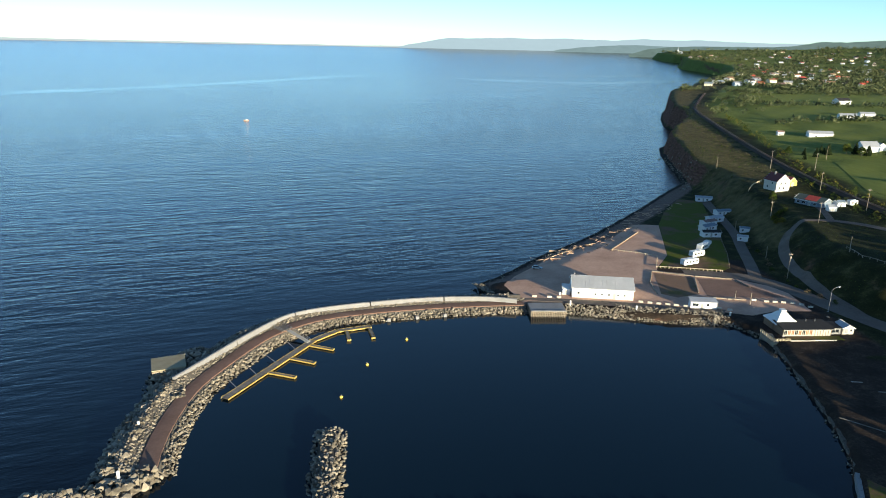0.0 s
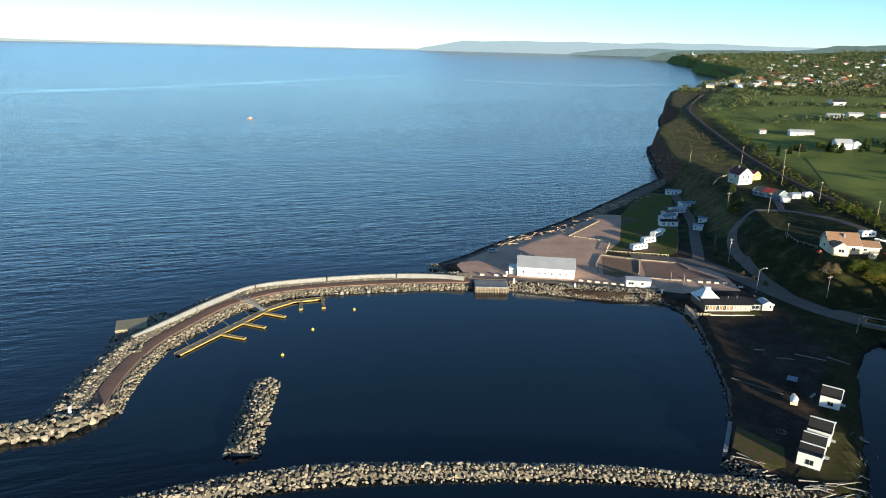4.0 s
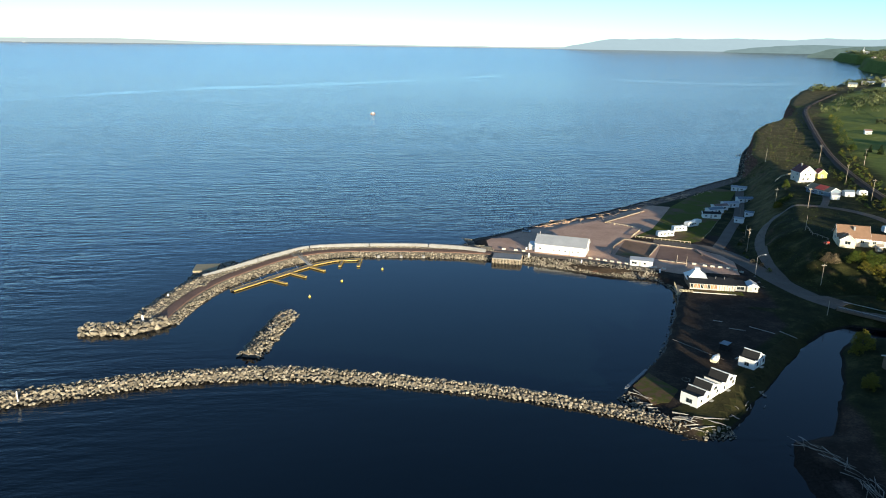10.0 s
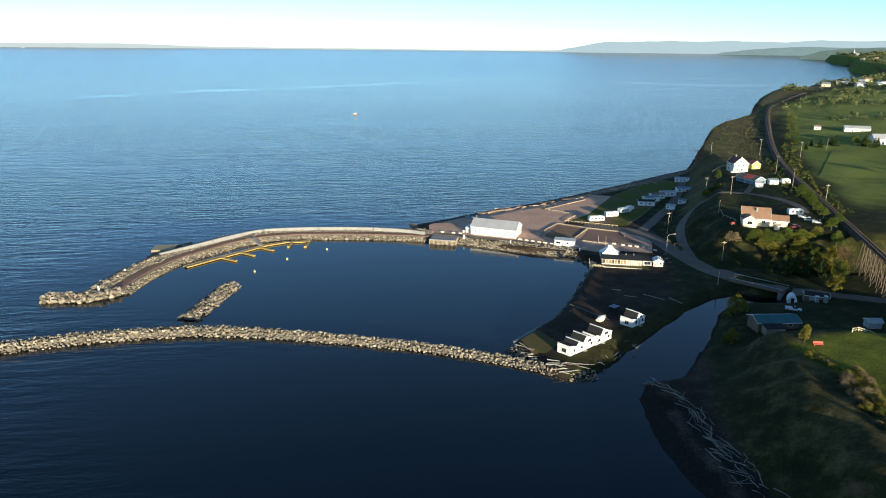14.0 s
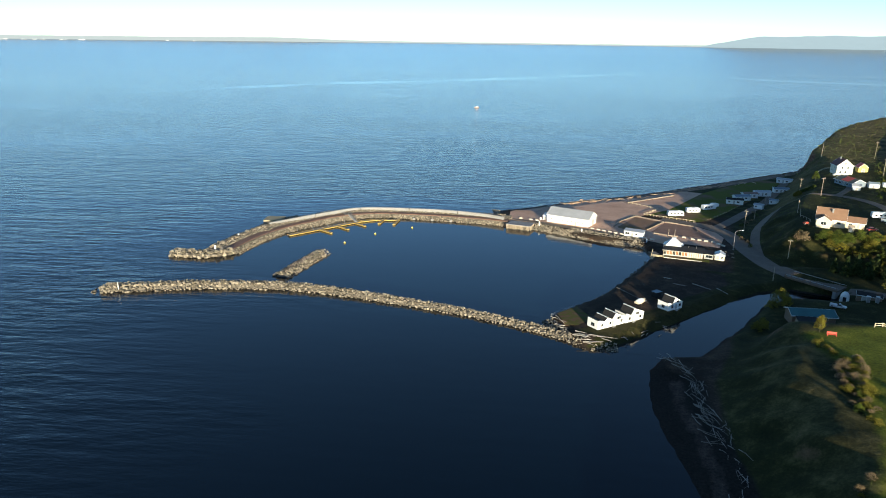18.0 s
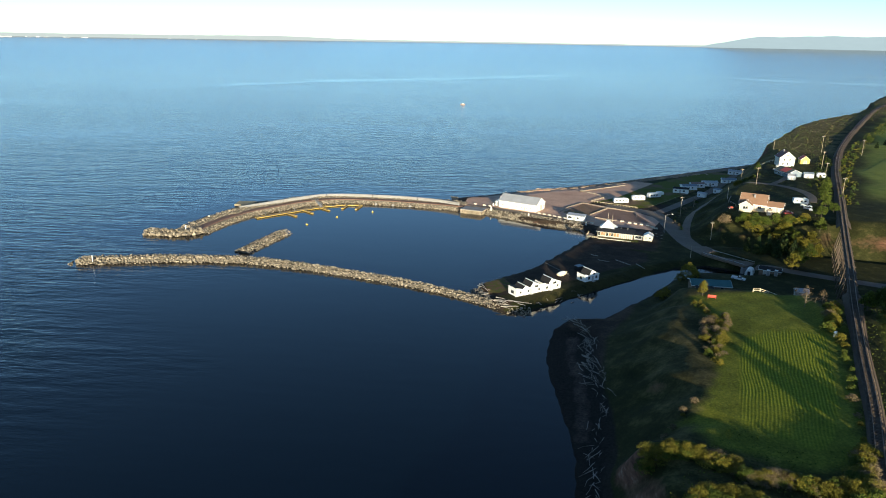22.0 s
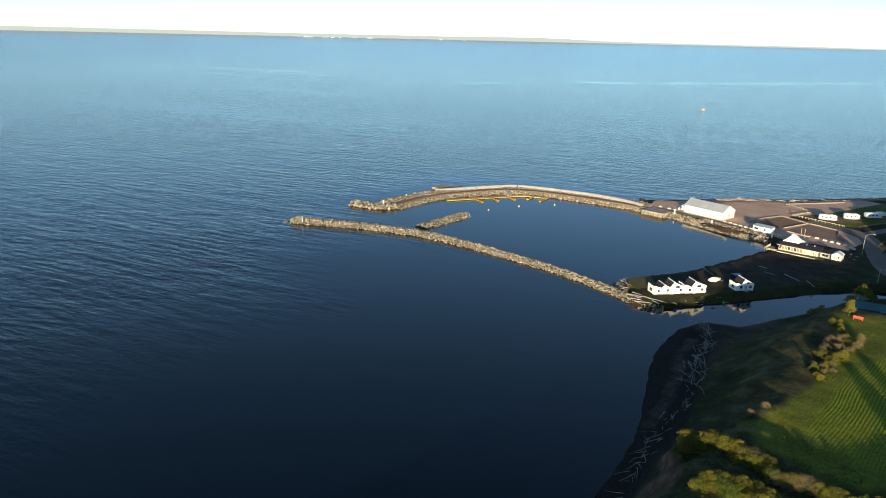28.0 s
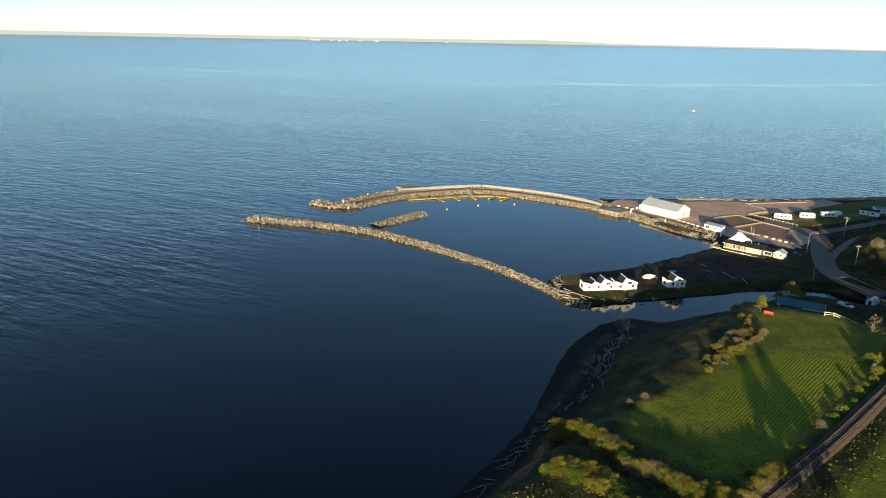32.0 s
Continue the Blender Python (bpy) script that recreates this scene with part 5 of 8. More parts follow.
build_warehouse()
flat_shed("kiosk", pose(-91.6, 369.2, 2.2, 0, 0, -8), 9.2, 3.2, 2.6, 3.1, MAT_WALLWHITE, MAT_TIN, "small white kiosk with a grey roof on the lot",
          [("f", 1.7, 1.0, 2.0, 1.0, False), ("f", 6.0, 1.1, 0.9, 0.9, False), ("f", 4.0, 0.1, 0.9, 2.0, True), ("r", 1.6, 1.0, 0.9, 0.9, False)])


MAT_CREAMBLOCK = surface("cream_block_paint", (0.46, 0.42, 0.34), (0.66, 0.61, 0.50), 2.0, 0.4, 0.8, 0, 0.1, 0.02)


def barrier(x, y, rz, mat=None):
    t = thing("barrier_block", pose(x, y, 2.25, 0, 0, rz), "white painted concrete barrier block", "barrier", "barrier blocks along the lot")
    bm = bmesh.new()
    prism(bm, [(-0.85, -0.32), (0.85, -0.32), (0.85, 0.32), (-0.85, 0.32)], 0, 0.2)
    part("foot", bm, MAT_CREAMBLOCK, t)
    part("body", boxes((-0.85, -0.22, 0.2, 0.85, 0.22, 0.65), bevel=0.06), MAT_CREAMBLOCK, t)


for x, y in ((-146.5, 380.8), (-140.9, 380.2), (-137.5, 379.8)):
    barrier(x, y, -4)
for x, y in ((-107.9, 375.2), (-104.8, 374.3), (-101.8, 373.4), (-98.8, 372.4), (-95.9, 371.6), (-92.8, 370.6)):
    barrier(x, y, -16)
for x, y in ((-81.4, 368.4), (-78.0, 367.0)):
    barrier(x, y, -12)
for x, y in ((-64.3, 376.9), (-60.2, 375.4), (-57.2, 374.9), (-54.2, 374.4), (-51.0, 373.8), (-48.6, 372.0), (-46.6, 369.6)):
    barrier(x, y, -10)


def log(x0, y0, x1, y1, z, r, mat, name="border_log", label="long timber border log on the gravel", category="log", group="border logs round the lot", lift=0.0):
    t = thing(name, pose(x0, y0, z), label, category, group)
    d = Vector((x1 - x0, y1 - y0, lift))
    bm = bmesh.new()
    rod(bm, (0, 0, r), (d.x, d.y, r + d.z), r, r * 0.78, 7)
    for v in bm.verts:
        v.co += Vector((random.uniform(-1, 1), random.uniform(-1, 1), random.uniform(-1, 1))) * r * 0.12
    part("trunk", bm, mat, t)
    return t


for a, b in (((-78.6, 379.5), (-74.2, 378.2)), ((-73.8, 378), (-67.2, 377)), ((-91.2, 410.9), (-86.6, 409.2)), ((-86.3, 409.0), (-81.6, 406.8)), ((-81.2, 406.6), (-75.8, 404.6)),
             ((-75.4, 404.4), (-68.6, 402.8)), ((-68.2, 402.6), (-61.2, 400.8)), ((-91.6, 410.2), (-96.8, 397)), ((-97, 396.6), (-98.6, 384)), ((-76.2, 403.4), (-82.0, 385)), ((-60.6, 400.2), (-58.6, 391.5)),
             ((-99.4, 442.4), (-88, 458)), ((-87.6, 458.6), (-76.4, 474.2))):
    log(*a, *b, 2.22, 0.28, MAT_TIMBER)


def post_fence(points, height, label, spacing=2.2, rails=(0.75,), mat=None, group="", base=None, thick=0.13):
    mat = mat or MAT_TIMBER
    x0, y0 = points[0]
    f = thing("fence", pose(x0, y0, 0), label, "fence", group)
    inv = f.matrix_world.inverted()
    spots = [p for a, b in zip(points, points[1:]) for p in along([a, b], spacing)] + [(*points[-1], 1, 0)]
    zs = [base if base is not None else ground_at(p[0], p[1]) for p in spots]
    for p, z in zip(spots, zs):
        bm = bmesh.new()
        rod(bm, (p[0], p[1], z - 0.4), (p[0], p[1], z + height), thick, thick, 6)
        part("fence_post", bm, mat, f).matrix_parent_inverse = inv
    for (p, z), (q, w) in zip(zip(spots, zs), zip(spots[1:], zs[1:])):
        for r in rails:
            bm = bmesh.new()
            rod(bm, (p[0], p[1], z + r), (q[0], q[1], w + r), thick * 0.75, thick * 0.7, 6)
            part("rail", bm, mat, f).matrix_parent_inverse = inv
    return f


MAT_PALE_WOOD = surface("pale_wood", (0.42, 0.35, 0.22), (0.68, 0.58, 0.40), 3.0, 0.4, 0.8, 0, 0.2, 0.02, 0.3)
post_fence([(-81.5, 432), (-87.4, 416.3), (-60.9, 410.9)], 0.95, "low pale timber rail fence round the lawn", 1.75, (0.8,), MAT_PALE_WOOD, "", 2.2)
post_fence([(-99, 442), (-88, 436.4), (-81.5, 432)], 0.85, "low timber rail fence by the beach", 2.6, (0.7,), MAT_PALE_WOOD, "", 2.2)
post_fence([(-55.2, 416.5), (-47.4, 436), (-38.4, 463)], 0.9, "thin wire fence beside the camp lane", 4.5, (0.75,), MAT_TIMBER, "", 2.1, 0.08)
post_fence([(-5.2, 256.6), (-0.4, 259.8), (5.4, 264.6)], 1.3, "white rail fence at the lawn's edge", 2.6, (0.5, 1.1), MAT_PALE_WOOD)
post_fence([(-13.5, 404), (-14.5, 392), (-11, 383)], 1.0, "rough garden fence on the hillside", 3.0, (0.8,), MAT_TIMBER)
post_fence([(4, 524), (11, 533), (20, 541)], 1.1, "timber fence behind the white house", 3.0, (0.5, 0.95), MAT_PALE_WOOD)


MAT_BROWN_BOARD = surface("brown_boards", (0.11, 0.075, 0.05), (0.24, 0.165, 0.11), 4.0, 0.4, 0.75, 0, 0.25, 0.02)
MAT_BLIND = surface("orange_brown_blinds", (0.20, 0.085, 0.035), (0.46, 0.23, 0.11), 2.0, 0.8, 0.35, 0, 0.05, 0.01, 0.8)


def build_restaurant():
    """Seaside restaurant: a low glazed front under a dark roof, a white pyramid pavilion behind it, a railed deck at its end."""
    m = pose(-71.0, 343.4, 2.5, 0, 0, 1)
    r = thing("restaurant", m, "low seaside restaurant with a white pyramid roof", "restaurant")
    L, D = 16.6, 6.4
    part("wall", boxes((0, 0.4, -1.4, L, D, 2.3)), MAT_BROWN_BOARD, r)
    part("pavilion_wall", boxes((-0.2, D, -1.2, 7.4, 12.2, 2.3)), MAT_BROWN_BOARD, r, "brown boarded pavilion under the pyramid")
    bm = bmesh.new()
    pts = [(-0.45, -0.7, 2.32), (L + 0.4, -0.7, 2.32), (L + 0.4, D + 0.3, 2.95), (-0.45, D + 0.3, 2.95)]
    a, b = [bm.verts.new((x, y, z)) for x, y, z in pts], [bm.verts.new((x, y, z + 0.18)) for x, y, z in pts]
    bm.faces.new(b)
    bm.faces.new(a[::-1])
    for i in range(4):
        bm.faces.new((a[i], a[(i + 1) % 4], b[(i + 1) % 4], b[i]))
    part("roof", bm, MAT_SHINGLE_DARK, r, "dark low-pitched roof")
    part("front_fascia", boxes((-0.5, -0.78, 2.3, L + 0.45, -0.7, 2.5)), MAT_GREY, r)
    part("back_infill", boxes((7.4, D - 0.3, 2.3, L, D, 2.95)), MAT_BROWN_BOARD, r)
    # bays of the front: glazed, with blinds, then white boards
    k, n = 0.15, 0
    while k < 9.9:
        f = part("window", boxes((k, 0.24, 0.35, k + 0.14, 0.42, 2.15), (k + 1.1, 0.24, 0.35, k + 1.22, 0.42, 2.15), (k, 0.24, 0.22, k + 1.22, 0.42, 0.36), (k, 0.24, 2.13, k + 1.22, 0.42, 2.28)), MAT_CREAMBLOCK, r)
        part("pane", boxes((k + 0.14, 0.32, 0.36, k + 1.1, 0.37, 2.13)), (MAT_GLASS, MAT_BLIND, MAT_BLIND, MAT_GLASS, MAT_BLIND)[n % 5], f)
        part("glazing_bar", boxes((k + 0.59, 0.29, 0.36, k + 0.65, 0.33, 2.13)), MAT_CREAMBLOCK, f)
        k += 1.24
        n += 1
    part("apron", boxes((0, 0.34, -0.6, 10.0, 0.4, 0.22)), MAT_GREY, r)
    while k < L - 0.6:
        part("panel", boxes((k, 0.30, -0.5, k + 0.72, 0.39, 2.26), bevel=0.02), MAT_CREAMBLOCK, r, "white boarded panel")
        k += 0.92
    # white pyramid and its lantern
    bm = bmesh.new()
    prev = None
    for rad, z in ((4.25, 2.25), (4.2, 2.45), (2.3, 3.95), (1.15, 5.25), (0.85, 5.35), (0.85, 6.0)):
        ring = [bm.verts.new((3.6 + sx * rad, 8.4 + sy * rad, z)) for sx, sy in ((-1, -1), (1, -1), (1, 1), (-1, 1))]
        if prev:
            for i in range(4):
                bm.faces.new((prev[i], prev[(i + 1) % 4], ring[(i + 1) % 4], ring[i]))
        prev = ring
    bm.faces.new(prev)
    bmesh.ops.recalc_face_normals(bm, faces=bm.faces[:])
    py = part("pyramid", bm, MAT_WHITE, r, "white painted pyramid roof")
    part("lantern_cap", boxes((2.65, 7.45, 6.0, 4.55, 9.35, 6.15), bevel=0.04), MAT_WHITE, py)
    for x in (10.2, 13.4):
        bm = bmesh.new()
        rod(bm, (x, 5.2, 2.8), (x, 5.2, 3.9), 0.13, 0.13, 8)
        part("vent_pipe", bm, MAT_STEEL, r)
    d = thing("terrace_deck", m @ pose(-5.0, -3.3, 0), "pale railed terrace deck above the harbour", "terrace")
    part("deck", boxes((0, 0, -0.75, 5.6, 3.4, -0.55), (0, 3.4, -0.75, 4.6, 8.6, -0.55), bevel=0.02), MAT_DECK, d)
    for k in range(14):
        part("skirt_plank", boxes((0.02 + 0.4 * k, 0.02, -2.3, 0.38 + 0.4 * k, 0.12, -0.76)), MAT_PALE_WOOD, d, "weathered skirt plank")
    part("side_skirt", boxes((0.03, 0.13, -2.3, 0.15, 8.5, -0.76)), MAT_TIMBER, d)
    for x, y in [(0.1 + 1.08 * k, 0.1) for k in range(6)] + [(0.1, 1.3 + 1.2 * k) for k in range(7)]:
        part("deck_post", boxes((x - 0.07, y - 0.07, -0.6, x + 0.07, y + 0.07, 0.55)), MAT_PALE_WOOD, d)
    for z in (-0.2, 0.12, 0.46):
        part("railing", boxes((0.02, 0.05, z, 5.6, 0.14, z + 0.1), (0.05, 0.15, z, 0.14, 8.6, z + 0.1)), MAT_PALE_WOOD, d)
    w = thing("retaining_wall", m @ pose(0.7, -3.5, 0), "low pale concrete wall before the restaurant", "wall")
    for k in range(6):
        part("wall_block", boxes((2.6 * k, 0, -2.4, 2.6 * k + 2.56, 0.5, 0.0 - 0.05 * (k % 3)), bevel=0.05), MAT_CREAMBLOCK, w)
    g = thing("grass_bed", m @ pose(0.7, -3.0, 0), "strip of rough grass behind the low wall", "grass")
    part("turf", boxes((0, 0, -1.6, 18.5, 3.3, -0.12), bevel=0.1), MAT_LAWN, g)
    flat_shed("annex", m @ pose(16.9, 1.8, 0), 3.8, 4.6, 1.9, 2.3, MAT_GREY, MAT_SHINGLE_DARK, "grey boarded annex of the restaurant", [("f", 1.9, 0.3, 2.6, 1.2, False)], "building")
    house("garden_shed", m @ pose(21.2, 1.6, 0), 4.0, 4.6, 1.9, 2.9, MAT_CREAMBLOCK, MAT_TIN, "small pale shed with a grey gable roof", [("f", 1.3, 0.1, 1.2, 1.7, True), ("f", 3.0, 0.7, 0.7, 0.8, False), ("r", 2.2, 0.8, 0.8, 0.8, False)], None, "y", 0.25, "shed")
    rng = random.Random(9)
    for k in range(9):
        x, y = -47.5 + rng.uniform(-2, 5) + k * 0.3, 348 + k * 1.6 + rng.uniform(-0.6, 0.6)
        t = new("boulder", ROCKS[k % len(ROCKS)])
        t.matrix_world = Matrix.LocRotScale((x, y, 2.35), Euler((0, 0, k)), (1.3, 1.3, 1.1))
        tagged(t, "grey boulder beside the road", "boulder", "boulders beside the road")


build_restaurant()


def stepped_cottage(m, profile, depth, windows, label):
    """A white cottage whose dark roof falls in steps, with bright upright bands between them."""
    t = thing("cottage", m, label, "cottage", "white cottages by the creek")
    bm = bmesh.new()
    L = profile[-1][0]
    ring = [(0, -0.3), (L, -0.3)] + profile[::-1]
    sides = [[bm.verts.new((x, y, z)) for x, z in ring] for y in (0.0, depth)]
    bm.faces.new(sides[0])
    bm.faces.new(sides[1][::-1])
    n = len(ring)
    for i in range(n):
        bm.faces.new((sides[0][i], sides[0][(i + 1) % n], sides[1][(i + 1) % n], sides[1][i]))
    bmesh.ops.recalc_face_normals(bm, faces=bm.faces[:])
    part("wall", bm, MAT_WALLWHITE, t)
    for (x0, z0), (x1, z1) in zip(profile, profile[1:]):
        d = Vector((x1 - x0, z1 - z0)).normalized()
        up = Vector((-d.y, d.x))
        a = 0.12
        low = [(x0 - d.x * 0.1, z0 - d.y * 0.1), (x1 + d.x * a, z1 + d.y * a)]
        bm = bmesh.new()
        vs = [bm.verts.new((x + up.x * k, y, z + up.y * k)) for k in (0.005, 0.14) for (x, z) in low for y in (0.05, depth + 0.25)]
        for f in ((0, 1, 3, 2), (4, 6, 7, 5), (0, 4, 5, 1), (2, 3, 7, 6), (0, 2, 6, 4), (1, 5, 7, 3)):
            bm.faces.new([vs[k] for k in f])
        bmesh.ops.recalc_face_normals(bm, faces=bm.faces[:])
        part("roof", bm, MAT_SHINGLE_DARK, t)
        bm = bmesh.new()
        vs = [bm.verts.new((x + up.x * k, y, z + up.y * k)) for k in (-0.16, 0.17) for (x, z) in low for y in (-0.14, 0.045)]
        for f in ((0, 1, 3, 2), (4, 6, 7, 5), (0, 4, 5, 1), (2, 3, 7, 6), (0, 2, 6, 4), (1, 5, 7, 3)):
            bm.faces.new([vs[k] for k in f])
        bmesh.ops.recalc_face_normals(bm, faces=bm.faces[:])
        part("fascia", bm, MAT_WHITE, t)
        if z1 > z0:
            part("coping", boxes((x1 - 0.18, -0.1, z1 + 0.1, x1 + 0.18, depth + 0.25, z1 + 0.3), bevel=0.02), MAT_WHITE, t)
    for side, u, z, w, h in windows:
        if side == "f":
            f = part("window", boxes((u - 0.08, -0.06, z - 0.08, u + w + 0.08, 0.02, z + h + 0.08)), MAT_GREY, t)
            part("pane", boxes((u, -0.075, z, u + w * 0.47, -0.062, z + h), (u + w * 0.53, -0.075, z, u + w, -0.062, z + h)), MAT_GLASS, f)
        elif side == "d":
            part("door", boxes((u, -0.07, 0.1, u + w, 0.02, h)), MAT_GREY, t)
            part("doorstep", boxes((u - 0.3, -1.0, -0.3, u + w + 0.3, 0.0, 0.1), bevel=0.03), MAT_GREY, t)
        else:
            f = part("window", boxes((-0.06, u - 0.08, z - 0.08, 0.02, u + w + 0.08, z + h + 0.08)), MAT_GREY, t)
            part("pane", boxes((-0.075, u, z, -0.062, u + w * 0.47, z + h), (-0.075, u + w * 0.53, z, -0.062, u + w, z + h)), MAT_GLASS, f)
    return t


def build_cottages():
    ang = math.degrees(math.atan2(19.6, 14.7))
    m = pose(-83.2, 248.2, 2.2, 0, 0, ang)
    stepped_cottage(m, [(0, 3.2), (3.0, 2.4), (4.3, 3.4), (6.5, 2.4), (7.9, 4.3), (12.0, 2.5)], 4.8,
                    [("f", 1.6, 1.0, 0.8, 0.8), ("f", 5.2, 1.0, 0.8, 0.9), ("d", 6.3, 0, 0.85, 2.0), ("f", 8.6, 2.2, 1.5, 0.8), ("f", 10.2, 0.9, 0.8, 0.9), ("s", 1.5, 0.8, 1.5, 1.1)],
                    "long white cottage with a stepped dark roof")
    stepped_cottage(m @ pose(12.2, -0.3, 0), [(0, 3.3), (2.6, 2.3), (4.0, 4.4), (8.4, 2.6)], 5.0,
                    [("f", 1.4, 0.9, 0.9, 0.9), ("d", 3.0, 0, 0.85, 2.0), ("f", 4.7, 2.3, 1.5, 0.8), ("f", 6.4, 0.9, 0.9, 0.9)], "white cottage with a stepped dark roof")
    stepped_cottage(pose(-63.4, 274.6, 2.2, 0, 0, ang), [(0, 3.0), (2.2, 2.3), (3.5, 4.3), (7.2, 2.4)], 4.7,
                    [("f", 1.6, 0.9, 0.9, 1.1), ("d", 3.6, 0, 0.85, 2.0), ("f", 4.1, 2.6, 1.0, 0.7), ("f", 5.4, 0.9, 0.9, 1.0), ("s", 1.6, 0.8, 1.2, 1.0)], "detached white cottage with a stepped dark roof")
    for k, (x, y, rz) in enumerate(((-71.2, 280.6, 20), (-64.6, 284.8, 40))):
        t = thing("garden_steps", pose(-66.6 + 1.2 * k, 281.4 + k, 1.95, 0, 0, ang), "grey wooden steps beside the cottage", "steps")
        for s in range(3):
            part("tread", boxes((0, s * 0.34, 0, 1.3, s * 0.34 + 0.32, 0.2 * (3 - s)), bevel=0.02), MAT_GREY, t)


build_cottages()


def wheel(parent, x, y, r, w=0.22):
    bm = bmesh.new()
    rod(bm, (x, y - w / 2, r), (x, y + w / 2, r), r, r, 14)
    t = part("wheel", bm, MAT_RUBBER, parent)
    bm = bmesh.new()
    rod(bm, (x, y - w / 2 - 0.02, r), (x, y + w / 2 + 0.02, r), r * 0.55, r * 0.55, 10)
    part("rim", bm, MAT_STEEL, t)


def loft(sections):
    """A closed body from rings of points."""
    bm = bmesh.new()
    rings = [[bm.verts.new(p) for p in s] for s in sections]
    n = len(rings[0])
    for a, b in zip(rings, rings[1:]):
        for i in range(n):
            bm.faces.new((a[i], a[(i + 1) % n], b[(i + 1) % n], b[i]))
    bm.faces.new(rings[0][::-1])
    bm.faces.new(rings[-1])
    bmesh.ops.recalc_face_normals(bm, faces=bm.faces[:])
    return bm


def paint(name, col):
    return surface(name, tuple(c * 0.85 for c in col), col, 3.0, 0.4, 0.3, 0.0, 0.0, 0.01, 0, None, 0.6)


def car(m, mat, label, pickup=False):
    c = thing("pickup_truck" if pickup else "car", m, label, "truck" if pickup else "car")
    L = 5.2 if pickup else 4.4

    def ring(x, z0, z1, w):
        return [(x, -w, z0), (x, w, z0), (x, w, z1 - 0.1), (x, w - 0.1, z1), (x, -w + 0.1, z1), (x, -w, z1 - 0.1)]
    part("body", loft([ring(-L / 2, 0.42, 0.78, 0.78), ring(-L / 2 + 0.2, 0.3, 0.9, 0.86), ring(0, 0.28, 0.95, 0.88), ring(L / 2 - 0.25, 0.3, 0.85, 0.86), ring(L / 2, 0.42, 0.7, 0.76)]), mat, c)
    a, b = (-0.3, 1.3) if pickup else (-1.9, 1.0)
    part("cabin", loft([ring(a, 0.9, 0.96, 0.8), ring(a + 0.45, 0.9, 1.48, 0.72), ring(b - 0.75, 0.9, 1.5, 0.72), ring(b, 0.9, 0.96, 0.8)]), MAT_GLASS, c, "dark glazed cabin")
    part("roof_panel", boxes((a + 0.5, -0.66, 1.47, b - 0.78, 0.66, 1.53), bevel=0.03), mat, c)
    if pickup:
        part("cargo_bed", boxes((-2.5, -0.7, 0.9, -0.5, 0.7, 0.97), (-2.55, -0.84, 0.9, -0.5, -0.76, 1.12), (-2.55, 0.76, 0.9, -0.5, 0.84, 1.12)), mat, c)
    for s in (-1, 1):
        part("headlight", boxes((L / 2 - 0.06, s * 0.6 - 0.15, 0.58, L / 2 + 0.02, s * 0.6 + 0.15, 0.7)), MAT_WHITE, c)
        part("tail_light", boxes((-L / 2 - 0.02, s * 0.62 - 0.12, 0.62, -L / 2 + 0.06, s * 0.62 + 0.12, 0.76)), MAT_RED, c)
        for x in (-L / 2 + 0.85, L / 2 - 0.85):
            wheel(c, x, s * 0.8, 0.34)
    part("bumper", boxes((L / 2 - 0.05, -0.75, 0.36, L / 2 + 0.08, 0.75, 0.5), bevel=0.03), MAT_RUBBER, c)
    return c


def trailer(m, L, label, fifth=False, group="travel trailers on the lawn"):
    t = thing("travel_trailer", m, label, "trailer", group)
    h = 3.0

    def ring(y, z):
        return [(0.3, y, 0.55), (L - 0.3, y, 0.55), (L, y, 1.2), (L - 0.15, y, h - 0.35), (L - 0.6, y, h), (0.4, y, h), (0.05, y, h - 0.3), (0, y, 1.0)]
    part("body", loft([ring(-1.25, 0), ring(1.25, 0)]), MAT_WHITE, t, "white ribbed caravan body")
    if fifth:
        part("nose", loft([[(L - 0.4, y, 1.7), (L + 1.9, y, 1.8), (L + 2.0, y, h + 0.1), (L + 1.4, y, h + 0.5), (L - 2.0, y, h + 0.5), (L - 2.3, y, h - 0.2)] for y in (-1.2, 1.2)]), MAT_WHITE, t, "raised white nose")
    part("stripe", boxes((0.25, -1.262, 1.05, L - 0.25, -1.252, 1.2), (0.25, 1.252, 1.05, L - 0.25, 1.262, 1.2)), MAT_GREY, t)
    for k, x in enumerate(span(1.2, L - 1.6, 1.9)):
        f = part("window", boxes((x - 0.06, -1.28, 1.44, x + 0.96, -1.255, 2.16)), MAT_RUBBER, t)
        part("pane", boxes((x, -1.29, 1.5, x + 0.9, -1.282, 2.1)), MAT_GLASS, f)
    part("door", boxes((L * 0.62, 1.255, 0.7, L * 0.62 + 0.7, 1.28, 2.5)), MAT_GREY, t)
    part("roof_vent", boxes((L * 0.3, -0.3, h, L * 0.3 + 0.6, 0.3, h + 0.18), (L * 0.66, -0.3, h, L * 0.66 + 0.8, 0.4, h + 0.28), bevel=0.04), MAT_WHITE, t)
    part("chassis", boxes((0.4, -1.1, 0.35, L - 0.4, 1.1, 0.56)), MAT_RUBBER, t)
    bm = bmesh.new()
    rod(bm, (L - 0.3, -0.6, 0.45), (L + 1.1, 0, 0.45), 0.06, 0.06, 6)
    rod(bm, (L - 0.3, 0.6, 0.45), (L + 1.1, 0, 0.45), 0.06, 0.06, 6)
    rod(bm, (L + 1.0, 0, 0.05), (L + 1.0, 0, 0.6), 0.06, 0.06, 6)
    part("hitch", bm, MAT_STEEL, t)
    for s in (-1, 1):
        wheel(t, L * 0.46, s * 1.05, 0.36)
        wheel(t, L * 0.46 + 0.85, s * 1.05, 0.36)


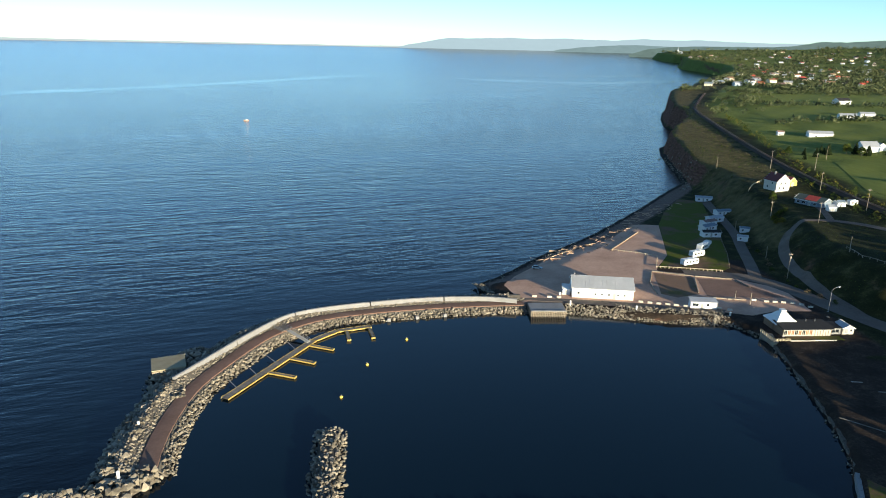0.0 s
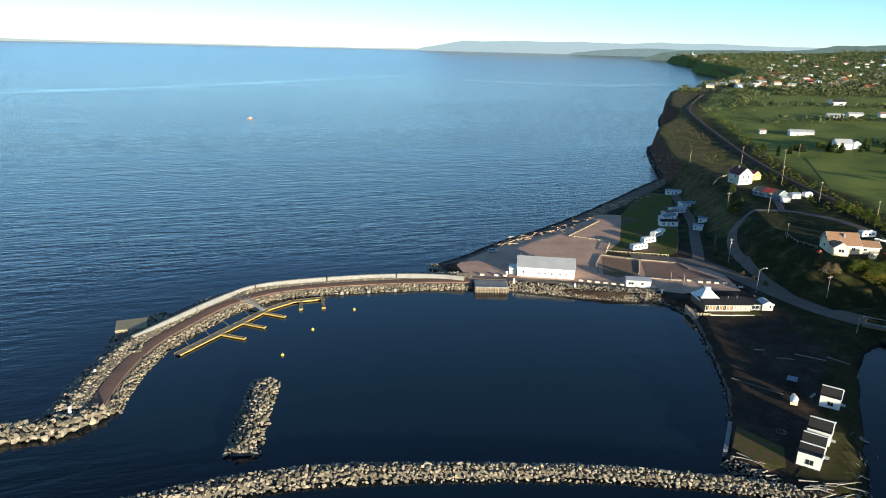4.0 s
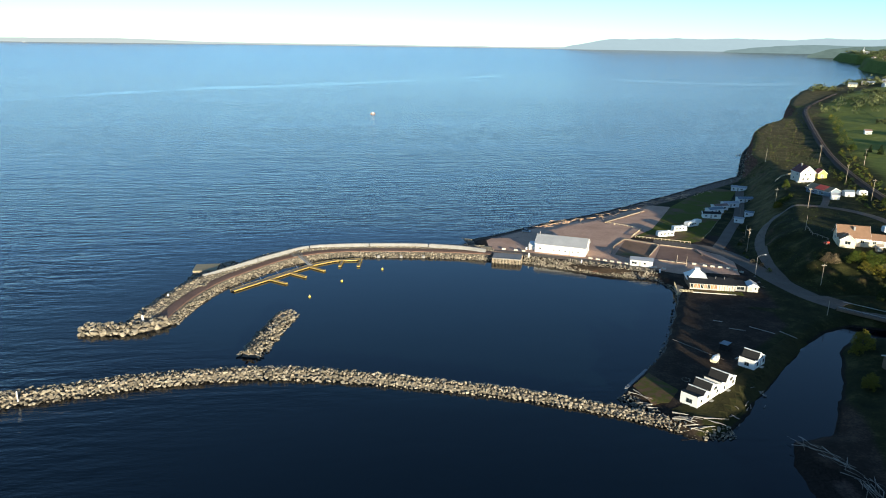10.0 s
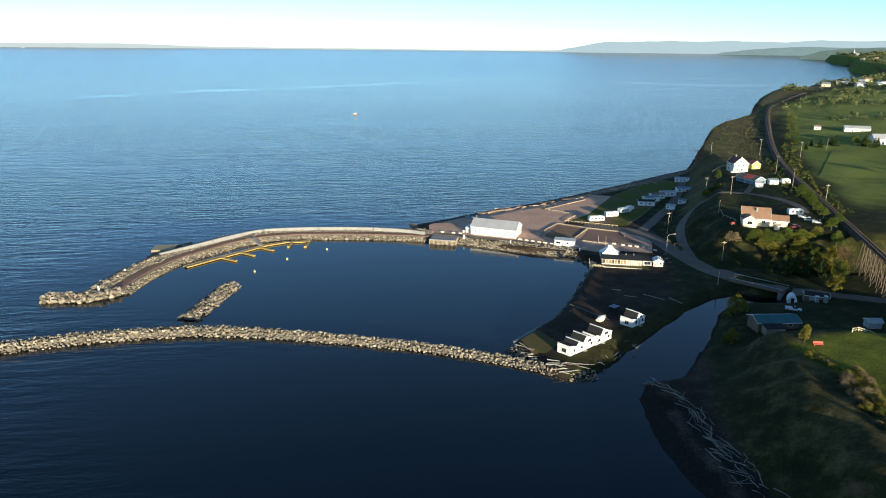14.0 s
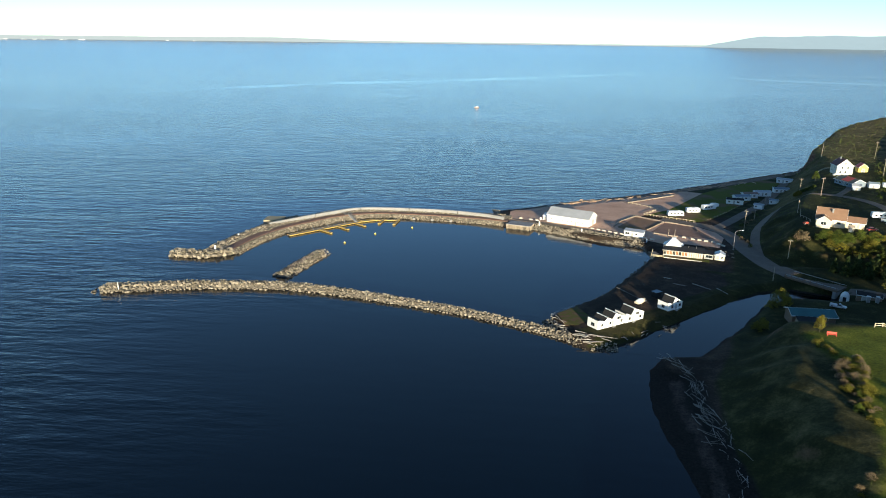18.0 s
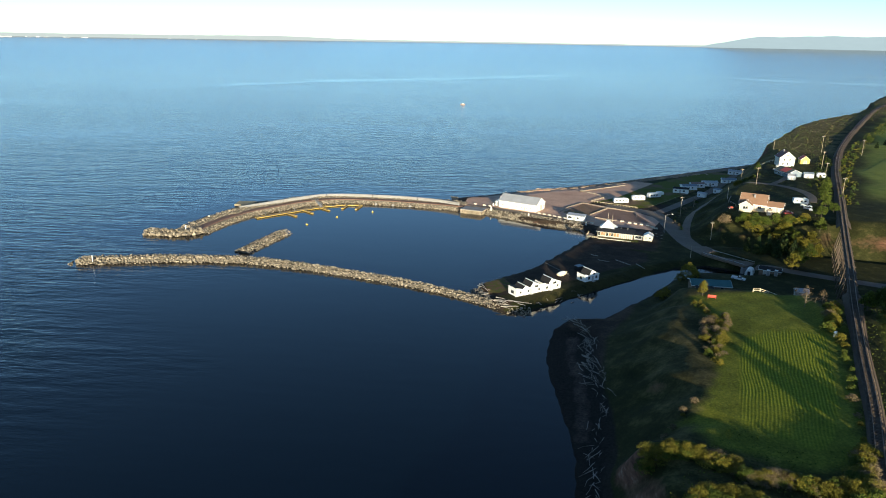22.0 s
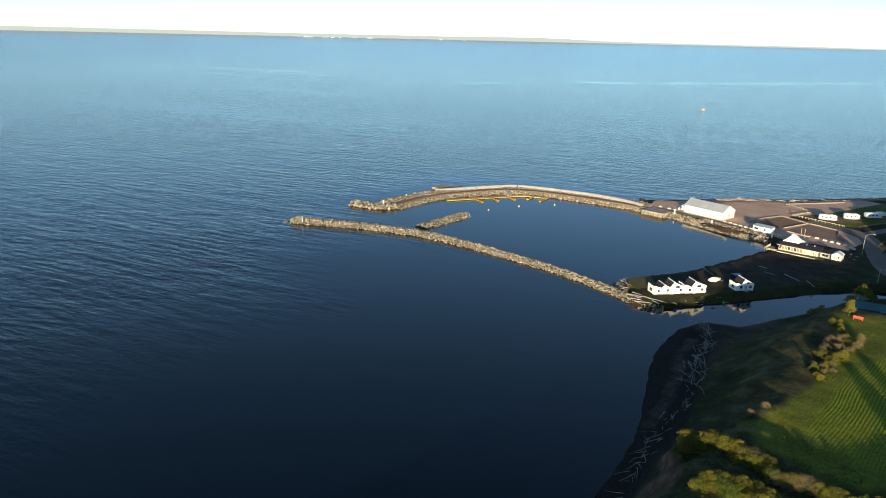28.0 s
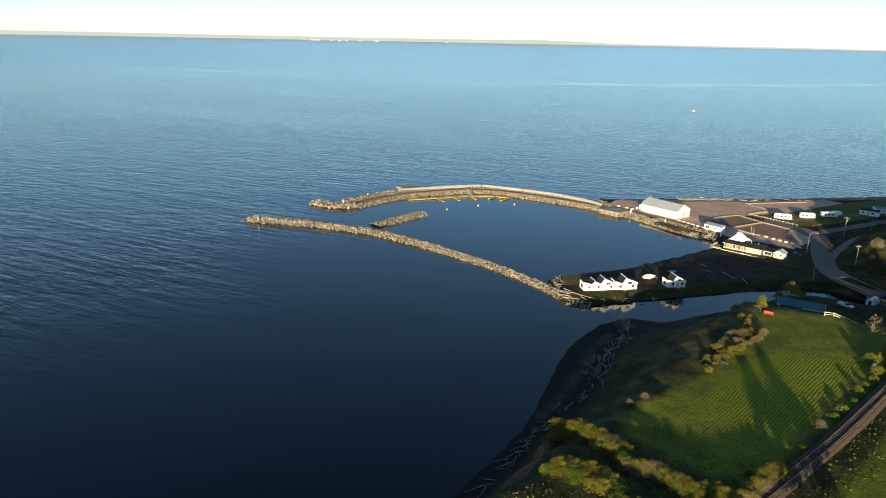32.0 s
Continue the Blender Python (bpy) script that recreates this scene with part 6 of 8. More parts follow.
trailer(pose(-75.4, 418.6, 2.3, 0, 0, 24), 8.6, "white travel trailer parked on the lawn")
trailer(pose(-66.6, 430.9, 2.3, 0, 0, 26), 7.6, "white travel trailer with a grey stripe")
trailer(pose(-58.6, 441.2, 2.3, 0, 0, 42), 8.4, "tall white trailer with a raised nose", True)
MAT_BLUE_ROOF = surface("blue_grey_roof", (0.13, 0.17, 0.21), (0.24, 0.29, 0.34), 3.0, 0.3, 0.6, 0, 0.1, 0.02)
MAT_ROSE_ROOF = surface("rose_brown_roof", (0.18, 0.11, 0.09), (0.30, 0.20, 0.17), 3.0, 0.3, 0.7, 0, 0.1, 0.02)
WIN = [("f", 1.6, 0.9, 1.0, 0.9, False), ("f", 4.2, 0.1, 0.9, 2.0, True), ("f", 6.4, 0.9, 1.2, 0.9, False), ("r", 1.9, 0.9, 1.0, 0.9, False)]
for x, y, rz, L, roof, note in ((-46.2, 465.4, 2, 9.2, MAT_SHINGLE_DARK, "dark"), (-41.0, 475.6, 30, 9.6, MAT_BLUE_ROOF, "blue-grey"), (-36.4, 486.0, 24, 8.6, MAT_ROSE_ROOF, "rose-brown"),
                                (-29.6, 494.8, 22, 9.4, MAT_TIN, "pale grey"), (-18.6, 511.0, 12, 9.0, MAT_BLUE_ROOF, "blue-grey"), (-15.4, 548.6, -14, 9.2, MAT_TIN, "pale grey")):
    house("mobile_home", pose(x, y, 2.35, 0, 0, rz), L, 4.2, 2.4, 3.2, MAT_WALLWHITE, roof, f"white camp home with a {note} roof", WIN, None, "x", 0.3, "mobile home", "camp homes on the lawn", 0.6)
house("camp_shed", pose(-31.6, 459.0, 2.3, 0, 0, -20), 4.6, 3.2, 2.2, 2.9, MAT_WALLWHITE, MAT_TIN, "small white shed beside the lane", [("f", 1.2, 0.9, 0.8, 0.8, False)], None, "x", 0.2, "shed")
house("camp_shed", pose(-23.0, 474.6, 2.5, 0, 0, -20), 4.4, 3.0, 2.2, 2.9, MAT_WALLWHITE, MAT_BLUE_ROOF, "small white shed with a blue roof", [("f", 1.2, 0.9, 0.8, 0.8, False)], None, "x", 0.2, "shed")
car(pose(-138.6, 417.4, ground_at(-138.6, 417.4) + 0.06, 0, 0, -14), paint("silver_paint", (0.42, 0.45, 0.46)), "silver hatchback parked on the beach")


def build_brown_house():
    z = 15.1
    m = pose(-9.6, 377.4, z, 0, 0, -9)
    house("farmhouse", m, 11.4, 9.6, 3.1, 7.0, MAT_CREAM, MAT_SHINGLE_BROWN, "cream farmhouse with a brown shingle roof",
          [("f", 9.0, 1.0, 1.3, 1.2, False), ("f", 6.6, 0.2, 1.0, 2.0, True), ("l", 4.6, 1.0, 1.4, 1.2, False), ("l", 4.6, 4.0, 1.0, 1.0, False), ("r", 7.4, 1.0, 1.2, 1.1, False)], (6.0, 3.0, 4.6, 6.9), "x", 0.5)
    house("farmhouse_porch", m @ pose(0.4, -3.4, 0), 5.6, 3.3, 2.7, 4.6, MAT_CREAM, MAT_SHINGLE_BROWN, "front gable of the cream farmhouse", [("f", 2.8, 0.8, 2.0, 1.3, False)], None, "y", 0.4, "porch")
    house("farmhouse_wing", m @ pose(11.5, 0.4, 0), 7.4, 6.2, 2.6, 4.4, MAT_CREAM, MAT_SHINGLE_BROWN, "low wing with a brown shingle roof",
          [("f", 2.0, 0.9, 1.2, 1.0, False), ("f", 5.0, 0.2, 1.0, 2.0, True), ("r", 3.0, 0.2, 2.4, 2.1, True)], None, "x", 0.45, "house")
    t = thing("garden_tractor", pose(-13.4, 377.4, ground_at(-13.4, 377.4) + 0.02, 0, 0, 30), "red garden tractor beside the farmhouse", "tractor")
    part("body", boxes((-1.2, -0.45, 0.45, 1.2, 0.45, 0.95), (-0.2, -0.4, 0.95, 0.9, 0.4, 1.2), bevel=0.06), MAT_RED, t)
    part("seat", boxes((-0.9, -0.3, 0.95, -0.4, 0.3, 1.35), bevel=0.05), MAT_RUBBER, t)
    for s in (-1, 1):
        wheel(t, -0.8, s * 0.6, 0.5, 0.3)
        wheel(t, 0.85, s * 0.55, 0.32, 0.22)
    house("privy", pose(2.2, 369.4, ground_at(2.2, 369.4), 0, 0, -9), 2.2, 2.0, 2.1, 2.8, MAT_TIMBER, MAT_TIMBER, "small weathered wooden hut in the hedge", [("f", 1.1, 0.1, 0.8, 1.8, True)], None, "x", 0.2, "shed")
    car(pose(11.8, 373.4, ground_at(11.8, 373.4) + 0.1, 0, 0, 30), paint("red_paint", (0.40, 0.05, 0.04)), "dark red car on the farm drive")
    trailer(pose(15.0, 397.4, ground_at(18, 397) + 0.1, 0, 0, 10), 7.0, "white caravan in the farmyard", False, "farmyard caravans")
    car(pose(20.6, 391.2, ground_at(20.6, 391) + 0.1, 0, 0, -8), paint("white_car_paint", (0.7, 0.7, 0.68)), "white pickup truck in the farmyard", True)
    car(pose(21.2, 386.0, ground_at(21, 386) + 0.1, 0, 0, -14), paint("grey_car_paint", (0.35, 0.38, 0.42)), "grey car in the farmyard")
    car(pose(23.6, 381.2, ground_at(23.6, 381) + 0.1, 0, 0, -20), paint("pale_car_paint", (0.55, 0.56, 0.55)), "pale pickup truck in the farmyard", True)


build_brown_house()


MAT_MOSS_ROOF = surface("grey_green_roof", (0.060, 0.075, 0.062), (0.13, 0.15, 0.125), 3.0, 0.3, 0.75, 0, 0.2, 0.02)


MAT_WARMWHITE = surface("warm_white_siding", (0.60, 0.54, 0.44), (0.74, 0.68, 0.58), 5.0, 0.25, 0.6, 0, 0.25, 0.02, 0, (0.05, 0.05, 6.0))


def build_white_farm():
    z = ground_at(19, 518) - 0.1
    m = pose(14.2, 513.4, z, 0, 0, 14)
    house("white_house", m, 9.2, 9.8, 5.4, 9.2, MAT_WARMWHITE, MAT_RED_SHADED, "tall white house on the cliff, its red roof coloured as shaded",
          [("f", 2.2, 0.9, 0.9, 1.3, False), ("f", 5.0, 0.9, 0.9, 1.3, False), ("f", 7.4, 0.2, 0.9, 2.0, True), ("f", 3.0, 3.6, 0.9, 1.2, False), ("f", 6.2, 3.6, 0.9, 1.2, False), ("f", 4.6, 6.2, 0.8, 0.9, False),
           ("l", 3.0, 0.9, 0.9, 1.3, False), ("l", 6.5, 3.6, 0.9, 1.2, False)], (3.6, 6.0, 7.4, 10.0), "y", 0.4)
    part_t = thing("veranda", m @ pose(-2.0, -1.8, 0), "white wooden veranda of the tall house", "veranda")
    part("deck", boxes((0, 0, -0.8, 9.0, 1.7, 0.2)), MAT_WHITE, part_t)
    part("railing", boxes((0, 0, 0.95, 9.0, 0.1, 1.05), (0, 0, 0.5, 9.0, 0.08, 0.58), (0, 0, 0.2, 0.1, 1.7, 1.05)), MAT_WHITE, part_t)
    house("yellow_shed", pose(27.4, 524.0, ground_at(29, 527) - 0.1, 0, 0, 12), 5.4, 5.4, 3.0, 5.2, MAT_YELLOW, MAT_RED, "bright yellow outbuilding with a red-edged roof", [("f", 2.7, 0.2, 1.6, 2.0, True)], None, "y", 0.3, "shed")
    b = pose(10.2, 486.5, ground_at(15, 478) - 0.2, 0, 0, -62)
    house("bungalow", b, 15.0, 8.4, 2.8, 4.8, MAT_BLUE_ROOF, MAT_MOSS_ROOF, "low blue bungalow with a grey-green roof", [("f", 2.0, 0.9, 1.4, 1.1, False), ("f", 5.0, 0.9, 1.6, 1.1, False), ("f", 8.0, 0.2, 1.0, 2.0, True), ("f", 11.0, 0.9, 1.4, 1.0, False)], None, "x", 0.5)
    red = thing("roof_sheet", b @ pose(5.0, 0.0, 0), "red metal sheet over part of the roof", "roof sheet")
    bm = bmesh.new()
    k = (4.8 - 2.8) / 4.2
    vs = [bm.verts.new((x, y, 2.8 + k * y + dz)) for dz in (0.175, 0.215) for x, y in ((0, 0.2), (6.4, 0.2), (6.4, 4.1), (0, 4.1))]
    for f in ((4, 5, 6, 7), (3, 2, 1, 0), (0, 1, 5, 4), (1, 2, 6, 5), (2, 3, 7, 6), (3, 0, 4, 7)):
        bm.faces.new([vs[i] for i in f])
    part("sheet", bm, MAT_RED, red)
    house("white_shed", pose(16.6, 466.6, ground_at(18, 468) - 0.1, 0, 0, -10), 4.0, 3.6, 2.3, 3.3, MAT_WALLWHITE, MAT_TIN, "small white garden shed on the grass", [("f", 2.0, 0.1, 1.0, 1.8, True)], None, "x", 0.2, "shed")
    house("white_shed", pose(26.0, 474.4, ground_at(28, 476) - 0.1, 0, 0, 8), 5.0, 3.8, 2.3, 3.2, MAT_WALLWHITE, MAT_BLUE_ROOF, "white garden shed with a blue-grey roof", [("f", 2.0, 0.1, 1.0, 1.8, True)], None, "x", 0.2, "shed")
    trailer(pose(32.4, 475.8, ground_at(34, 476) + 0.1, 0, 0, 8), 4.8, "small white caravan beside a shed", False, "farmyard caravans")


build_white_farm()


def build_valley():
    # teal-roofed bait house by the creek
    m = pose(-24.4, 277.0, 4.2, 0, 0, 14)
    # dark brown boards carry the shadow on these walls in their colour
    house("workshop", m, 13.6, 7.0, 2.2, 3.4, MAT_BROWN_BOARD, MAT_TEAL, "weathered workshop with a teal metal roof", [("f", 3.0, 0.9, 1.2, 1.0, False), ("f", 6.4, 0.1, 2.2, 2.1, True), ("f", 10.5, 0.9, 1.2, 1.0, False)], None, "x", 0.5, "building")
    flat_shed("workshop_porch", m @ pose(1.0, -3.4, -0.4), 6.0, 3.2, 1.9, 2.5, MAT_TIMBER, MAT_SHINGLE_DARK, "dark lean-to porch of the workshop", [])
    t = thing("tent", pose(-4.4, 311.6, ground_at(-4, 312), 0, 0, -10), "white shelter tent with a dark doorway", "tent")
    bm = bmesh.new()
    n = 9
    rings = []
    for y in (0, 4.4):
        rings.append([bm.verts.new((1.6 * math.cos(math.pi * k / (n - 1)), y, 2.9 * math.sin(math.pi * k / (n - 1)) ** 0.8)) for k in range(n)])
    for k in range(n - 1):
        bm.faces.new((rings[0][k], rings[0][k + 1], rings[1][k + 1], rings[1][k]))
    bm.faces.new(rings[0])
    bm.faces.new(rings[1][::-1])
    bmesh.ops.recalc_face_normals(bm, faces=bm.faces[:])
    part("canopy", bm, MAT_WHITE, t)
    part("doorway", boxes((-0.55, -0.04, 0, 0.55, -0.01, 2.0)), MAT_RUBBER, t)
    for k, x in enumerate((1.6, 4.4)):
        s = thing("toilet_booth", pose(x, 307.2, ground_at(x, 307), 0, 0, -8), "grey portable toilet booth", "toilet", "portable toilets")
        part("cabin", boxes((0, 0, 0, 1.2, 1.2, 2.2), bevel=0.05), MAT_GREY, s)
        part("roof", boxes((-0.05, -0.05, 2.2, 1.25, 1.25, 2.34), bevel=0.05), MAT_WHITE, s)
        part("door", boxes((0.15, -0.03, 0.15, 1.05, 0.0, 2.0)), MAT_CONCRETE, s)
    house("storage_hut", pose(-1.0, 310.5, ground_at(0, 311), 0, 0, -8), 8.0, 4.0, 2.3, 3.2, MAT_BROWN_BOARD, MAT_SHINGLE_DARK, "long dark storage hut in the valley", [("f", 2.5, 0.1, 1.6, 1.9, True)], None, "x", 0.2, "shed")
    house("white_hut", pose(10.6, 284.2, ground_at(12, 285), 0, 0, 10), 4.2, 3.2, 2.2, 3.0, MAT_GREY, MAT_TIN, "pale hut behind the lawn", [("f", 1.4, 0.1, 1.0, 1.8, True)], None, "x", 0.25, "shed")
    car(pose(-8.6, 296.4, ground_at(-8.6, 296.4) + 0.1, 0, 0, -14), paint("white_truck_paint", (0.6, 0.62, 0.64)), "white pickup truck in the yard", True)
    # red bench box on the bluff
    b = thing("bench", pose(-18.8, 245.0, ground_at(-17.6, 245.4), 0, 0, 6), "red painted bench on the bluff", "bench")
    part("seat", boxes((0, 0, 0.42, 2.6, 0.55, 0.52), bevel=0.02), MAT_RED, b)
    part("backrest", boxes((0, 0.5, 0.55, 2.6, 0.6, 1.15), bevel=0.02), MAT_RED, b)
    for x in (0.1, 2.4):
        part("leg", boxes((x, 0.02, -0.2, x + 0.12, 0.55, 0.42)), MAT_RED, b)
    post(15.2, 225.0, ground_at(15.2, 225) - 0.2, 1.4, 0.5, MAT_WHITE, "well_cap", "round white well cap in the grass", "well")
    # road bridge over the creek
    br = thing("bridge", pose(-21.2, 333.2, 3.35, 0, 0, -33), "short road bridge with guard rails over the creek", "bridge")
    part("deck", boxes((0, -3.6, -0.6, 20.5, 3.6, 0.0), bevel=0.04), MAT_ROAD, br)
    for s in (-1, 1):
        part("kerb_beam", boxes((0, s * 3.6 - 0.18, -0.65, 20.5, s * 3.6 + 0.18, 0.12), bevel=0.04), MAT_BROWN_BOARD, br)
        for k in range(9):
            part("rail_post", boxes((k * 2.5 + 0.1, s * 3.55 - 0.1, 0.1, k * 2.5 + 0.3, s * 3.55 + 0.1, 1.0)), MAT_BROWN_BOARD, br)
        part("guard_rail", boxes((0, s * 3.42 - 0.05, 0.72, 20.5, s * 3.42 + 0.05, 0.9), bevel=0.02), MAT_GREY, br)
    for x in (0.2, 19.0):
        part("abutment", boxes((x, -3.8, -4.0, x + 1.2, 3.8, -0.6)), MAT_CONCRETE, br)


build_valley()


def build_yard():
    """Things on the dirt yard beside the harbour."""
    b = thing("boat_trailer", pose(-73.2, 278.6, 2.05, 0, 0, 62), "small pale boat under a tarpaulin on a trailer", "boat")
    part("hull", loft([[(-2.4, -0.8, 0.7), (-2.4, 0.8, 0.7), (-2.4, 0.9, 1.4), (-2.4, -0.9, 1.4)], [(0, -0.9, 0.55), (0, 0.9, 0.55), (0, 1.05, 1.45), (0, -1.05, 1.45)], [(1.8, -0.5, 0.7), (1.8, 0.5, 0.7), (1.8, 0.75, 1.55), (1.8, -0.75, 1.55)], [(2.9, -0.04, 1.1), (2.9, 0.04, 1.1), (2.9, 0.08, 1.65), (2.9, -0.08, 1.65)]]), MAT_CREAM, b)
    bm = bmesh.new()
    bmesh.ops.create_icosphere(bm, subdivisions=3, radius=1.0, matrix=Matrix.LocRotScale((-0.3, 0, 1.45), None, (2.1, 0.98, 0.75)))
    for v in bm.verts:
        v.co += Vector(noise.noise_vector(v.co * 1.7)) * 0.16
    part("tarpaulin", bm, MAT_WHITE, b, "crumpled white tarpaulin")
    part("drawbar", boxes((2.0, -0.06, 0.4, 4.0, 0.06, 0.52)), MAT_STEEL, b)
    for s in (-1, 1):
        wheel(b, -0.6, s * 0.95, 0.32)
    s = thing("canopy_shelter", pose(-68.6, 288.6, 2.05, 0, 0, 56), "small dark shelter with a pale blue roof", "shelter")
    part("roof", boxes((-1.6, -1.3, 2.1, 1.6, 1.3, 2.22), bevel=0.03), MAT_BLUE_ROOF, s)
    part("wall", boxes((-1.4, -1.1, 0, 1.4, 1.1, 2.1)), MAT_RUBBER, s)
    f = thing("fire_pit", pose(-83.5, 264.5, 2.02), "ring of pale stones round a fire pit", "fire pit")
    for k in range(9):
        a = k * 0.7
        ob = new("stone", ROCKS[k % len(ROCKS)])
        ob.parent = f
        ob.matrix_basis = Matrix.LocRotScale((1.1 * math.cos(a), 1.1 * math.sin(a), 0.15), Euler((0, 0, k)), (0.75, 0.75, 0.6))
    log(-83.6, 292.6, -70.5, 280.4, 2.05, 0.16, MAT_DRIFT, "long_log", "long bleached log lying across the yard", "log", "logs in the yard")
    for x0, y0, x1, y1 in ((-64, 306, -59, 305), (-57, 309, -50, 304.5), (-68, 312, -65, 311.6), (-48, 307, -44, 302)):
        log(x0, y0, x1, y1, 2.08, 0.17, MAT_DRIFT, "long_log", "bleached log lying in the yard", "log", "logs in the yard")


build_yard()
# ---------------------------------------------------------------- plants
def leaf_material(name, dark, mid, light):
    m, nt, p = blank(name, 0.8, 0.0, 0.15)
    info = nt.nodes.new("ShaderNodeObjectInfo").outputs["Random"]
    isl = nt.nodes.new("ShaderNodeNewGeometry").outputs["Random Per Island"]
    fac = maths(nt, "ADD", maths(nt, "MULTIPLY", isl, 0.65), maths(nt, "MULTIPLY", info, 0.35))
    nt.links.new(ramp_node(nt, fac, [(0.1, dark), (0.5, mid), (0.95, light)]), p.inputs["Base Color"])
    return m


LEAF_GREEN = leaf_material("green_leaves", (0.022, 0.036, 0.006), (0.062, 0.088, 0.013), (0.13, 0.15, 0.024))
LEAF_GOLD = leaf_material("yellow_green_leaves", (0.060, 0.058, 0.009), (0.13, 0.118, 0.016), (0.215, 0.185, 0.026))
LEAF_RUST = leaf_material("rusty_twigs", (0.080, 0.060, 0.034), (0.165, 0.125, 0.070), (0.27, 0.205, 0.120))
# greyer greens for far woods, the haze of distance mixed into the leaf colour
LEAF_FAR = leaf_material("hazy_distant_leaves", (0.038, 0.050, 0.022), (0.075, 0.090, 0.038), (0.125, 0.135, 0.062))
LEAF_FAR_DARK = leaf_material("hazy_distant_conifers", (0.035, 0.048, 0.022), (0.065, 0.082, 0.036), (0.10, 0.115, 0.05))
LEAF_SPRUCE = leaf_material("spruce_needles", (0.010, 0.019, 0.007), (0.026, 0.042, 0.012), (0.055, 0.072, 0.02))


def quads_mesh(name, centres, normals_seed, sizes, mat, droop=0.0):
    """Many small two-triangle leaves with random tilt."""
    rng = np.random.RandomState(normals_seed)
    n = len(centres)
    a = rng.normal(size=(n, 3))
    a[:, 2] *= 0.6
    a /= np.linalg.norm(a, axis=1)[:, None]
    b = np.cross(a, rng.normal(size=(n, 3)))
    b /= np.linalg.norm(b, axis=1)[:, None]
    b[:, 2] -= droop
    s = np.asarray(sizes)[:, None]
    c = np.asarray(centres)
    v = np.stack([c - a * s, c + b * s * 0.62, c + a * s, c - b * s * 0.62], 1).reshape(-1, 3)
    me = bpy.data.meshes.new(name)
    me.from_pydata(v.tolist(), [], [(4 * i, 4 * i + 1, 4 * i + 2, 4 * i + 3) for i in range(n)])
    me.materials.append(mat)
    return me


def crown_points(rng, clumps, per, spread, height, base, clump_r):
    out = []
    for _ in range(clumps):
        a, r = rng.uniform(0, 6.28), spread * math.sqrt(rng.uniform(0.02, 1))
        t = rng.uniform(0, 1)
        z = base + (height - base) * t * (1 - 0.35 * (r / spread) ** 2)
        r *= 1.0 - 0.55 * t ** 2
        q = rng.normal(size=(per, 3))
        q /= np.linalg.norm(q, axis=1)[:, None]
        q *= (clump_r * rng.uniform(0.6, 1.2)) * rng.uniform(0.45, 1, size=(per, 1))
        q[:, 2] *= 0.7
        out.append(q + (r * math.cos(a), r * math.sin(a), z))
    return np.concatenate(out)


def trunk_mesh(rng, height, r, limbs, reach):
    bm = bmesh.new()
    rod(bm, (0, 0, -0.4), (0.05 * height * rng.uniform(-1, 1), 0, height * 0.8), r, r * 0.3, 7)
    for k in range(limbs):
        a, z = rng.uniform(0, 6.28), height * rng.uniform(0.2, 0.65)
        rod(bm, (0, 0, z), (reach * math.cos(a), reach * math.sin(a), z + height * rng.uniform(0.12, 0.3)), r * 0.42, r * 0.12, 5)
    me = bpy.data.meshes.new("trunk")
    bm.to_mesh(me)
    bm.free()
    me.materials.append(MAT_BARK)
    return me


def plant_kind(seed, mat, clumps, per, spread, height, base, clump_r, leaf, trunk_r, limbs):
    rng = np.random.RandomState(seed)
    pts = crown_points(rng, clumps, per, spread, height, base, clump_r)
    return quads_mesh("crown", pts, seed + 1, rng.uniform(0.7, 1.3, len(pts)) * leaf, mat), trunk_mesh(rng, height, trunk_r, limbs, spread * 0.6)


def spruce_kind(seed, height):
    rng = np.random.RandomState(seed)
    pts, sizes = [], []
    for k in range(15):
        t = k / 15
        z = height * (0.08 + 0.9 * t)
        rad = height * 0.24 * (1 - t) ** 0.85 + 0.12
        arms = int(7 + 7 * (1 - t))
        for j in range(arms):
            a = 6.28 * j / arms + rng.uniform(-0.3, 0.3)
            for f in (0.3, 0.6, 0.9, 1.05):
                rr = rad * f * rng.uniform(0.8, 1.12)
                pts.append((rr * math.cos(a), rr * math.sin(a), z - 0.28 * rr + rng.uniform(-0.15, 0.15)))
                sizes.append(0.16 + 0.28 * rad * 0.4 + 0.1)
    return quads_mesh("crown", np.array(pts), seed, sizes, LEAF_SPRUCE, 0.5), trunk_mesh(rng, height, 0.16, 0, 0.1)


# unit plants about 1 m tall are scaled where they stand
BUSH_GREEN = [plant_kind(100 + k, LEAF_GREEN, 40, 62, 0.62, 0.95, 0.1, 0.22, 0.033, 0.03, 5) for k in range(3)]
BUSH_GOLD = [plant_kind(200 + k, LEAF_GOLD, 40, 62, 0.62, 0.95, 0.1, 0.22, 0.033, 0.03, 5) for k in range(3)]
BUSH_RUST = [plant_kind(300 + k, LEAF_RUST, 40, 60, 0.60, 0.9, 0.12, 0.24, 0.024, 0.03, 10) for k in range(2)]
TREE_GREEN = [plant_kind(400 + k, LEAF_GREEN, 40, 60, 0.34, 1.0, 0.28, 0.13, 0.028, 0.022, 7) for k in range(3)]
TREE_GOLD = [plant_kind(500 + k, LEAF_GOLD, 38, 54, 0.32, 1.0, 0.28, 0.13, 0.028, 0.022, 7) for k in range(2)]
TREE_BARE = [plant_kind(600, LEAF_RUST, 20, 14, 0.34, 1.0, 0.35, 0.13, 0.022, 0.02, 14)]
SPRUCE = [spruce_kind(700 + k, 1.0 * 8) for k in range(3)]
PLANT_RNG = random.Random(77)


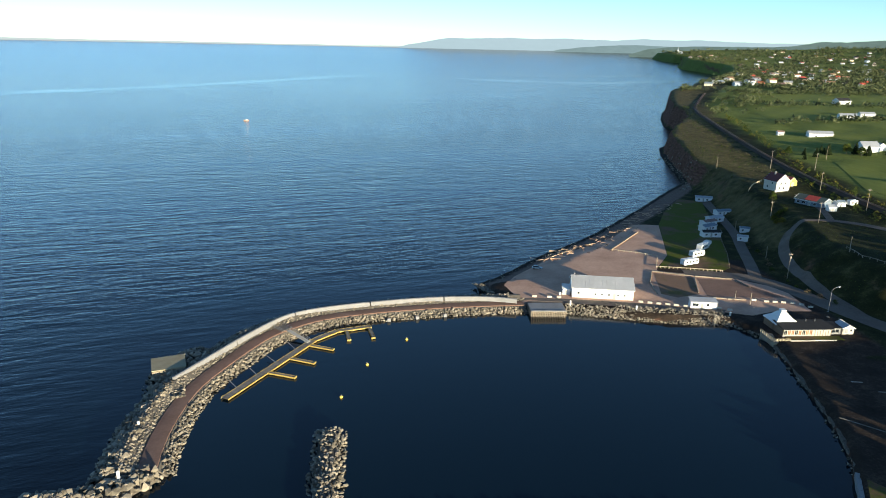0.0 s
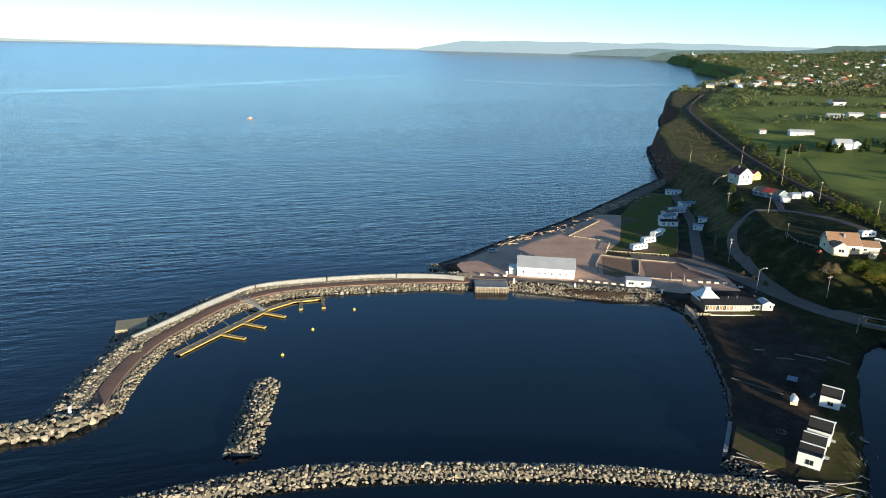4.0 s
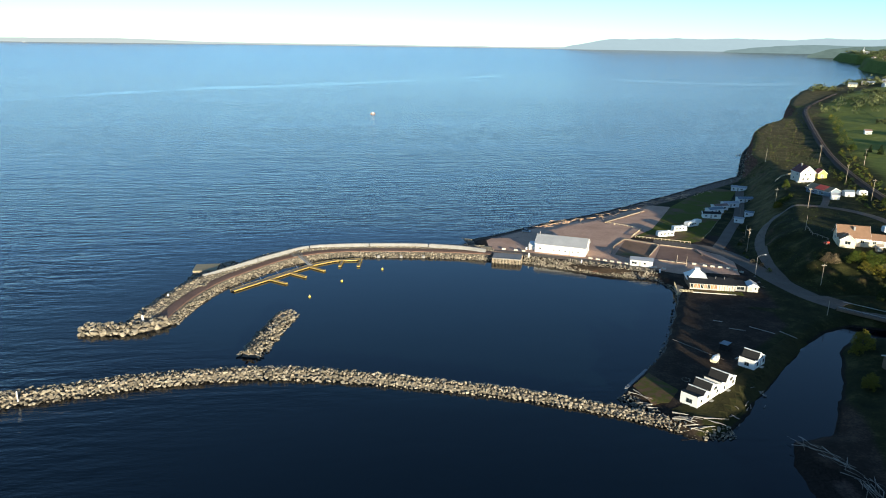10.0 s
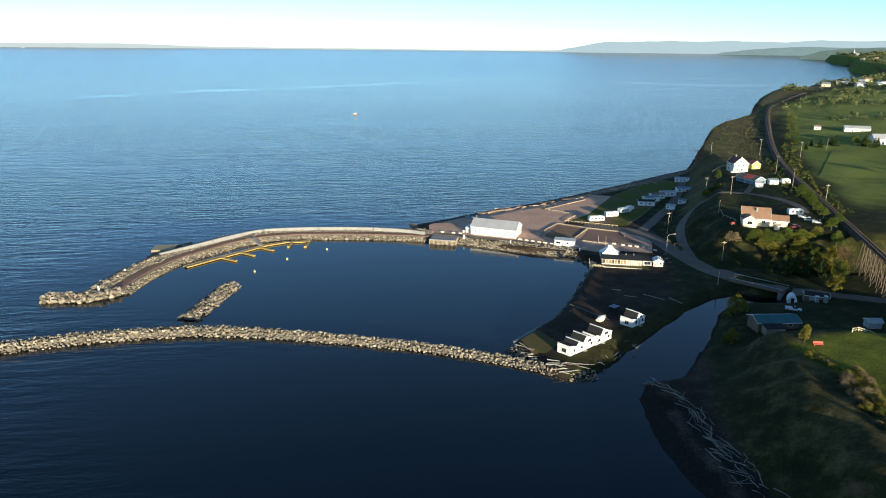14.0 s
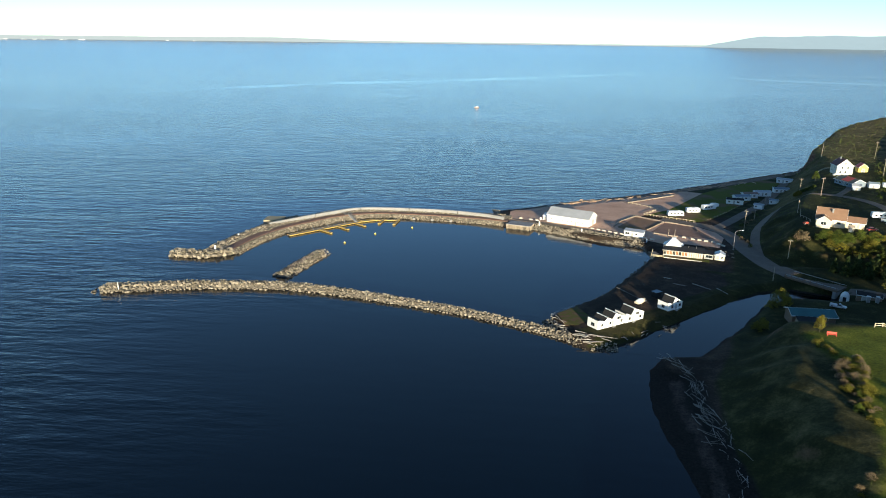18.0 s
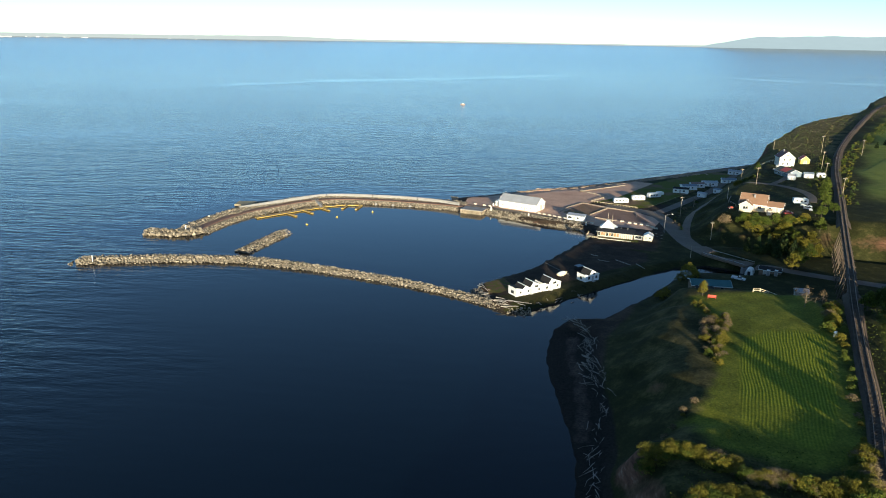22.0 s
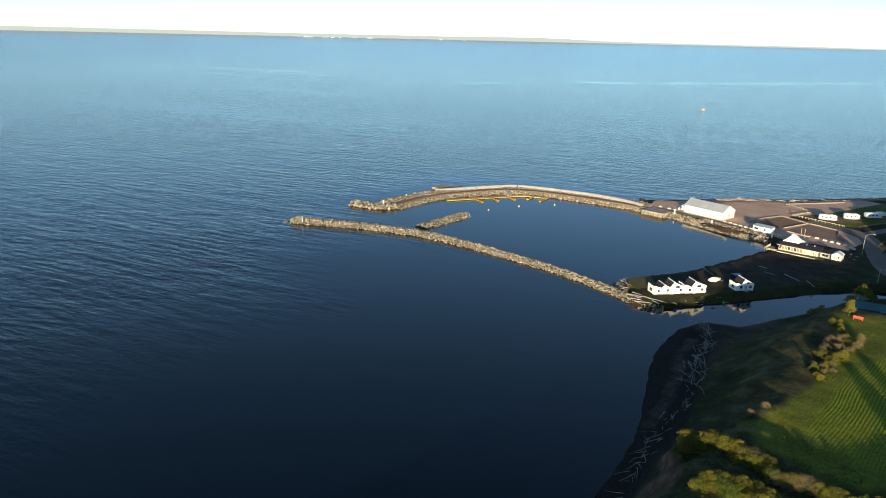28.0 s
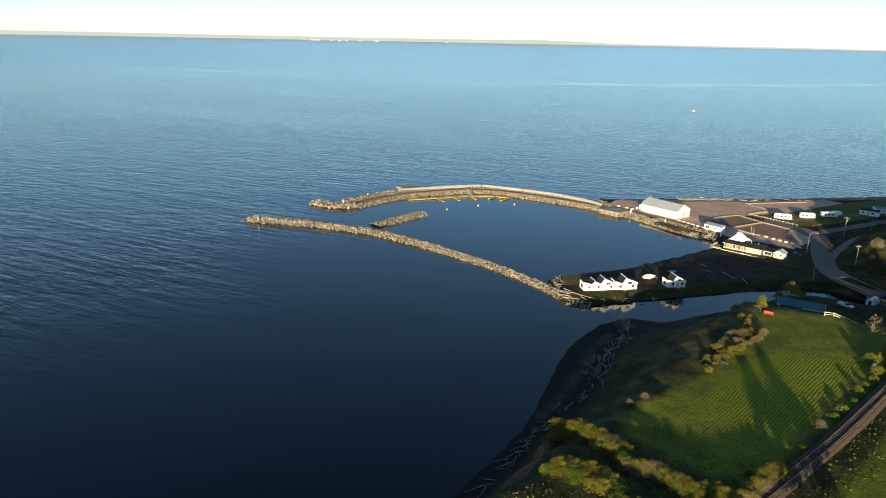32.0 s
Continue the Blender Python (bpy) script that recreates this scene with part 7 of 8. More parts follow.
def plant(kinds, x, y, h, name, label, category, group="", wide=1.0, unit=1.0, z=None):
    crown, trunk = PLANT_RNG.choice(kinds)
    t = new(name)
    s = h / unit
    t.matrix_world = Matrix.LocRotScale((x, y, (ground_at(x, y) if z is None else z) - 0.05), Euler((0, 0, PLANT_RNG.uniform(0, 6.28))), (s * wide, s * wide, s))
    tagged(t, label, category, group)
    for nm, me in (("trunk", trunk), ("crown", crown)):
        o = new(nm, me)
        o.parent = t
    return t


def bush(x, y, h, kind="green", wide=1.0):
    kinds, word = {"green": (BUSH_GREEN, "leafy green"), "gold": (BUSH_GOLD, "yellow-green"), "rust": (BUSH_RUST, "rusty brown bare-twigged")}[kind]
    plant(kinds, x, y, h, "bush", f"{word} bush on the rough grass", "bush", f"{word} bushes", wide)


def scatter_bushes(line, width, spacing, hs, kinds, seed, wide=(0.9, 1.35)):
    rng = random.Random(seed)
    for x, y, tx, ty in along(line, spacing):
        o, s = rng.uniform(-width, width), rng.uniform(-spacing, spacing) * 0.5
        bush(x - ty * o + tx * s, y + tx * o + ty * s, rng.uniform(*hs), rng.choice(kinds), rng.uniform(*wide))


# hedges of the near bluff
HEDGE_A = [(-27, 148.5), (-24, 150), (-20, 150.2), (-16, 149), (-11, 147.4), (-7, 145.6), (-3, 146.4), (2, 146.6), (7, 146.2), (11, 149), (12.6, 156), (13.8, 164)]
for w, sd in ((1.3, 1), (1.5, 2), (1.0, 21)):
    scatter_bushes(HEDGE_A, w, 1.5, (1.4, 2.7), ("gold", "gold", "gold", "green", "rust"), sd, (1.2, 1.9))
HEDGE_B = [(-17.5, 134), (-14, 136), (-10, 137), (-6, 136), (-2, 134), (3, 132), (8, 133)]
for w, sd in ((1.8, 3), (2.0, 4)):
    scatter_bushes(HEDGE_B, w, 1.5, (1.4, 2.7), ("gold", "gold", "green"), sd, (1.2, 1.9))
scatter_bushes([(9, 140), (12, 144), (14, 150)], 1.2, 1.8, (2.0, 3.2), ("gold", "rust", "green"), 22)
# top of the slope towards the creek
scatter_bushes([(-22, 240), (-18, 231), (-17, 222), (-17.5, 211), (-16, 200), (-15.2, 194)], 1.8, 1.9, (0.8, 1.9), ("rust", "gold", "gold", "green"), 6)
scatter_bushes([(-18, 226), (-17.5, 218), (-15.5, 211), (-14.8, 200)], 3.0, 1.0, (0.8, 2.4), ("rust", "rust", "rust", "gold", "green"), 24, (1.0, 1.8))
scatter_bushes([(-13.2, 231), (-12.8, 222), (-13.2, 214)], 0.8, 2.2, (1.0, 1.9), ("rust", "gold"), 25)
scatter_bushes([(-19, 172), (-22, 166), (-24, 160)], 1.0, 2.6, (0.9, 1.8), ("rust", "gold"), 7)
# between field and railway
scatter_bushes([(14.0, 168), (15.0, 186), (15.8, 206), (16.4, 222), (18.5, 246), (20, 262)], 0.7, 4.4, (1.0, 2.2), ("green", "rust", "gold"), 9)
scatter_bushes([(14.4, 228), (15.5, 240), (17.5, 252)], 1.2, 2.0, (1.8, 3.4), ("green", "rust", "gold"), 23)
for x, y, h in ((-26.6, 297.5, 6.6), (-29.5, 293.5, 3.6), (-33.4, 271.5, 4.2), (-35.2, 268.6, 3.2)):
    bush(x, y, h, "gold", 0.9)
bush(-24.5, 301.5, 3.2, "green")
plant(TREE_GOLD, -20.4, 247.2, 5.2, "tree", "small golden tree on the bluff's edge", "tree")
for x, y, h in ((9.4, 247.6, 7.0), (14.4, 251.6, 5.0), (8.0, 262.5, 4.6)):
    plant(TREE_BARE, x, y, h, "tree", "bare spring tree beside the lawn", "tree", "bare trees by the lawn")
# trees east of the railway, mostly unseen, inferred and added to cast shadows
for x, y, h in ((27.8, 145.4, 8.2), (32.6, 148.0, 8.6), (31, 262, 8.5), (33.5, 256, 9.5), (36, 250, 9), (31, 243, 8), (38, 243, 10), (41, 236, 9.5), (40, 226, 10), (44, 218, 9), (46, 232, 10), (50, 244, 11), (44, 254, 10), (52, 226, 10), (54, 260, 11), (38, 264, 9), (33, 205, 7.0), (36, 222, 8.4), (34, 236, 7.0), (26.5, 250, 6.4)):
    plant(TREE_GREEN, x, y, h, "tree", "leafy tree beside the railway, placed for its shadow", "tree", "trees east of the railway", 1.1)
# hedge and trees below the farmhouse
scatter_bushes([(-8, 362.5), (-2, 361), (6, 361.5), (13, 363.5), (20, 364)], 1.2, 1.7, (2.6, 4.4), ("gold", "green", "green"), 11)
scatter_bushes([(-6, 357), (4, 355.5), (14, 358)], 1.6, 2.4, (2.6, 4.2), ("gold", "green"), 12)
for x, y, h in ((-16.4, 365.5, 5.2), (-14.4, 363.4, 4.6)):
    bush(x, y, h, "rust", 0.75)
for x, y, h in ((-1, 338, 8.5), (3, 341, 9.0), (6.5, 336, 8.0), (-5, 340.5, 6.5), (9.5, 342, 9.5), (13, 338.5, 8.5)):
    plant(SPRUCE, x, y, h, "spruce_tree", "dark conical spruce in the valley", "tree", "valley spruces", 1.0, 8.0)
for x, y, h in ((15, 344, 10.5), (18, 348, 9.6), (20.6, 352.5, 9.0), (11.5, 318.5, 9.5), (14, 322, 10.0), (24, 358.5, 8.0), (23, 345, 8.8), (18.5, 336, 8.8), (10, 350, 7.0), (14.5, 353, 7.4)):
    plant(TREE_GREEN + TREE_GOLD, x, y, h * 0.85, "tree", "sunlit yellow-green tree in the valley", "tree", "valley trees", 1.15)
for x, y, h in ((25, 369.5, 6.4), (23, 372.5, 5.0), (31, 380, 5.4), (29, 392, 5.2), (29.5, 402, 5.5), (30, 411, 6.2), (31, 419, 6.8), (32, 427, 6.0), (33, 436, 6.4), (34.5, 446, 5.8)):
    plant(TREE_GREEN, x, y, h, "tree", "green tree beside the farmyard", "tree", "farmyard trees", 1.3)
scatter_bushes([(-11, 461), (-8, 468), (-4, 474), (0, 477)], 2.6, 2.0, (1.8, 3.4), ("gold", "green"), 13)
scatter_bushes([(-36, 372), (-39, 398), (-33, 436), (-27, 462)], 1.6, 7.0, (1.0, 2.2), ("green", "rust"), 14)
plant(TREE_GREEN, 1.0, 492.0, 6.0, "tree", "round green tree by the farm track", "tree")
# scrub of the cliff top and railway verge
def thicket(lines, width, spacing, hs, name, label, mat, seed):
    """Bushes too far off to tell apart, joined into one."""
    rng = np.random.RandomState(seed)
    cs, ss = [], []
    for line in lines:
        for x, y, tx, ty in along(line, spacing):
            o, h = rng.uniform(-width, width), rng.uniform(*hs)
            px, py = x - ty * o, y + tx * o
            q = crown_points(rng, 7, 9, 0.6 * h, h, 0.1 * h, 0.24 * h)
            cs.append(q + (px, py, ground_at(px, py)))
            ss += list(rng.uniform(0.07, 0.14, len(q)) * h)
    tagged(new(name, quads_mesh(name, np.concatenate(cs), seed, ss, mat)), label, "scrub", "", "stuff")


CLIFF_LINES = [[(0, 560), (14, 600), (24, 640), (36, 690), (48, 735), (75, 800), (105, 880), (140, 960)], [(32, 560), (44, 620), (58, 680), (76, 740), (100, 800), (125, 880)]]
RAIL_LINES = [[(41, 400), (43, 440), (48, 480), (55, 530), (72, 610), (96, 690), (118, 770), (140, 850)], [(30, 440), (34, 480), (40, 520), (48, 560)]]
thicket(CLIFF_LINES, 12, 3.2, (0.35, 1.2), "scrub", "rough yellow-green scrub on the cliff top", LEAF_GOLD, 15)
thicket(CLIFF_LINES, 12, 2.0, (0.4, 1.8), "scrub", "rough green scrub on the cliff top", LEAF_GREEN, 19)
thicket(CLIFF_LINES, 12, 3.6, (0.35, 1.2), "scrub", "rusty brown scrub on the cliff top", LEAF_RUST, 16)
thicket(RAIL_LINES, 5, 2.4, (0.8, 2.8), "scrub", "green scrub along the railway", LEAF_GREEN, 17)
thicket(RAIL_LINES, 4, 8.0, (1.2, 3.0), "scrub", "yellowish scrub along the railway", LEAF_GOLD, 18)
for k in range(26):
    x, y = 78 + PLANT_RNG.uniform(0, 120), 606 + PLANT_RNG.uniform(-9, 22)
    plant(SPRUCE if k % 3 else TREE_GREEN, x, y, PLANT_RNG.uniform(5, 9), "tree", "tree in the windbreak between fields", "tree", "windbreak trees", 1.15, 8.0 if k % 3 else 1.0)


def far_trees(spots, name, label, mat, seed):
    rng = np.random.RandomState(seed)
    cs, ss = [], []
    for x, y, z, h in spots:
        n = 22
        q = rng.normal(size=(n, 3)) * (0.26 * h, 0.26 * h, 0.2 * h)
        cs.append(q + (x, y, z + 0.45 * h))
        ss += list(rng.uniform(0.11, 0.24, n) * h)
    me = quads_mesh(name, np.concatenate(cs), seed + 3, ss, mat)
    tagged(new(name, me), label, "woods", "", "stuff")


COAST_Y = [1052, 1176, 1420, 1680, 1960, 2345, 2673, 2980, 3160, 3400, 3830]
COAST_X = [145, 191, 330, 480, 640, 825, 944, 935, 975, 1115, 1090]


def wood_spots(seed):
    rng = np.random.RandomState(seed)
    xs, ys, hs = [], [], []
    # hedgerows between fields
    for ax, ay, bx, by, n, w in ((150, 628, 420, 612, 90, 5), (160, 785, 520, 790, 120, 6), (190, 940, 640, 945, 170, 9), (250, 1135, 760, 1120, 220, 14), (330, 500, 345, 640, 40, 5), (450, 640, 600, 960, 110, 10), (160, 880, 330, 1180, 120, 16), (100, 500, 330, 492, 50, 3), (150, 468, 420, 455, 110, 14)):
        t = rng.uniform(0, 1, n)
        xs.append(ax + (bx - ax) * t + rng.normal(size=n) * w)
        ys.append(ay + (by - ay) * t + rng.normal(size=n) * w)
        hs.append(rng.uniform(3, 8, n))
    n = 11000
    t = rng.uniform(0, 1, n) ** 1.25
    y = 1160 + t * 2640
    coast = np.interp(y, COAST_Y, COAST_X)
    x = coast + 25 + rng.uniform(0, 1, n) ** 1.1 * (480 + 0.72 * (y - 900))
    gap = np.sin(x * 0.021 + 1.3) * np.sin(y * 0.013 + x * 0.004) > -0.12
    xs.append(x[gap])
    ys.append(y[gap])
    hs.append(rng.uniform(4, 10, gap.sum()) * (1 + 0.9 * t[gap]))
    x, y, h = np.concatenate(xs), np.concatenate(ys), np.concatenate(hs)
    return list(zip(x, y, land_height(x, y), h))


SPOTS = wood_spots(5)
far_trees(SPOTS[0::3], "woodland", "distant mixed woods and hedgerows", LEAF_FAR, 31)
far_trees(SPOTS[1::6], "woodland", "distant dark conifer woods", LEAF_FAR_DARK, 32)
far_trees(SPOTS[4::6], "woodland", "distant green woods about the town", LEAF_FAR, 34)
far_trees(SPOTS[2::3], "woodland", "distant woods with haze greyed into their green", LEAF_FAR, 33)


def tufts(name, outline, count, h, mat, label, seed):
    """Rough grass blades as upright tufts over an outline."""
    rng = np.random.RandomState(seed)
    xs, ys = [p[0] for p in outline], [p[1] for p in outline]
    x, y = rng.uniform(min(xs), max(xs), count), rng.uniform(min(ys), max(ys), count)
    ok = signed_distance(outline, x, y) > 0
    x, y = x[ok], y[ok]
    z = land_height(x, y)
    hh = h * rng.uniform(0.5, 1.4, len(x))
    c = np.stack([x, y, z + hh * 0.35], -1)
    me = quads_mesh(name, c, seed, hh * 0.7, mat)
    tagged(new(name, me), label, "grass", "", "stuff")


tufts("rough_grass", [(-21, 168), (-16, 180), (-14, 190), (-16, 205), (-15, 217), (-20, 240), (-12, 232), (-9.8, 207), (-9.6, 178), (-10, 164), (6, 158), (-2, 153), (-14, 155)], 9000, 0.13, LEAF_GREEN, "rough grass and weeds on the bluff", 41)
tufts("rough_grass", [(-26, 120), (-12, 165), (5, 158), (14, 168), (17, 215), (20, 262), (32, 262), (26, 120)], 9000, 0.3, LEAF_GREEN, "rough grass along the railway", 42)
tufts("rough_grass", [(-38, 360), (-38, 400), (-30, 445), (-10, 600), (30, 700), (60, 690), (40, 440), (24, 350), (-8, 345)], 15000, 0.26, LEAF_GREEN, "rough grass on the hillside", 43)
tufts("dry_scrub", [(0, 560), (24, 664), (40, 735), (104, 873), (128, 943), (150, 930), (100, 780), (60, 620), (40, 540)], 14000, 0.3, LEAF_RUST, "dry brown scrub on the cliff top", 44)

# ---------------------------------------------------------------- railway
RAILWAY = [(-2, 40), (9, 105), (15.4, 156), (18.3, 182), (20.2, 213), (24.2, 264), (26.9, 289), (30.2, 330), (34.0, 372), (40.2, 443), (46.6, 516), (60.5, 611), (99, 786), (128, 905), (150, 960), (230, 1120)]
RAIL_Y = [40, 213, 265, 350, 433, 520, 611, 800, 990, 1120]
RAIL_Z = [14.6, 14.9, 15.8, 17.2, 18.2, 18.9, 20.6, 25.4, 29.5, 31.0]


def rail_z(x, y):
    z = float(np.interp(y, RAIL_Y, RAIL_Z))
    return z if 262 < y < 352 else max(z, ground_at(x, y) + 0.45)


def build_railway():
    r = thing("railway_track", pose(20, 213, 0), "single railway track on a ballast bank", "railway")
    inv = r.matrix_world.inverted()
    pts = along(smooth_line(RAILWAY), 0.65)
    zs = [rail_z(p[0], p[1]) for p in pts]
    zs = np.convolve(np.pad(zs, 12, "edge"), np.ones(25) / 25, "valid")
    # ballast on both sides of the valley, in two lengths
    for lo, hi in ((0, 264), (350, 2000)):
        verts, faces = [], []
        prof = [(2.9, -1.5), (1.5, -0.12), (-1.5, -0.12), (-2.9, -1.5)]
        sel = [(p, z) for p, z in zip(pts[::3], zs[::3]) if lo < p[1] < hi]
        for (x, y, tx, ty), z in sel:
            verts += [(x - ty * o, y + tx * o, z + dz) for o, dz in prof]
        for i in range(len(sel) - 1):
            for j in range(3):
                a = i * 4 + j
                faces.append((a + 4, a + 5, a + 1, a))
        raw("ballast", verts, faces, MAT_BALLAST, r).matrix_parent_inverse = inv
    bm = boxes((-0.13, -1.3, -0.16, 0.13, 1.3, 0.02), bevel=0.015)
    tie = bpy.data.meshes.new("sleeper")
    bm.to_mesh(tie)
    bm.free()
    tie.materials.append(MAT_SLEEPER)
    made, verts, faces = 0, [], []
    for (x, y, tx, ty), z in zip(pts, zs):
        if 130 < y < 325 and made < 300:
            o = new("sleeper", tie)
            o.matrix_world = Matrix.Translation((x, y, z)) @ Matrix.Rotation(math.atan2(ty, tx), 4, "Z")
            o.parent, o.matrix_parent_inverse = r, inv
            made += 1
        elif y < 700:
            b = len(verts)
            for sx, sy, sz in ((-0.13, -1.3, 0.02), (0.13, -1.3, 0.02), (0.13, 1.3, 0.02), (-0.13, 1.3, 0.02), (-0.13, -1.3, -0.1), (0.13, -1.3, -0.1), (0.13, 1.3, -0.1), (-0.13, 1.3, -0.1)):
                verts.append((x + tx * sx - ty * sy, y + ty * sx + tx * sy, z + sz))
            faces += [tuple(b + i for i in f) for f in ((0, 1, 2, 3), (0, 4, 5, 1), (1, 5, 6, 2), (2, 6, 7, 3), (3, 7, 4, 0))]
    tagged(raw("sleeper_run", verts, faces, MAT_SLEEPER, r), "", "", "", "stuff").matrix_parent_inverse = inv
    for s in (-0.75, 0.75):
        verts, faces = [], []
        for (x, y, tx, ty), z in zip(pts[::2], zs[::2]):
            for o, dz in ((s + 0.06, 0.0), (s + 0.06, 0.17), (s - 0.06, 0.17), (s - 0.06, 0.0)):
                verts.append((x - ty * o, y + tx * o, z + dz))
        for i in range(len(verts) // 4 - 1):
            for j in range(3):
                a = i * 4 + j
                faces.append((a + 4, a + 5, a + 1, a))
        raw("rail", verts, faces, MAT_RAIL, r).matrix_parent_inverse = inv
    # timber trestle over the valley
    t = thing("trestle_bridge", pose(28, 300, 0), "dark timber trestle carrying the railway", "bridge")
    inv = t.matrix_world.inverted()
    for k, (x, y, tx, ty) in enumerate(along([(24.4, 266), (26.9, 289), (30.2, 330), (32.2, 352)], 7.0)):
        z, g = rail_z(x, y) - 0.5, ground_at(x, y) - 0.5
        bm = bmesh.new()
        for o, lean in ((-1.2, -0.9), (-0.4, -0.25), (0.4, 0.25), (1.2, 0.9)):
            rod(bm, (x - ty * (o + lean * (z - g) * 0.16), y + tx * (o + lean * (z - g) * 0.16), g), (x - ty * o, y + tx * o, z), 0.2, 0.18, 6)
        rod(bm, (x - ty * -2.6, y + tx * -2.6, g + 0.8), (x - ty * 1.4, y + tx * 1.4, z - 0.6), 0.1, 0.1, 5)
        rod(bm, (x - ty * 2.6, y + tx * 2.6, g + 0.8), (x - ty * -1.4, y + tx * -1.4, z - 0.6), 0.1, 0.1, 5)
        part("bent", bm, MAT_SLEEPER, t).matrix_parent_inverse = inv
        bm = boxes((-0.2, -1.9, -0.4, 0.2, 1.9, 0.0))
        on(Matrix.Translation((x, y, z + 0.02)) @ Matrix.Rotation(math.atan2(ty, tx), 4, "Z"), part("cap_beam", bm, MAT_SLEEPER, t))
    for s in (-1.3, 0, 1.3):
        verts, faces = [], []
        sel = [(p, z) for p, z in zip(pts[::4], zs[::4]) if 260 < p[1] < 356]
        for (x, y, tx, ty), z in sel:
            verts += [(x - ty * (s + o), y + tx * (s + o), z + dz) for o, dz in ((0.2, -0.5), (0.2, -0.17), (-0.2, -0.17), (-0.2, -0.5))]
        for i in range(len(sel) - 1):
            for j in range(4):
                a, b = i * 4 + j, i * 4 + (j + 1) % 4
                faces.append((a + 4, b + 4, b, a))
        raw("stringer", verts, faces, MAT_SLEEPER, t).matrix_parent_inverse = inv


build_railway()

# ---------------------------------------------------------------- poles and lamps
POLE_TOPS = []


def utility_pole(x, y, h, arm=True, rz=0):
    z = ground_at(x, y)
    t = thing("utility_pole", pose(x, y, z, 0, 0, rz), "tall weathered wooden utility pole", "pole", "utility poles")
    bm = bmesh.new()
    rod(bm, (0, 0, -0.6), (0, 0, h), 0.15, 0.10, 8)
    part("shaft", bm, MAT_TIMBER, t)
    if arm:
        part("cross_arm", boxes((-1.1, -0.07, h - 0.8, 1.1, 0.07, h - 0.62), bevel=0.02), MAT_TIMBER, t)
        for k in (-1.0, -0.4, 0.4, 1.0):
            bm = bmesh.new()
            rod(bm, (k, 0, h - 0.62), (k, 0, h - 0.42), 0.05, 0.04, 6)
            part("insulator", bm, MAT_WHITE, t)
    POLE_TOPS.append((x, y, z + h - 0.5))
    return t


for x, y, h in ((-37.4, 402.5, 11.0), (-20.5, 356, 8.6), (-8.0, 475, 9.0), (-0.6, 446, 10.0), (38.5, 511, 11.0), (35.8, 466, 11.0), (44.5, 578, 12.0), (68, 567, 11.0), (40, 425, 9.0)):
    t = utility_pole(x, y, h, True, 20)
    if (x, y) == (-37.4, 402.5):
        bm = bmesh.new()
        rod(bm, (0.28, 0, h - 2.4), (0.28, 0, h - 1.5), 0.24, 0.24, 10)
        part("transformer", bm, MAT_STEEL, t)
for x, y, h in ((-32.0, 430.5, 5.6), (-25.0, 476, 6.0), (-15.2, 399.4, 6.4), (-68.4, 371.5, 5.0), (-71.5, 377.0, 3.8), (-27.6, 325.6, 5.4), (14, 590, 9.0), (95, 600, 9.0)):
    utility_pole(x, y, h, False)


def cables(pairs):
    c = thing("power_line", pose(0, 0, 0), "thin overhead power lines between poles", "cable")
    for a, b in pairs:
        (ax, ay, az), (bx, by, bz) = POLE_TOPS[a], POLE_TOPS[b]
        for o in (-0.5, 0.5):
            bm = bmesh.new()
            prev = None
            for k in range(13):
                s = k / 12
                p = (ax + (bx - ax) * s + o, ay + (by - ay) * s, az + (bz - az) * s - 3.2 * s * (1 - s))
                if prev:
                    rod(bm, prev, p, 0.022, 0.022, 3)
                prev = p
            part("wire", bm, MAT_RUBBER, c)


cables(((1, 0), (0, 2), (2, 3), (3, 5), (5, 4), (4, 6), (4, 7), (5, 8)))


def street_lamp(x, y, h, rz):
    t = thing("street_lamp", pose(x, y, ground_at(x, y), 0, 0, rz), "tall pale street lamp with a curved arm", "street lamp")
    bm = bmesh.new()
    rod(bm, (0, 0, -0.3), (0, 0, h), 0.11, 0.08, 10)
    part("shaft", bm, MAT_CONCRETE, t)
    bm = bmesh.new()
    pts = [(0, 0, h - 0.1), (0.7, 0, h + 0.55), (1.7, 0, h + 0.85), (2.9, 0, h + 0.95)]
    for a, b in zip(pts, pts[1:]):
        rod(bm, a, b, 0.07, 0.06, 8)
    part("arm", bm, MAT_CONCRETE, t)
    part("lamp_head", boxes((2.7, -0.17, h + 0.82, 3.6, 0.17, h + 1.02), bevel=0.05), MAT_WHITE, t)
    part("base_plate", boxes((-0.3, -0.3, -0.05, 0.3, 0.3, 0.08)), MAT_CONCRETE, t)


street_lamp(-42.3, 365.6, 8.3, 15)

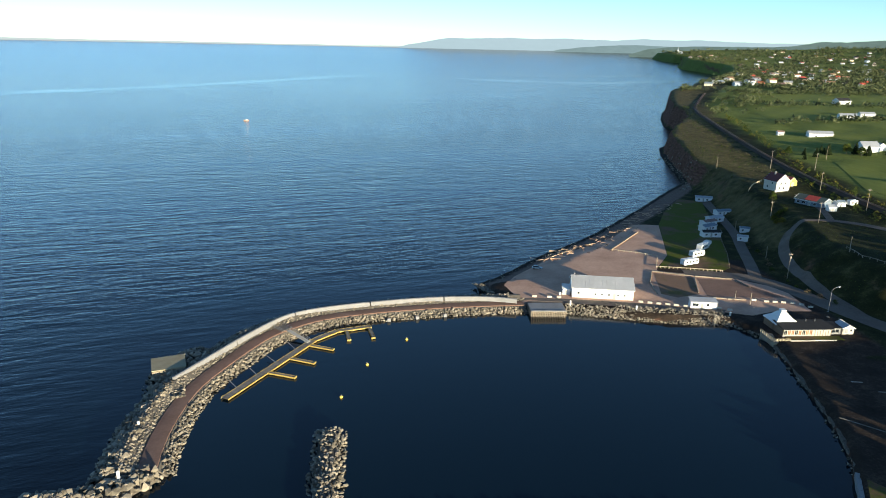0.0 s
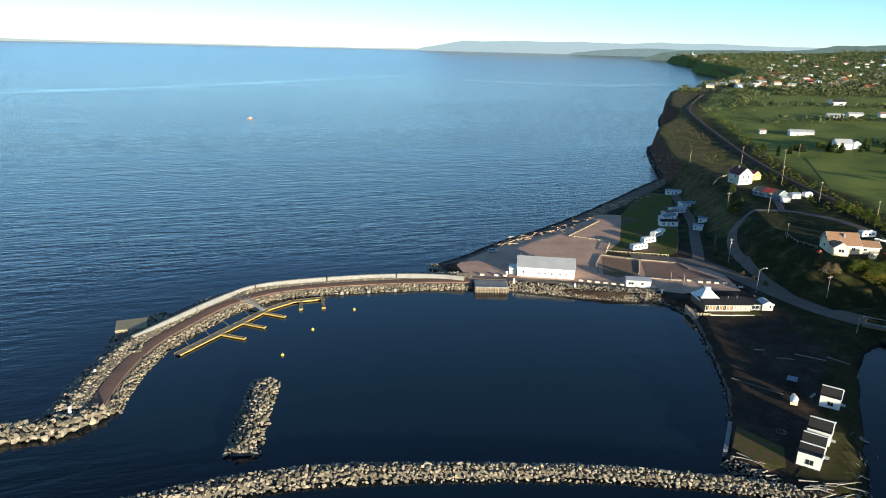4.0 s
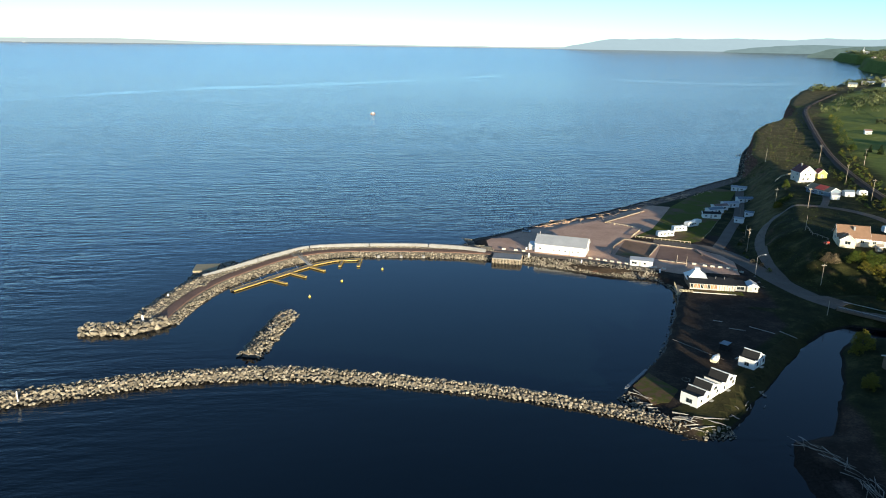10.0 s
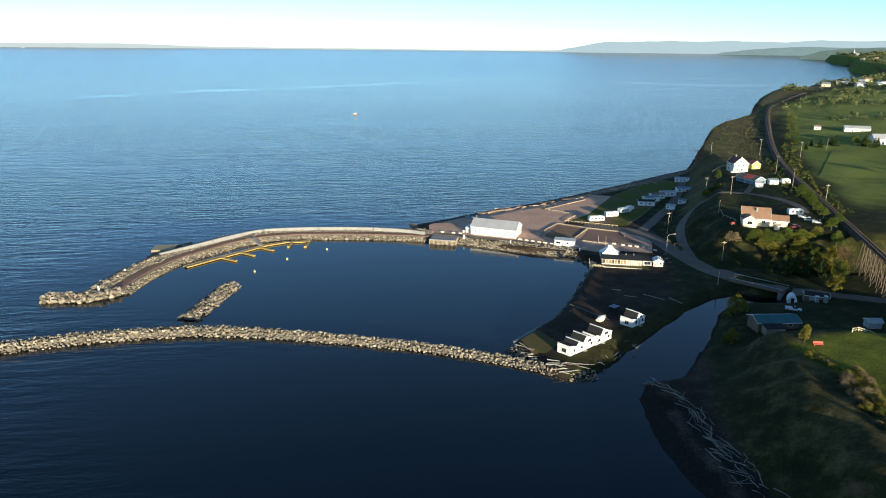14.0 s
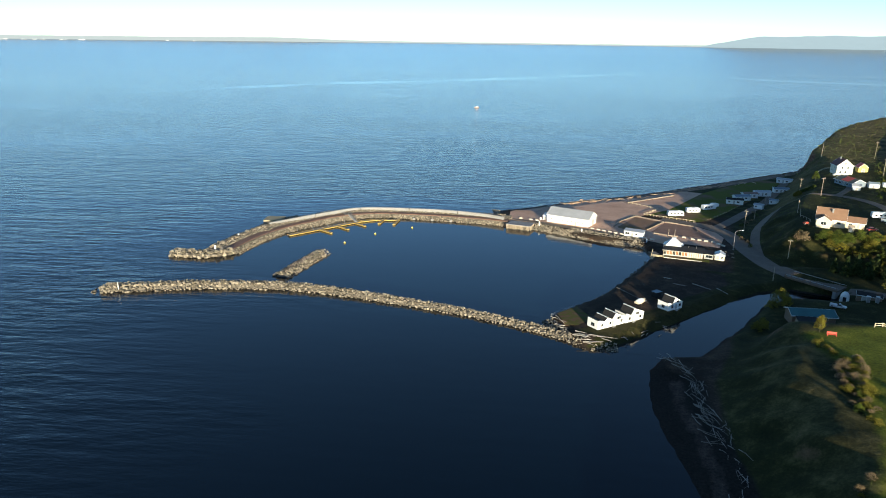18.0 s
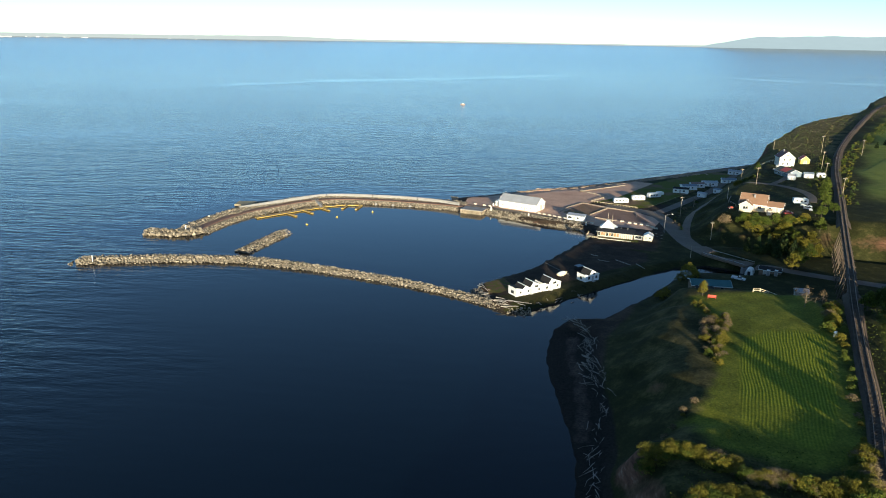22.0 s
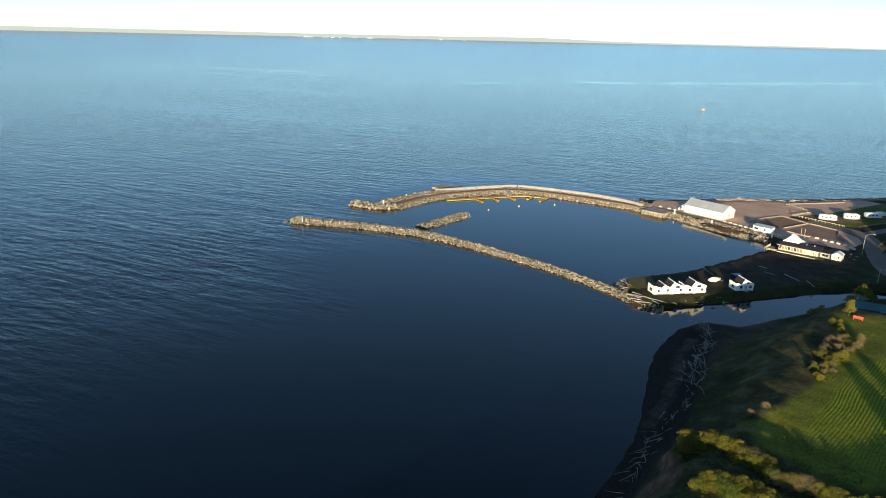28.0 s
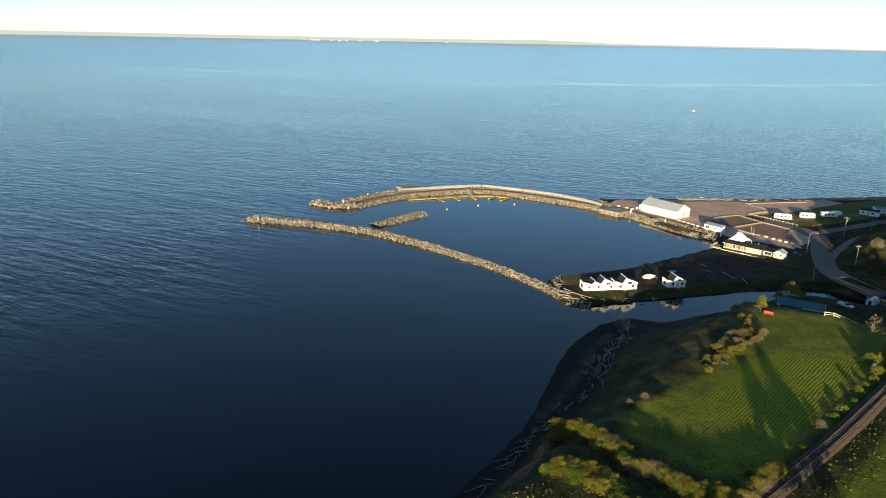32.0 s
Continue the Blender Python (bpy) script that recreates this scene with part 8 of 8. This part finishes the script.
# ---------------------------------------------------------------- driftwood
def drift(spots, mat, label, group, seed):
    rng = random.Random(seed)
    for x, y, L, r, rz in spots:
        z = ground_at(x, y)
        z = max(z, 0.0)
        t = thing("driftwood_log", pose(x, y, z + r * 0.6, 0, rng.uniform(-4, 4), rz), label, "driftwood", group)
        bm = bmesh.new()
        pts = [Vector((-L / 2, 0, 0)), Vector((-L / 6, rng.uniform(-0.04, 0.04) * L, rng.uniform(0, 0.2))), Vector((L / 6, rng.uniform(-0.04, 0.04) * L, rng.uniform(0, 0.2))), Vector((L / 2, rng.uniform(-0.06, 0.06) * L, 0))]
        for k, (a, b) in enumerate(zip(pts, pts[1:])):
            rod(bm, a, b, r * (1 - 0.2 * k), r * (0.8 - 0.2 * k), 7)
        part("trunk", bm, mat, t)
        if rng.random() < 0.3:
            bm = bmesh.new()
            rod(bm, pts[1], pts[1] + Vector((L * 0.18, L * 0.14 * rng.choice((-1, 1)), r)), r * 0.4, r * 0.15, 5)
            part("branch", bm, mat, t)


def drift_spots(line, n, width, seed, lengths=(3, 9), fat=(0.12, 0.24), turn=35):
    rng = random.Random(seed)
    pts = along(line, 0.4)
    out = []
    for _ in range(n):
        x, y, tx, ty = rng.choice(pts)
        o = rng.gauss(0, width)
        out.append((x - ty * o, y + tx * o, rng.uniform(*lengths), rng.uniform(*fat), math.degrees(math.atan2(ty, tx)) + rng.gauss(0, turn)))
    return out


drift(drift_spots([(-61, 238), (-56, 232), (-51.5, 223), (-50.5, 211), (-46.5, 203), (-43.8, 195)], 85, 1.3, 1, (2.5, 8.5), (0.05, 0.12), 22), MAT_DRIFT, "bleached driftwood log stranded on the shore", "driftwood on the dark beach", 1)
drift(drift_spots([(-46, 197), (-40.5, 188), (-40, 172), (-38.6, 160), (-35.5, 146), (-34, 132)], 55, 1.1, 2, (1.6, 6.5), (0.05, 0.12), 32), MAT_DRIFT, "bleached driftwood log stranded on the shore", "driftwood on the dark beach", 2)
drift(drift_spots([(-134, 430), (-126, 439), (-117, 447), (-112, 452)], 60, 2.2, 3, (2.5, 7.5), (0.16, 0.36), 40), MAT_DRIFT_WARM, "tan driftwood log piled on the beach", "driftwood on the sunny beach", 3)
drift(drift_spots([(-108, 455), (-96, 465), (-84, 480), (-70, 500), (-52, 522), (-34, 546)], 80, 3.6, 4, (2, 7), (0.12, 0.3), 55), MAT_DRIFT_WARM, "tan driftwood log strewn on the beach", "driftwood on the sunny beach", 4)
# grey timber here instead of tan puts the spit's shade in its colour
drift(drift_spots([(-99, 252), (-93, 246), (-86, 241), (-78, 241.5)], 26, 1.4, 5, (2.5, 7), (0.12, 0.24), 30), MAT_DRIFT, "timber stranded on the spit's rocks, shade put in its grey", "timber on the spit", 5)
drift(drift_spots([(-76, 243), (-70, 254), (-62, 266)], 12, 1.6, 6, (1.6, 4), (0.1, 0.18), 60), MAT_DRIFT, "bleached driftwood on the creek bank", "timber on the spit", 6)


def shore_stones():
    s = thing("beach_stones", pose(-60, 520, 0), "scattered stones along the shingle beach", "stones")
    inv = s.matrix_world.inverted()
    rng = random.Random(8)
    spots = []
    for x, y, tx, ty in along([(-166, 398), (-156, 411), (-131, 443), (-97, 480), (-59, 528), (-21, 576), (0, 602), (16, 664), (30, 735)], 0.8):
        o = rng.gauss(-1.5, 1.8)
        px, py = x - ty * o, y + tx * o
        spots.append((px, py, max(ground_at(px, py), -0.1) + 0.02, rng.choice((0.35, 0.5, 0.6, 0.8)) * (2.6 if y > 590 else 1)))
    for x, y, tx, ty in along([(-166, 399), (-160, 388), (-156, 379.5)], 0.45):
        for o in (-2.2, -1.0, 0.2, 1.4):
            spots.append((x - ty * o + rng.uniform(-0.4, 0.4), y + tx * o + rng.uniform(-0.4, 0.4), 0.9 + 0.35 * -o * 0.5, rng.uniform(0.7, 1.5)))
    lay_rocks(s, spots, lambda x, y: y < 440)
    for o in list(s.children):
        o.matrix_parent_inverse = inv


shore_stones()

# ---------------------------------------------------------------- farms and town in the distance
rng_far = random.Random(12)


def barn(x, y, L, W, h, rz, roof, label):
    house("barn", pose(x, y, ground_at(x, y) - 0.3, 0, 0, rz), L, W, h, h + W * 0.28, MAT_WALLWHITE, roof, label, [("f", L * 0.3, 0.8, 1.4, 1.0, False), ("f", L * 0.7, 0.2, 2.4, 2.2, True)], None, "x", 0.4, "barn")


barn(140, 700, 19, 7, 3.4, -10, MAT_TIN, "long white barn with a grey metal roof")
barn(120, 712, 5, 4, 3.0, -5, MAT_ROSE_ROOF, "small pinkish farm shed in the meadow")
barn(232, 806, 16, 7, 3.6, -8, MAT_TIN, "white poultry barn across the fields")
barn(262, 820, 14, 7, 3.6, -8, MAT_TIN, "white poultry barn across the fields")
barn(300, 828, 14, 7, 3.6, -8, MAT_ROSE_ROOF, "white poultry barn across the fields")
barn(330, 966, 18, 11, 4.5, 12, MAT_SHINGLE_DARK, "large white barn near the cliff road")
house("far_house", pose(132, 617, ground_at(135, 620), 0, 0, 5), 13, 9, 4.4, 7.6, MAT_WALLWHITE, MAT_TIN, "white farmhouse among trees", WIN, None, "x", 0.4)
house("far_house", pose(146, 622, ground_at(150, 626), 0, 0, 5), 7, 7, 3.4, 5.6, MAT_WALLWHITE, MAT_BLUE_ROOF, "white garage beside a farmhouse", WIN[:1], None, "y", 0.4)
ROOFS = (MAT_TIN, MAT_SHINGLE_DARK, MAT_SHINGLE_BROWN, MAT_ROSE_ROOF, MAT_BLUE_ROOF, MAT_RED)
for k in range(210):
    t = rng_far.random() ** 1.15
    y = 1300 + 2250 * t
    cx = float(np.interp(y, COAST_Y, COAST_X))
    x = cx + 40 + rng_far.random() ** 1.35 * (300 + 0.55 * (y - 1200))
    roof = rng_far.choice(ROOFS)
    wall = rng_far.choice((MAT_WALLWHITE, MAT_WALLWHITE, MAT_CREAM, MAT_GREY))
    big = rng_far.uniform(0.9, 1.5)
    h = thing("town_house", pose(x, y, ground_at(x, y) - 0.2, 0, 0, rng_far.uniform(-40, 40)), "small pale house of the distant town", "house", "distant town houses")
    L, W, e = 11 * big, 8 * big, 3.4 * big
    bm = bmesh.new()
    gable_walls(bm, 0, 0, L, W, -2, e, e + 2.6, "x")
    part("wall", bm, wall, h)
    bm = bmesh.new()
    gable(bm, 0, 0, L, W, e, e + 2.6, 0.4, 0.3, "x")
    part("roof", bm, roof, h)
    for u in (0.25, 0.7):
        part("window", boxes((L * u, -0.06, 1.0, L * u + 1.4, 0.0, 2.3)), MAT_GLASS, h)
c = thing("church", pose(1165, 3640, ground_at(1170, 3640), 0, 0, 10) @ Matrix.Scale(0.75, 4), "white church with a tall spire", "church")
bm = bmesh.new()
gable_walls(bm, 0, 0, 30, 14, -2, 9, 16, "x")
part("nave", bm, MAT_WALLWHITE, c)
bm = bmesh.new()
gable(bm, 0, 0, 30, 14, 9, 16, 0.5, 0.3, "x")
part("roof", bm, MAT_TIN, c)
part("tower", boxes((-7, 4, -2, -0.5, 10, 22)), MAT_WALLWHITE, c)
bm = bmesh.new()
rod(bm, (-3.7, 7, 22), (-3.7, 7, 42), 4.0, 0.2, 8)
part("spire", bm, MAT_TIN, c)

# ---------------------------------------------------------------- boat at sea
def boat():
    b = thing("fishing_boat", pose(-383, 985, 0, 0, 0, 8) @ Matrix.Scale(0.55, 4), "small orange fishing boat on the open sea", "boat")
    def rib(x, w, z0, z1):
        return [(x, -w * 0.5, z0), (x, w * 0.5, z0), (x, w, z1), (x, -w, z1)]
    part("hull", loft([rib(-5.5, 1.6, -0.3, 1.2), rib(0, 1.9, -0.4, 1.2), rib(3.5, 1.4, -0.3, 1.6), rib(6, 0.1, 0.2, 2.1)]), paint("orange_paint", (0.45, 0.26, 0.16)), b)
    part("wheelhouse", boxes((-0.4, -1.2, 1.2, 2.6, 1.2, 3.6), bevel=0.1), MAT_WHITE, b)
    part("deck_gear", boxes((-4.6, -1.1, 1.2, -1.8, 1.1, 1.9), bevel=0.1), MAT_DOCK, b)
    bm = bmesh.new()
    rod(bm, (0.6, 0, 3.6), (0.6, 0, 6.0), 0.08, 0.05, 6)
    part("mast", bm, MAT_STEEL, b)


boat()

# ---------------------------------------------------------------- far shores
# backdrop surfaces shine by themselves, the distance haze put into their colour
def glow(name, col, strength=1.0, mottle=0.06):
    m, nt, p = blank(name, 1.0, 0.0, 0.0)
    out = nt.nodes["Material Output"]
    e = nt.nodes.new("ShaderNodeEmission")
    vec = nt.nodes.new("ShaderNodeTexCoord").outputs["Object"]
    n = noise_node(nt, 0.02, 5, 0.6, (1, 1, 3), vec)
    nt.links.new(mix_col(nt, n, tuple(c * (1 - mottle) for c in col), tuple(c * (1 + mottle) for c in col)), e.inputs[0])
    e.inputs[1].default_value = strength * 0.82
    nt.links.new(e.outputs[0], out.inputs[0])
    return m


def far_ridge(name, az0, az1, dist, tops, mat, label, seed, rough=2.0, foot=40.0, feet=None):
    """A far shore as a solid ridge between two bearings (degrees right of +y), seen from the harbour mouth."""
    rng = random.Random(seed)
    n = 160
    verts, faces = [], []
    xs = [t for t, _ in tops]
    zs = [z for _, z in tops]
    for k in range(n + 1):
        a = az0 + (az1 - az0) * k / n
        z = float(np.interp(a, xs, zs)) + (rng.uniform(-rough, rough) if 0 < k < n else 0)
        base = foot if feet is None else float(np.interp(a, [p for p, _ in feet], [q for _, q in feet]))
        for d, zz in ((dist, base), (dist + 60, max(z, base)), (dist + 110, base - 30)):
            verts.append((-105 + d * math.sin(radians(a)), 90 + d * math.cos(radians(a)), zz))
    for k in range(n):
        for j in range(2):
            a = k * 3 + j
            faces.append((a, a + 1, a + 4, a + 3))
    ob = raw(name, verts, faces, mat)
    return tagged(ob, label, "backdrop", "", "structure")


# the farther the ridge, the paler its self-lit haze colour
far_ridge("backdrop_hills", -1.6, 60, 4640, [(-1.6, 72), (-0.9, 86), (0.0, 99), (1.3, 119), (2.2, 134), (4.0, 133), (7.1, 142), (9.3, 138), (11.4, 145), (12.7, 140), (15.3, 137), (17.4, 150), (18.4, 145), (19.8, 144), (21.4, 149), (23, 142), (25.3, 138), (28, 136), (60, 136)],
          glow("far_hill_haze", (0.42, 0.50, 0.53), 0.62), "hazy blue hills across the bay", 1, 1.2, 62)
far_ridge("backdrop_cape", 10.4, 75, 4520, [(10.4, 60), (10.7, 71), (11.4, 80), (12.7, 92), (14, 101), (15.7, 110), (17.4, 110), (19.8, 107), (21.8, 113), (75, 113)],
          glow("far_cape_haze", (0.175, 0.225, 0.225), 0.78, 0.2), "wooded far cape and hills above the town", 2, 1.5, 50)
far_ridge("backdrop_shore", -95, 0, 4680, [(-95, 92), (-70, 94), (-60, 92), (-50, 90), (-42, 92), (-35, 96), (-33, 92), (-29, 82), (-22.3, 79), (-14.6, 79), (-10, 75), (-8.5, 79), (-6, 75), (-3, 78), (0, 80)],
          glow("far_shore_haze", (0.425, 0.445, 0.425), 0.8), "low shore on the horizon, pale with painted haze", 3, 0.8, 58)
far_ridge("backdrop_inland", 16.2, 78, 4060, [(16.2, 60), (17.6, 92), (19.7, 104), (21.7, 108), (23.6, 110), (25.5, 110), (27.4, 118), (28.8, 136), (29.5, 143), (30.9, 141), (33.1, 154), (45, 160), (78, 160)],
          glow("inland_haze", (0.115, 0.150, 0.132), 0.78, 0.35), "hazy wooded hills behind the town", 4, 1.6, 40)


def far_town():
    """White buildings strung along the low shore, far across the bay."""
    rng = random.Random(21)
    bm = bmesh.new()
    for k in range(26):
        a = radians(-54.5 + 6.0 * rng.random() + (8.0 if k > 21 else 0))
        d, w, h = 4655, rng.uniform(3, 12), rng.uniform(0, 4)
        x, y = -105 + d * math.sin(a), 90 + d * math.cos(a)
        box(bm, x - w, y - 5, 60, x + w, y + 5, 67 + h)
    tagged(mesh_object("backdrop_town", bm, MAT_WALLWHITE), "white buildings along the far low shore", "backdrop", "", "structure")


far_town()
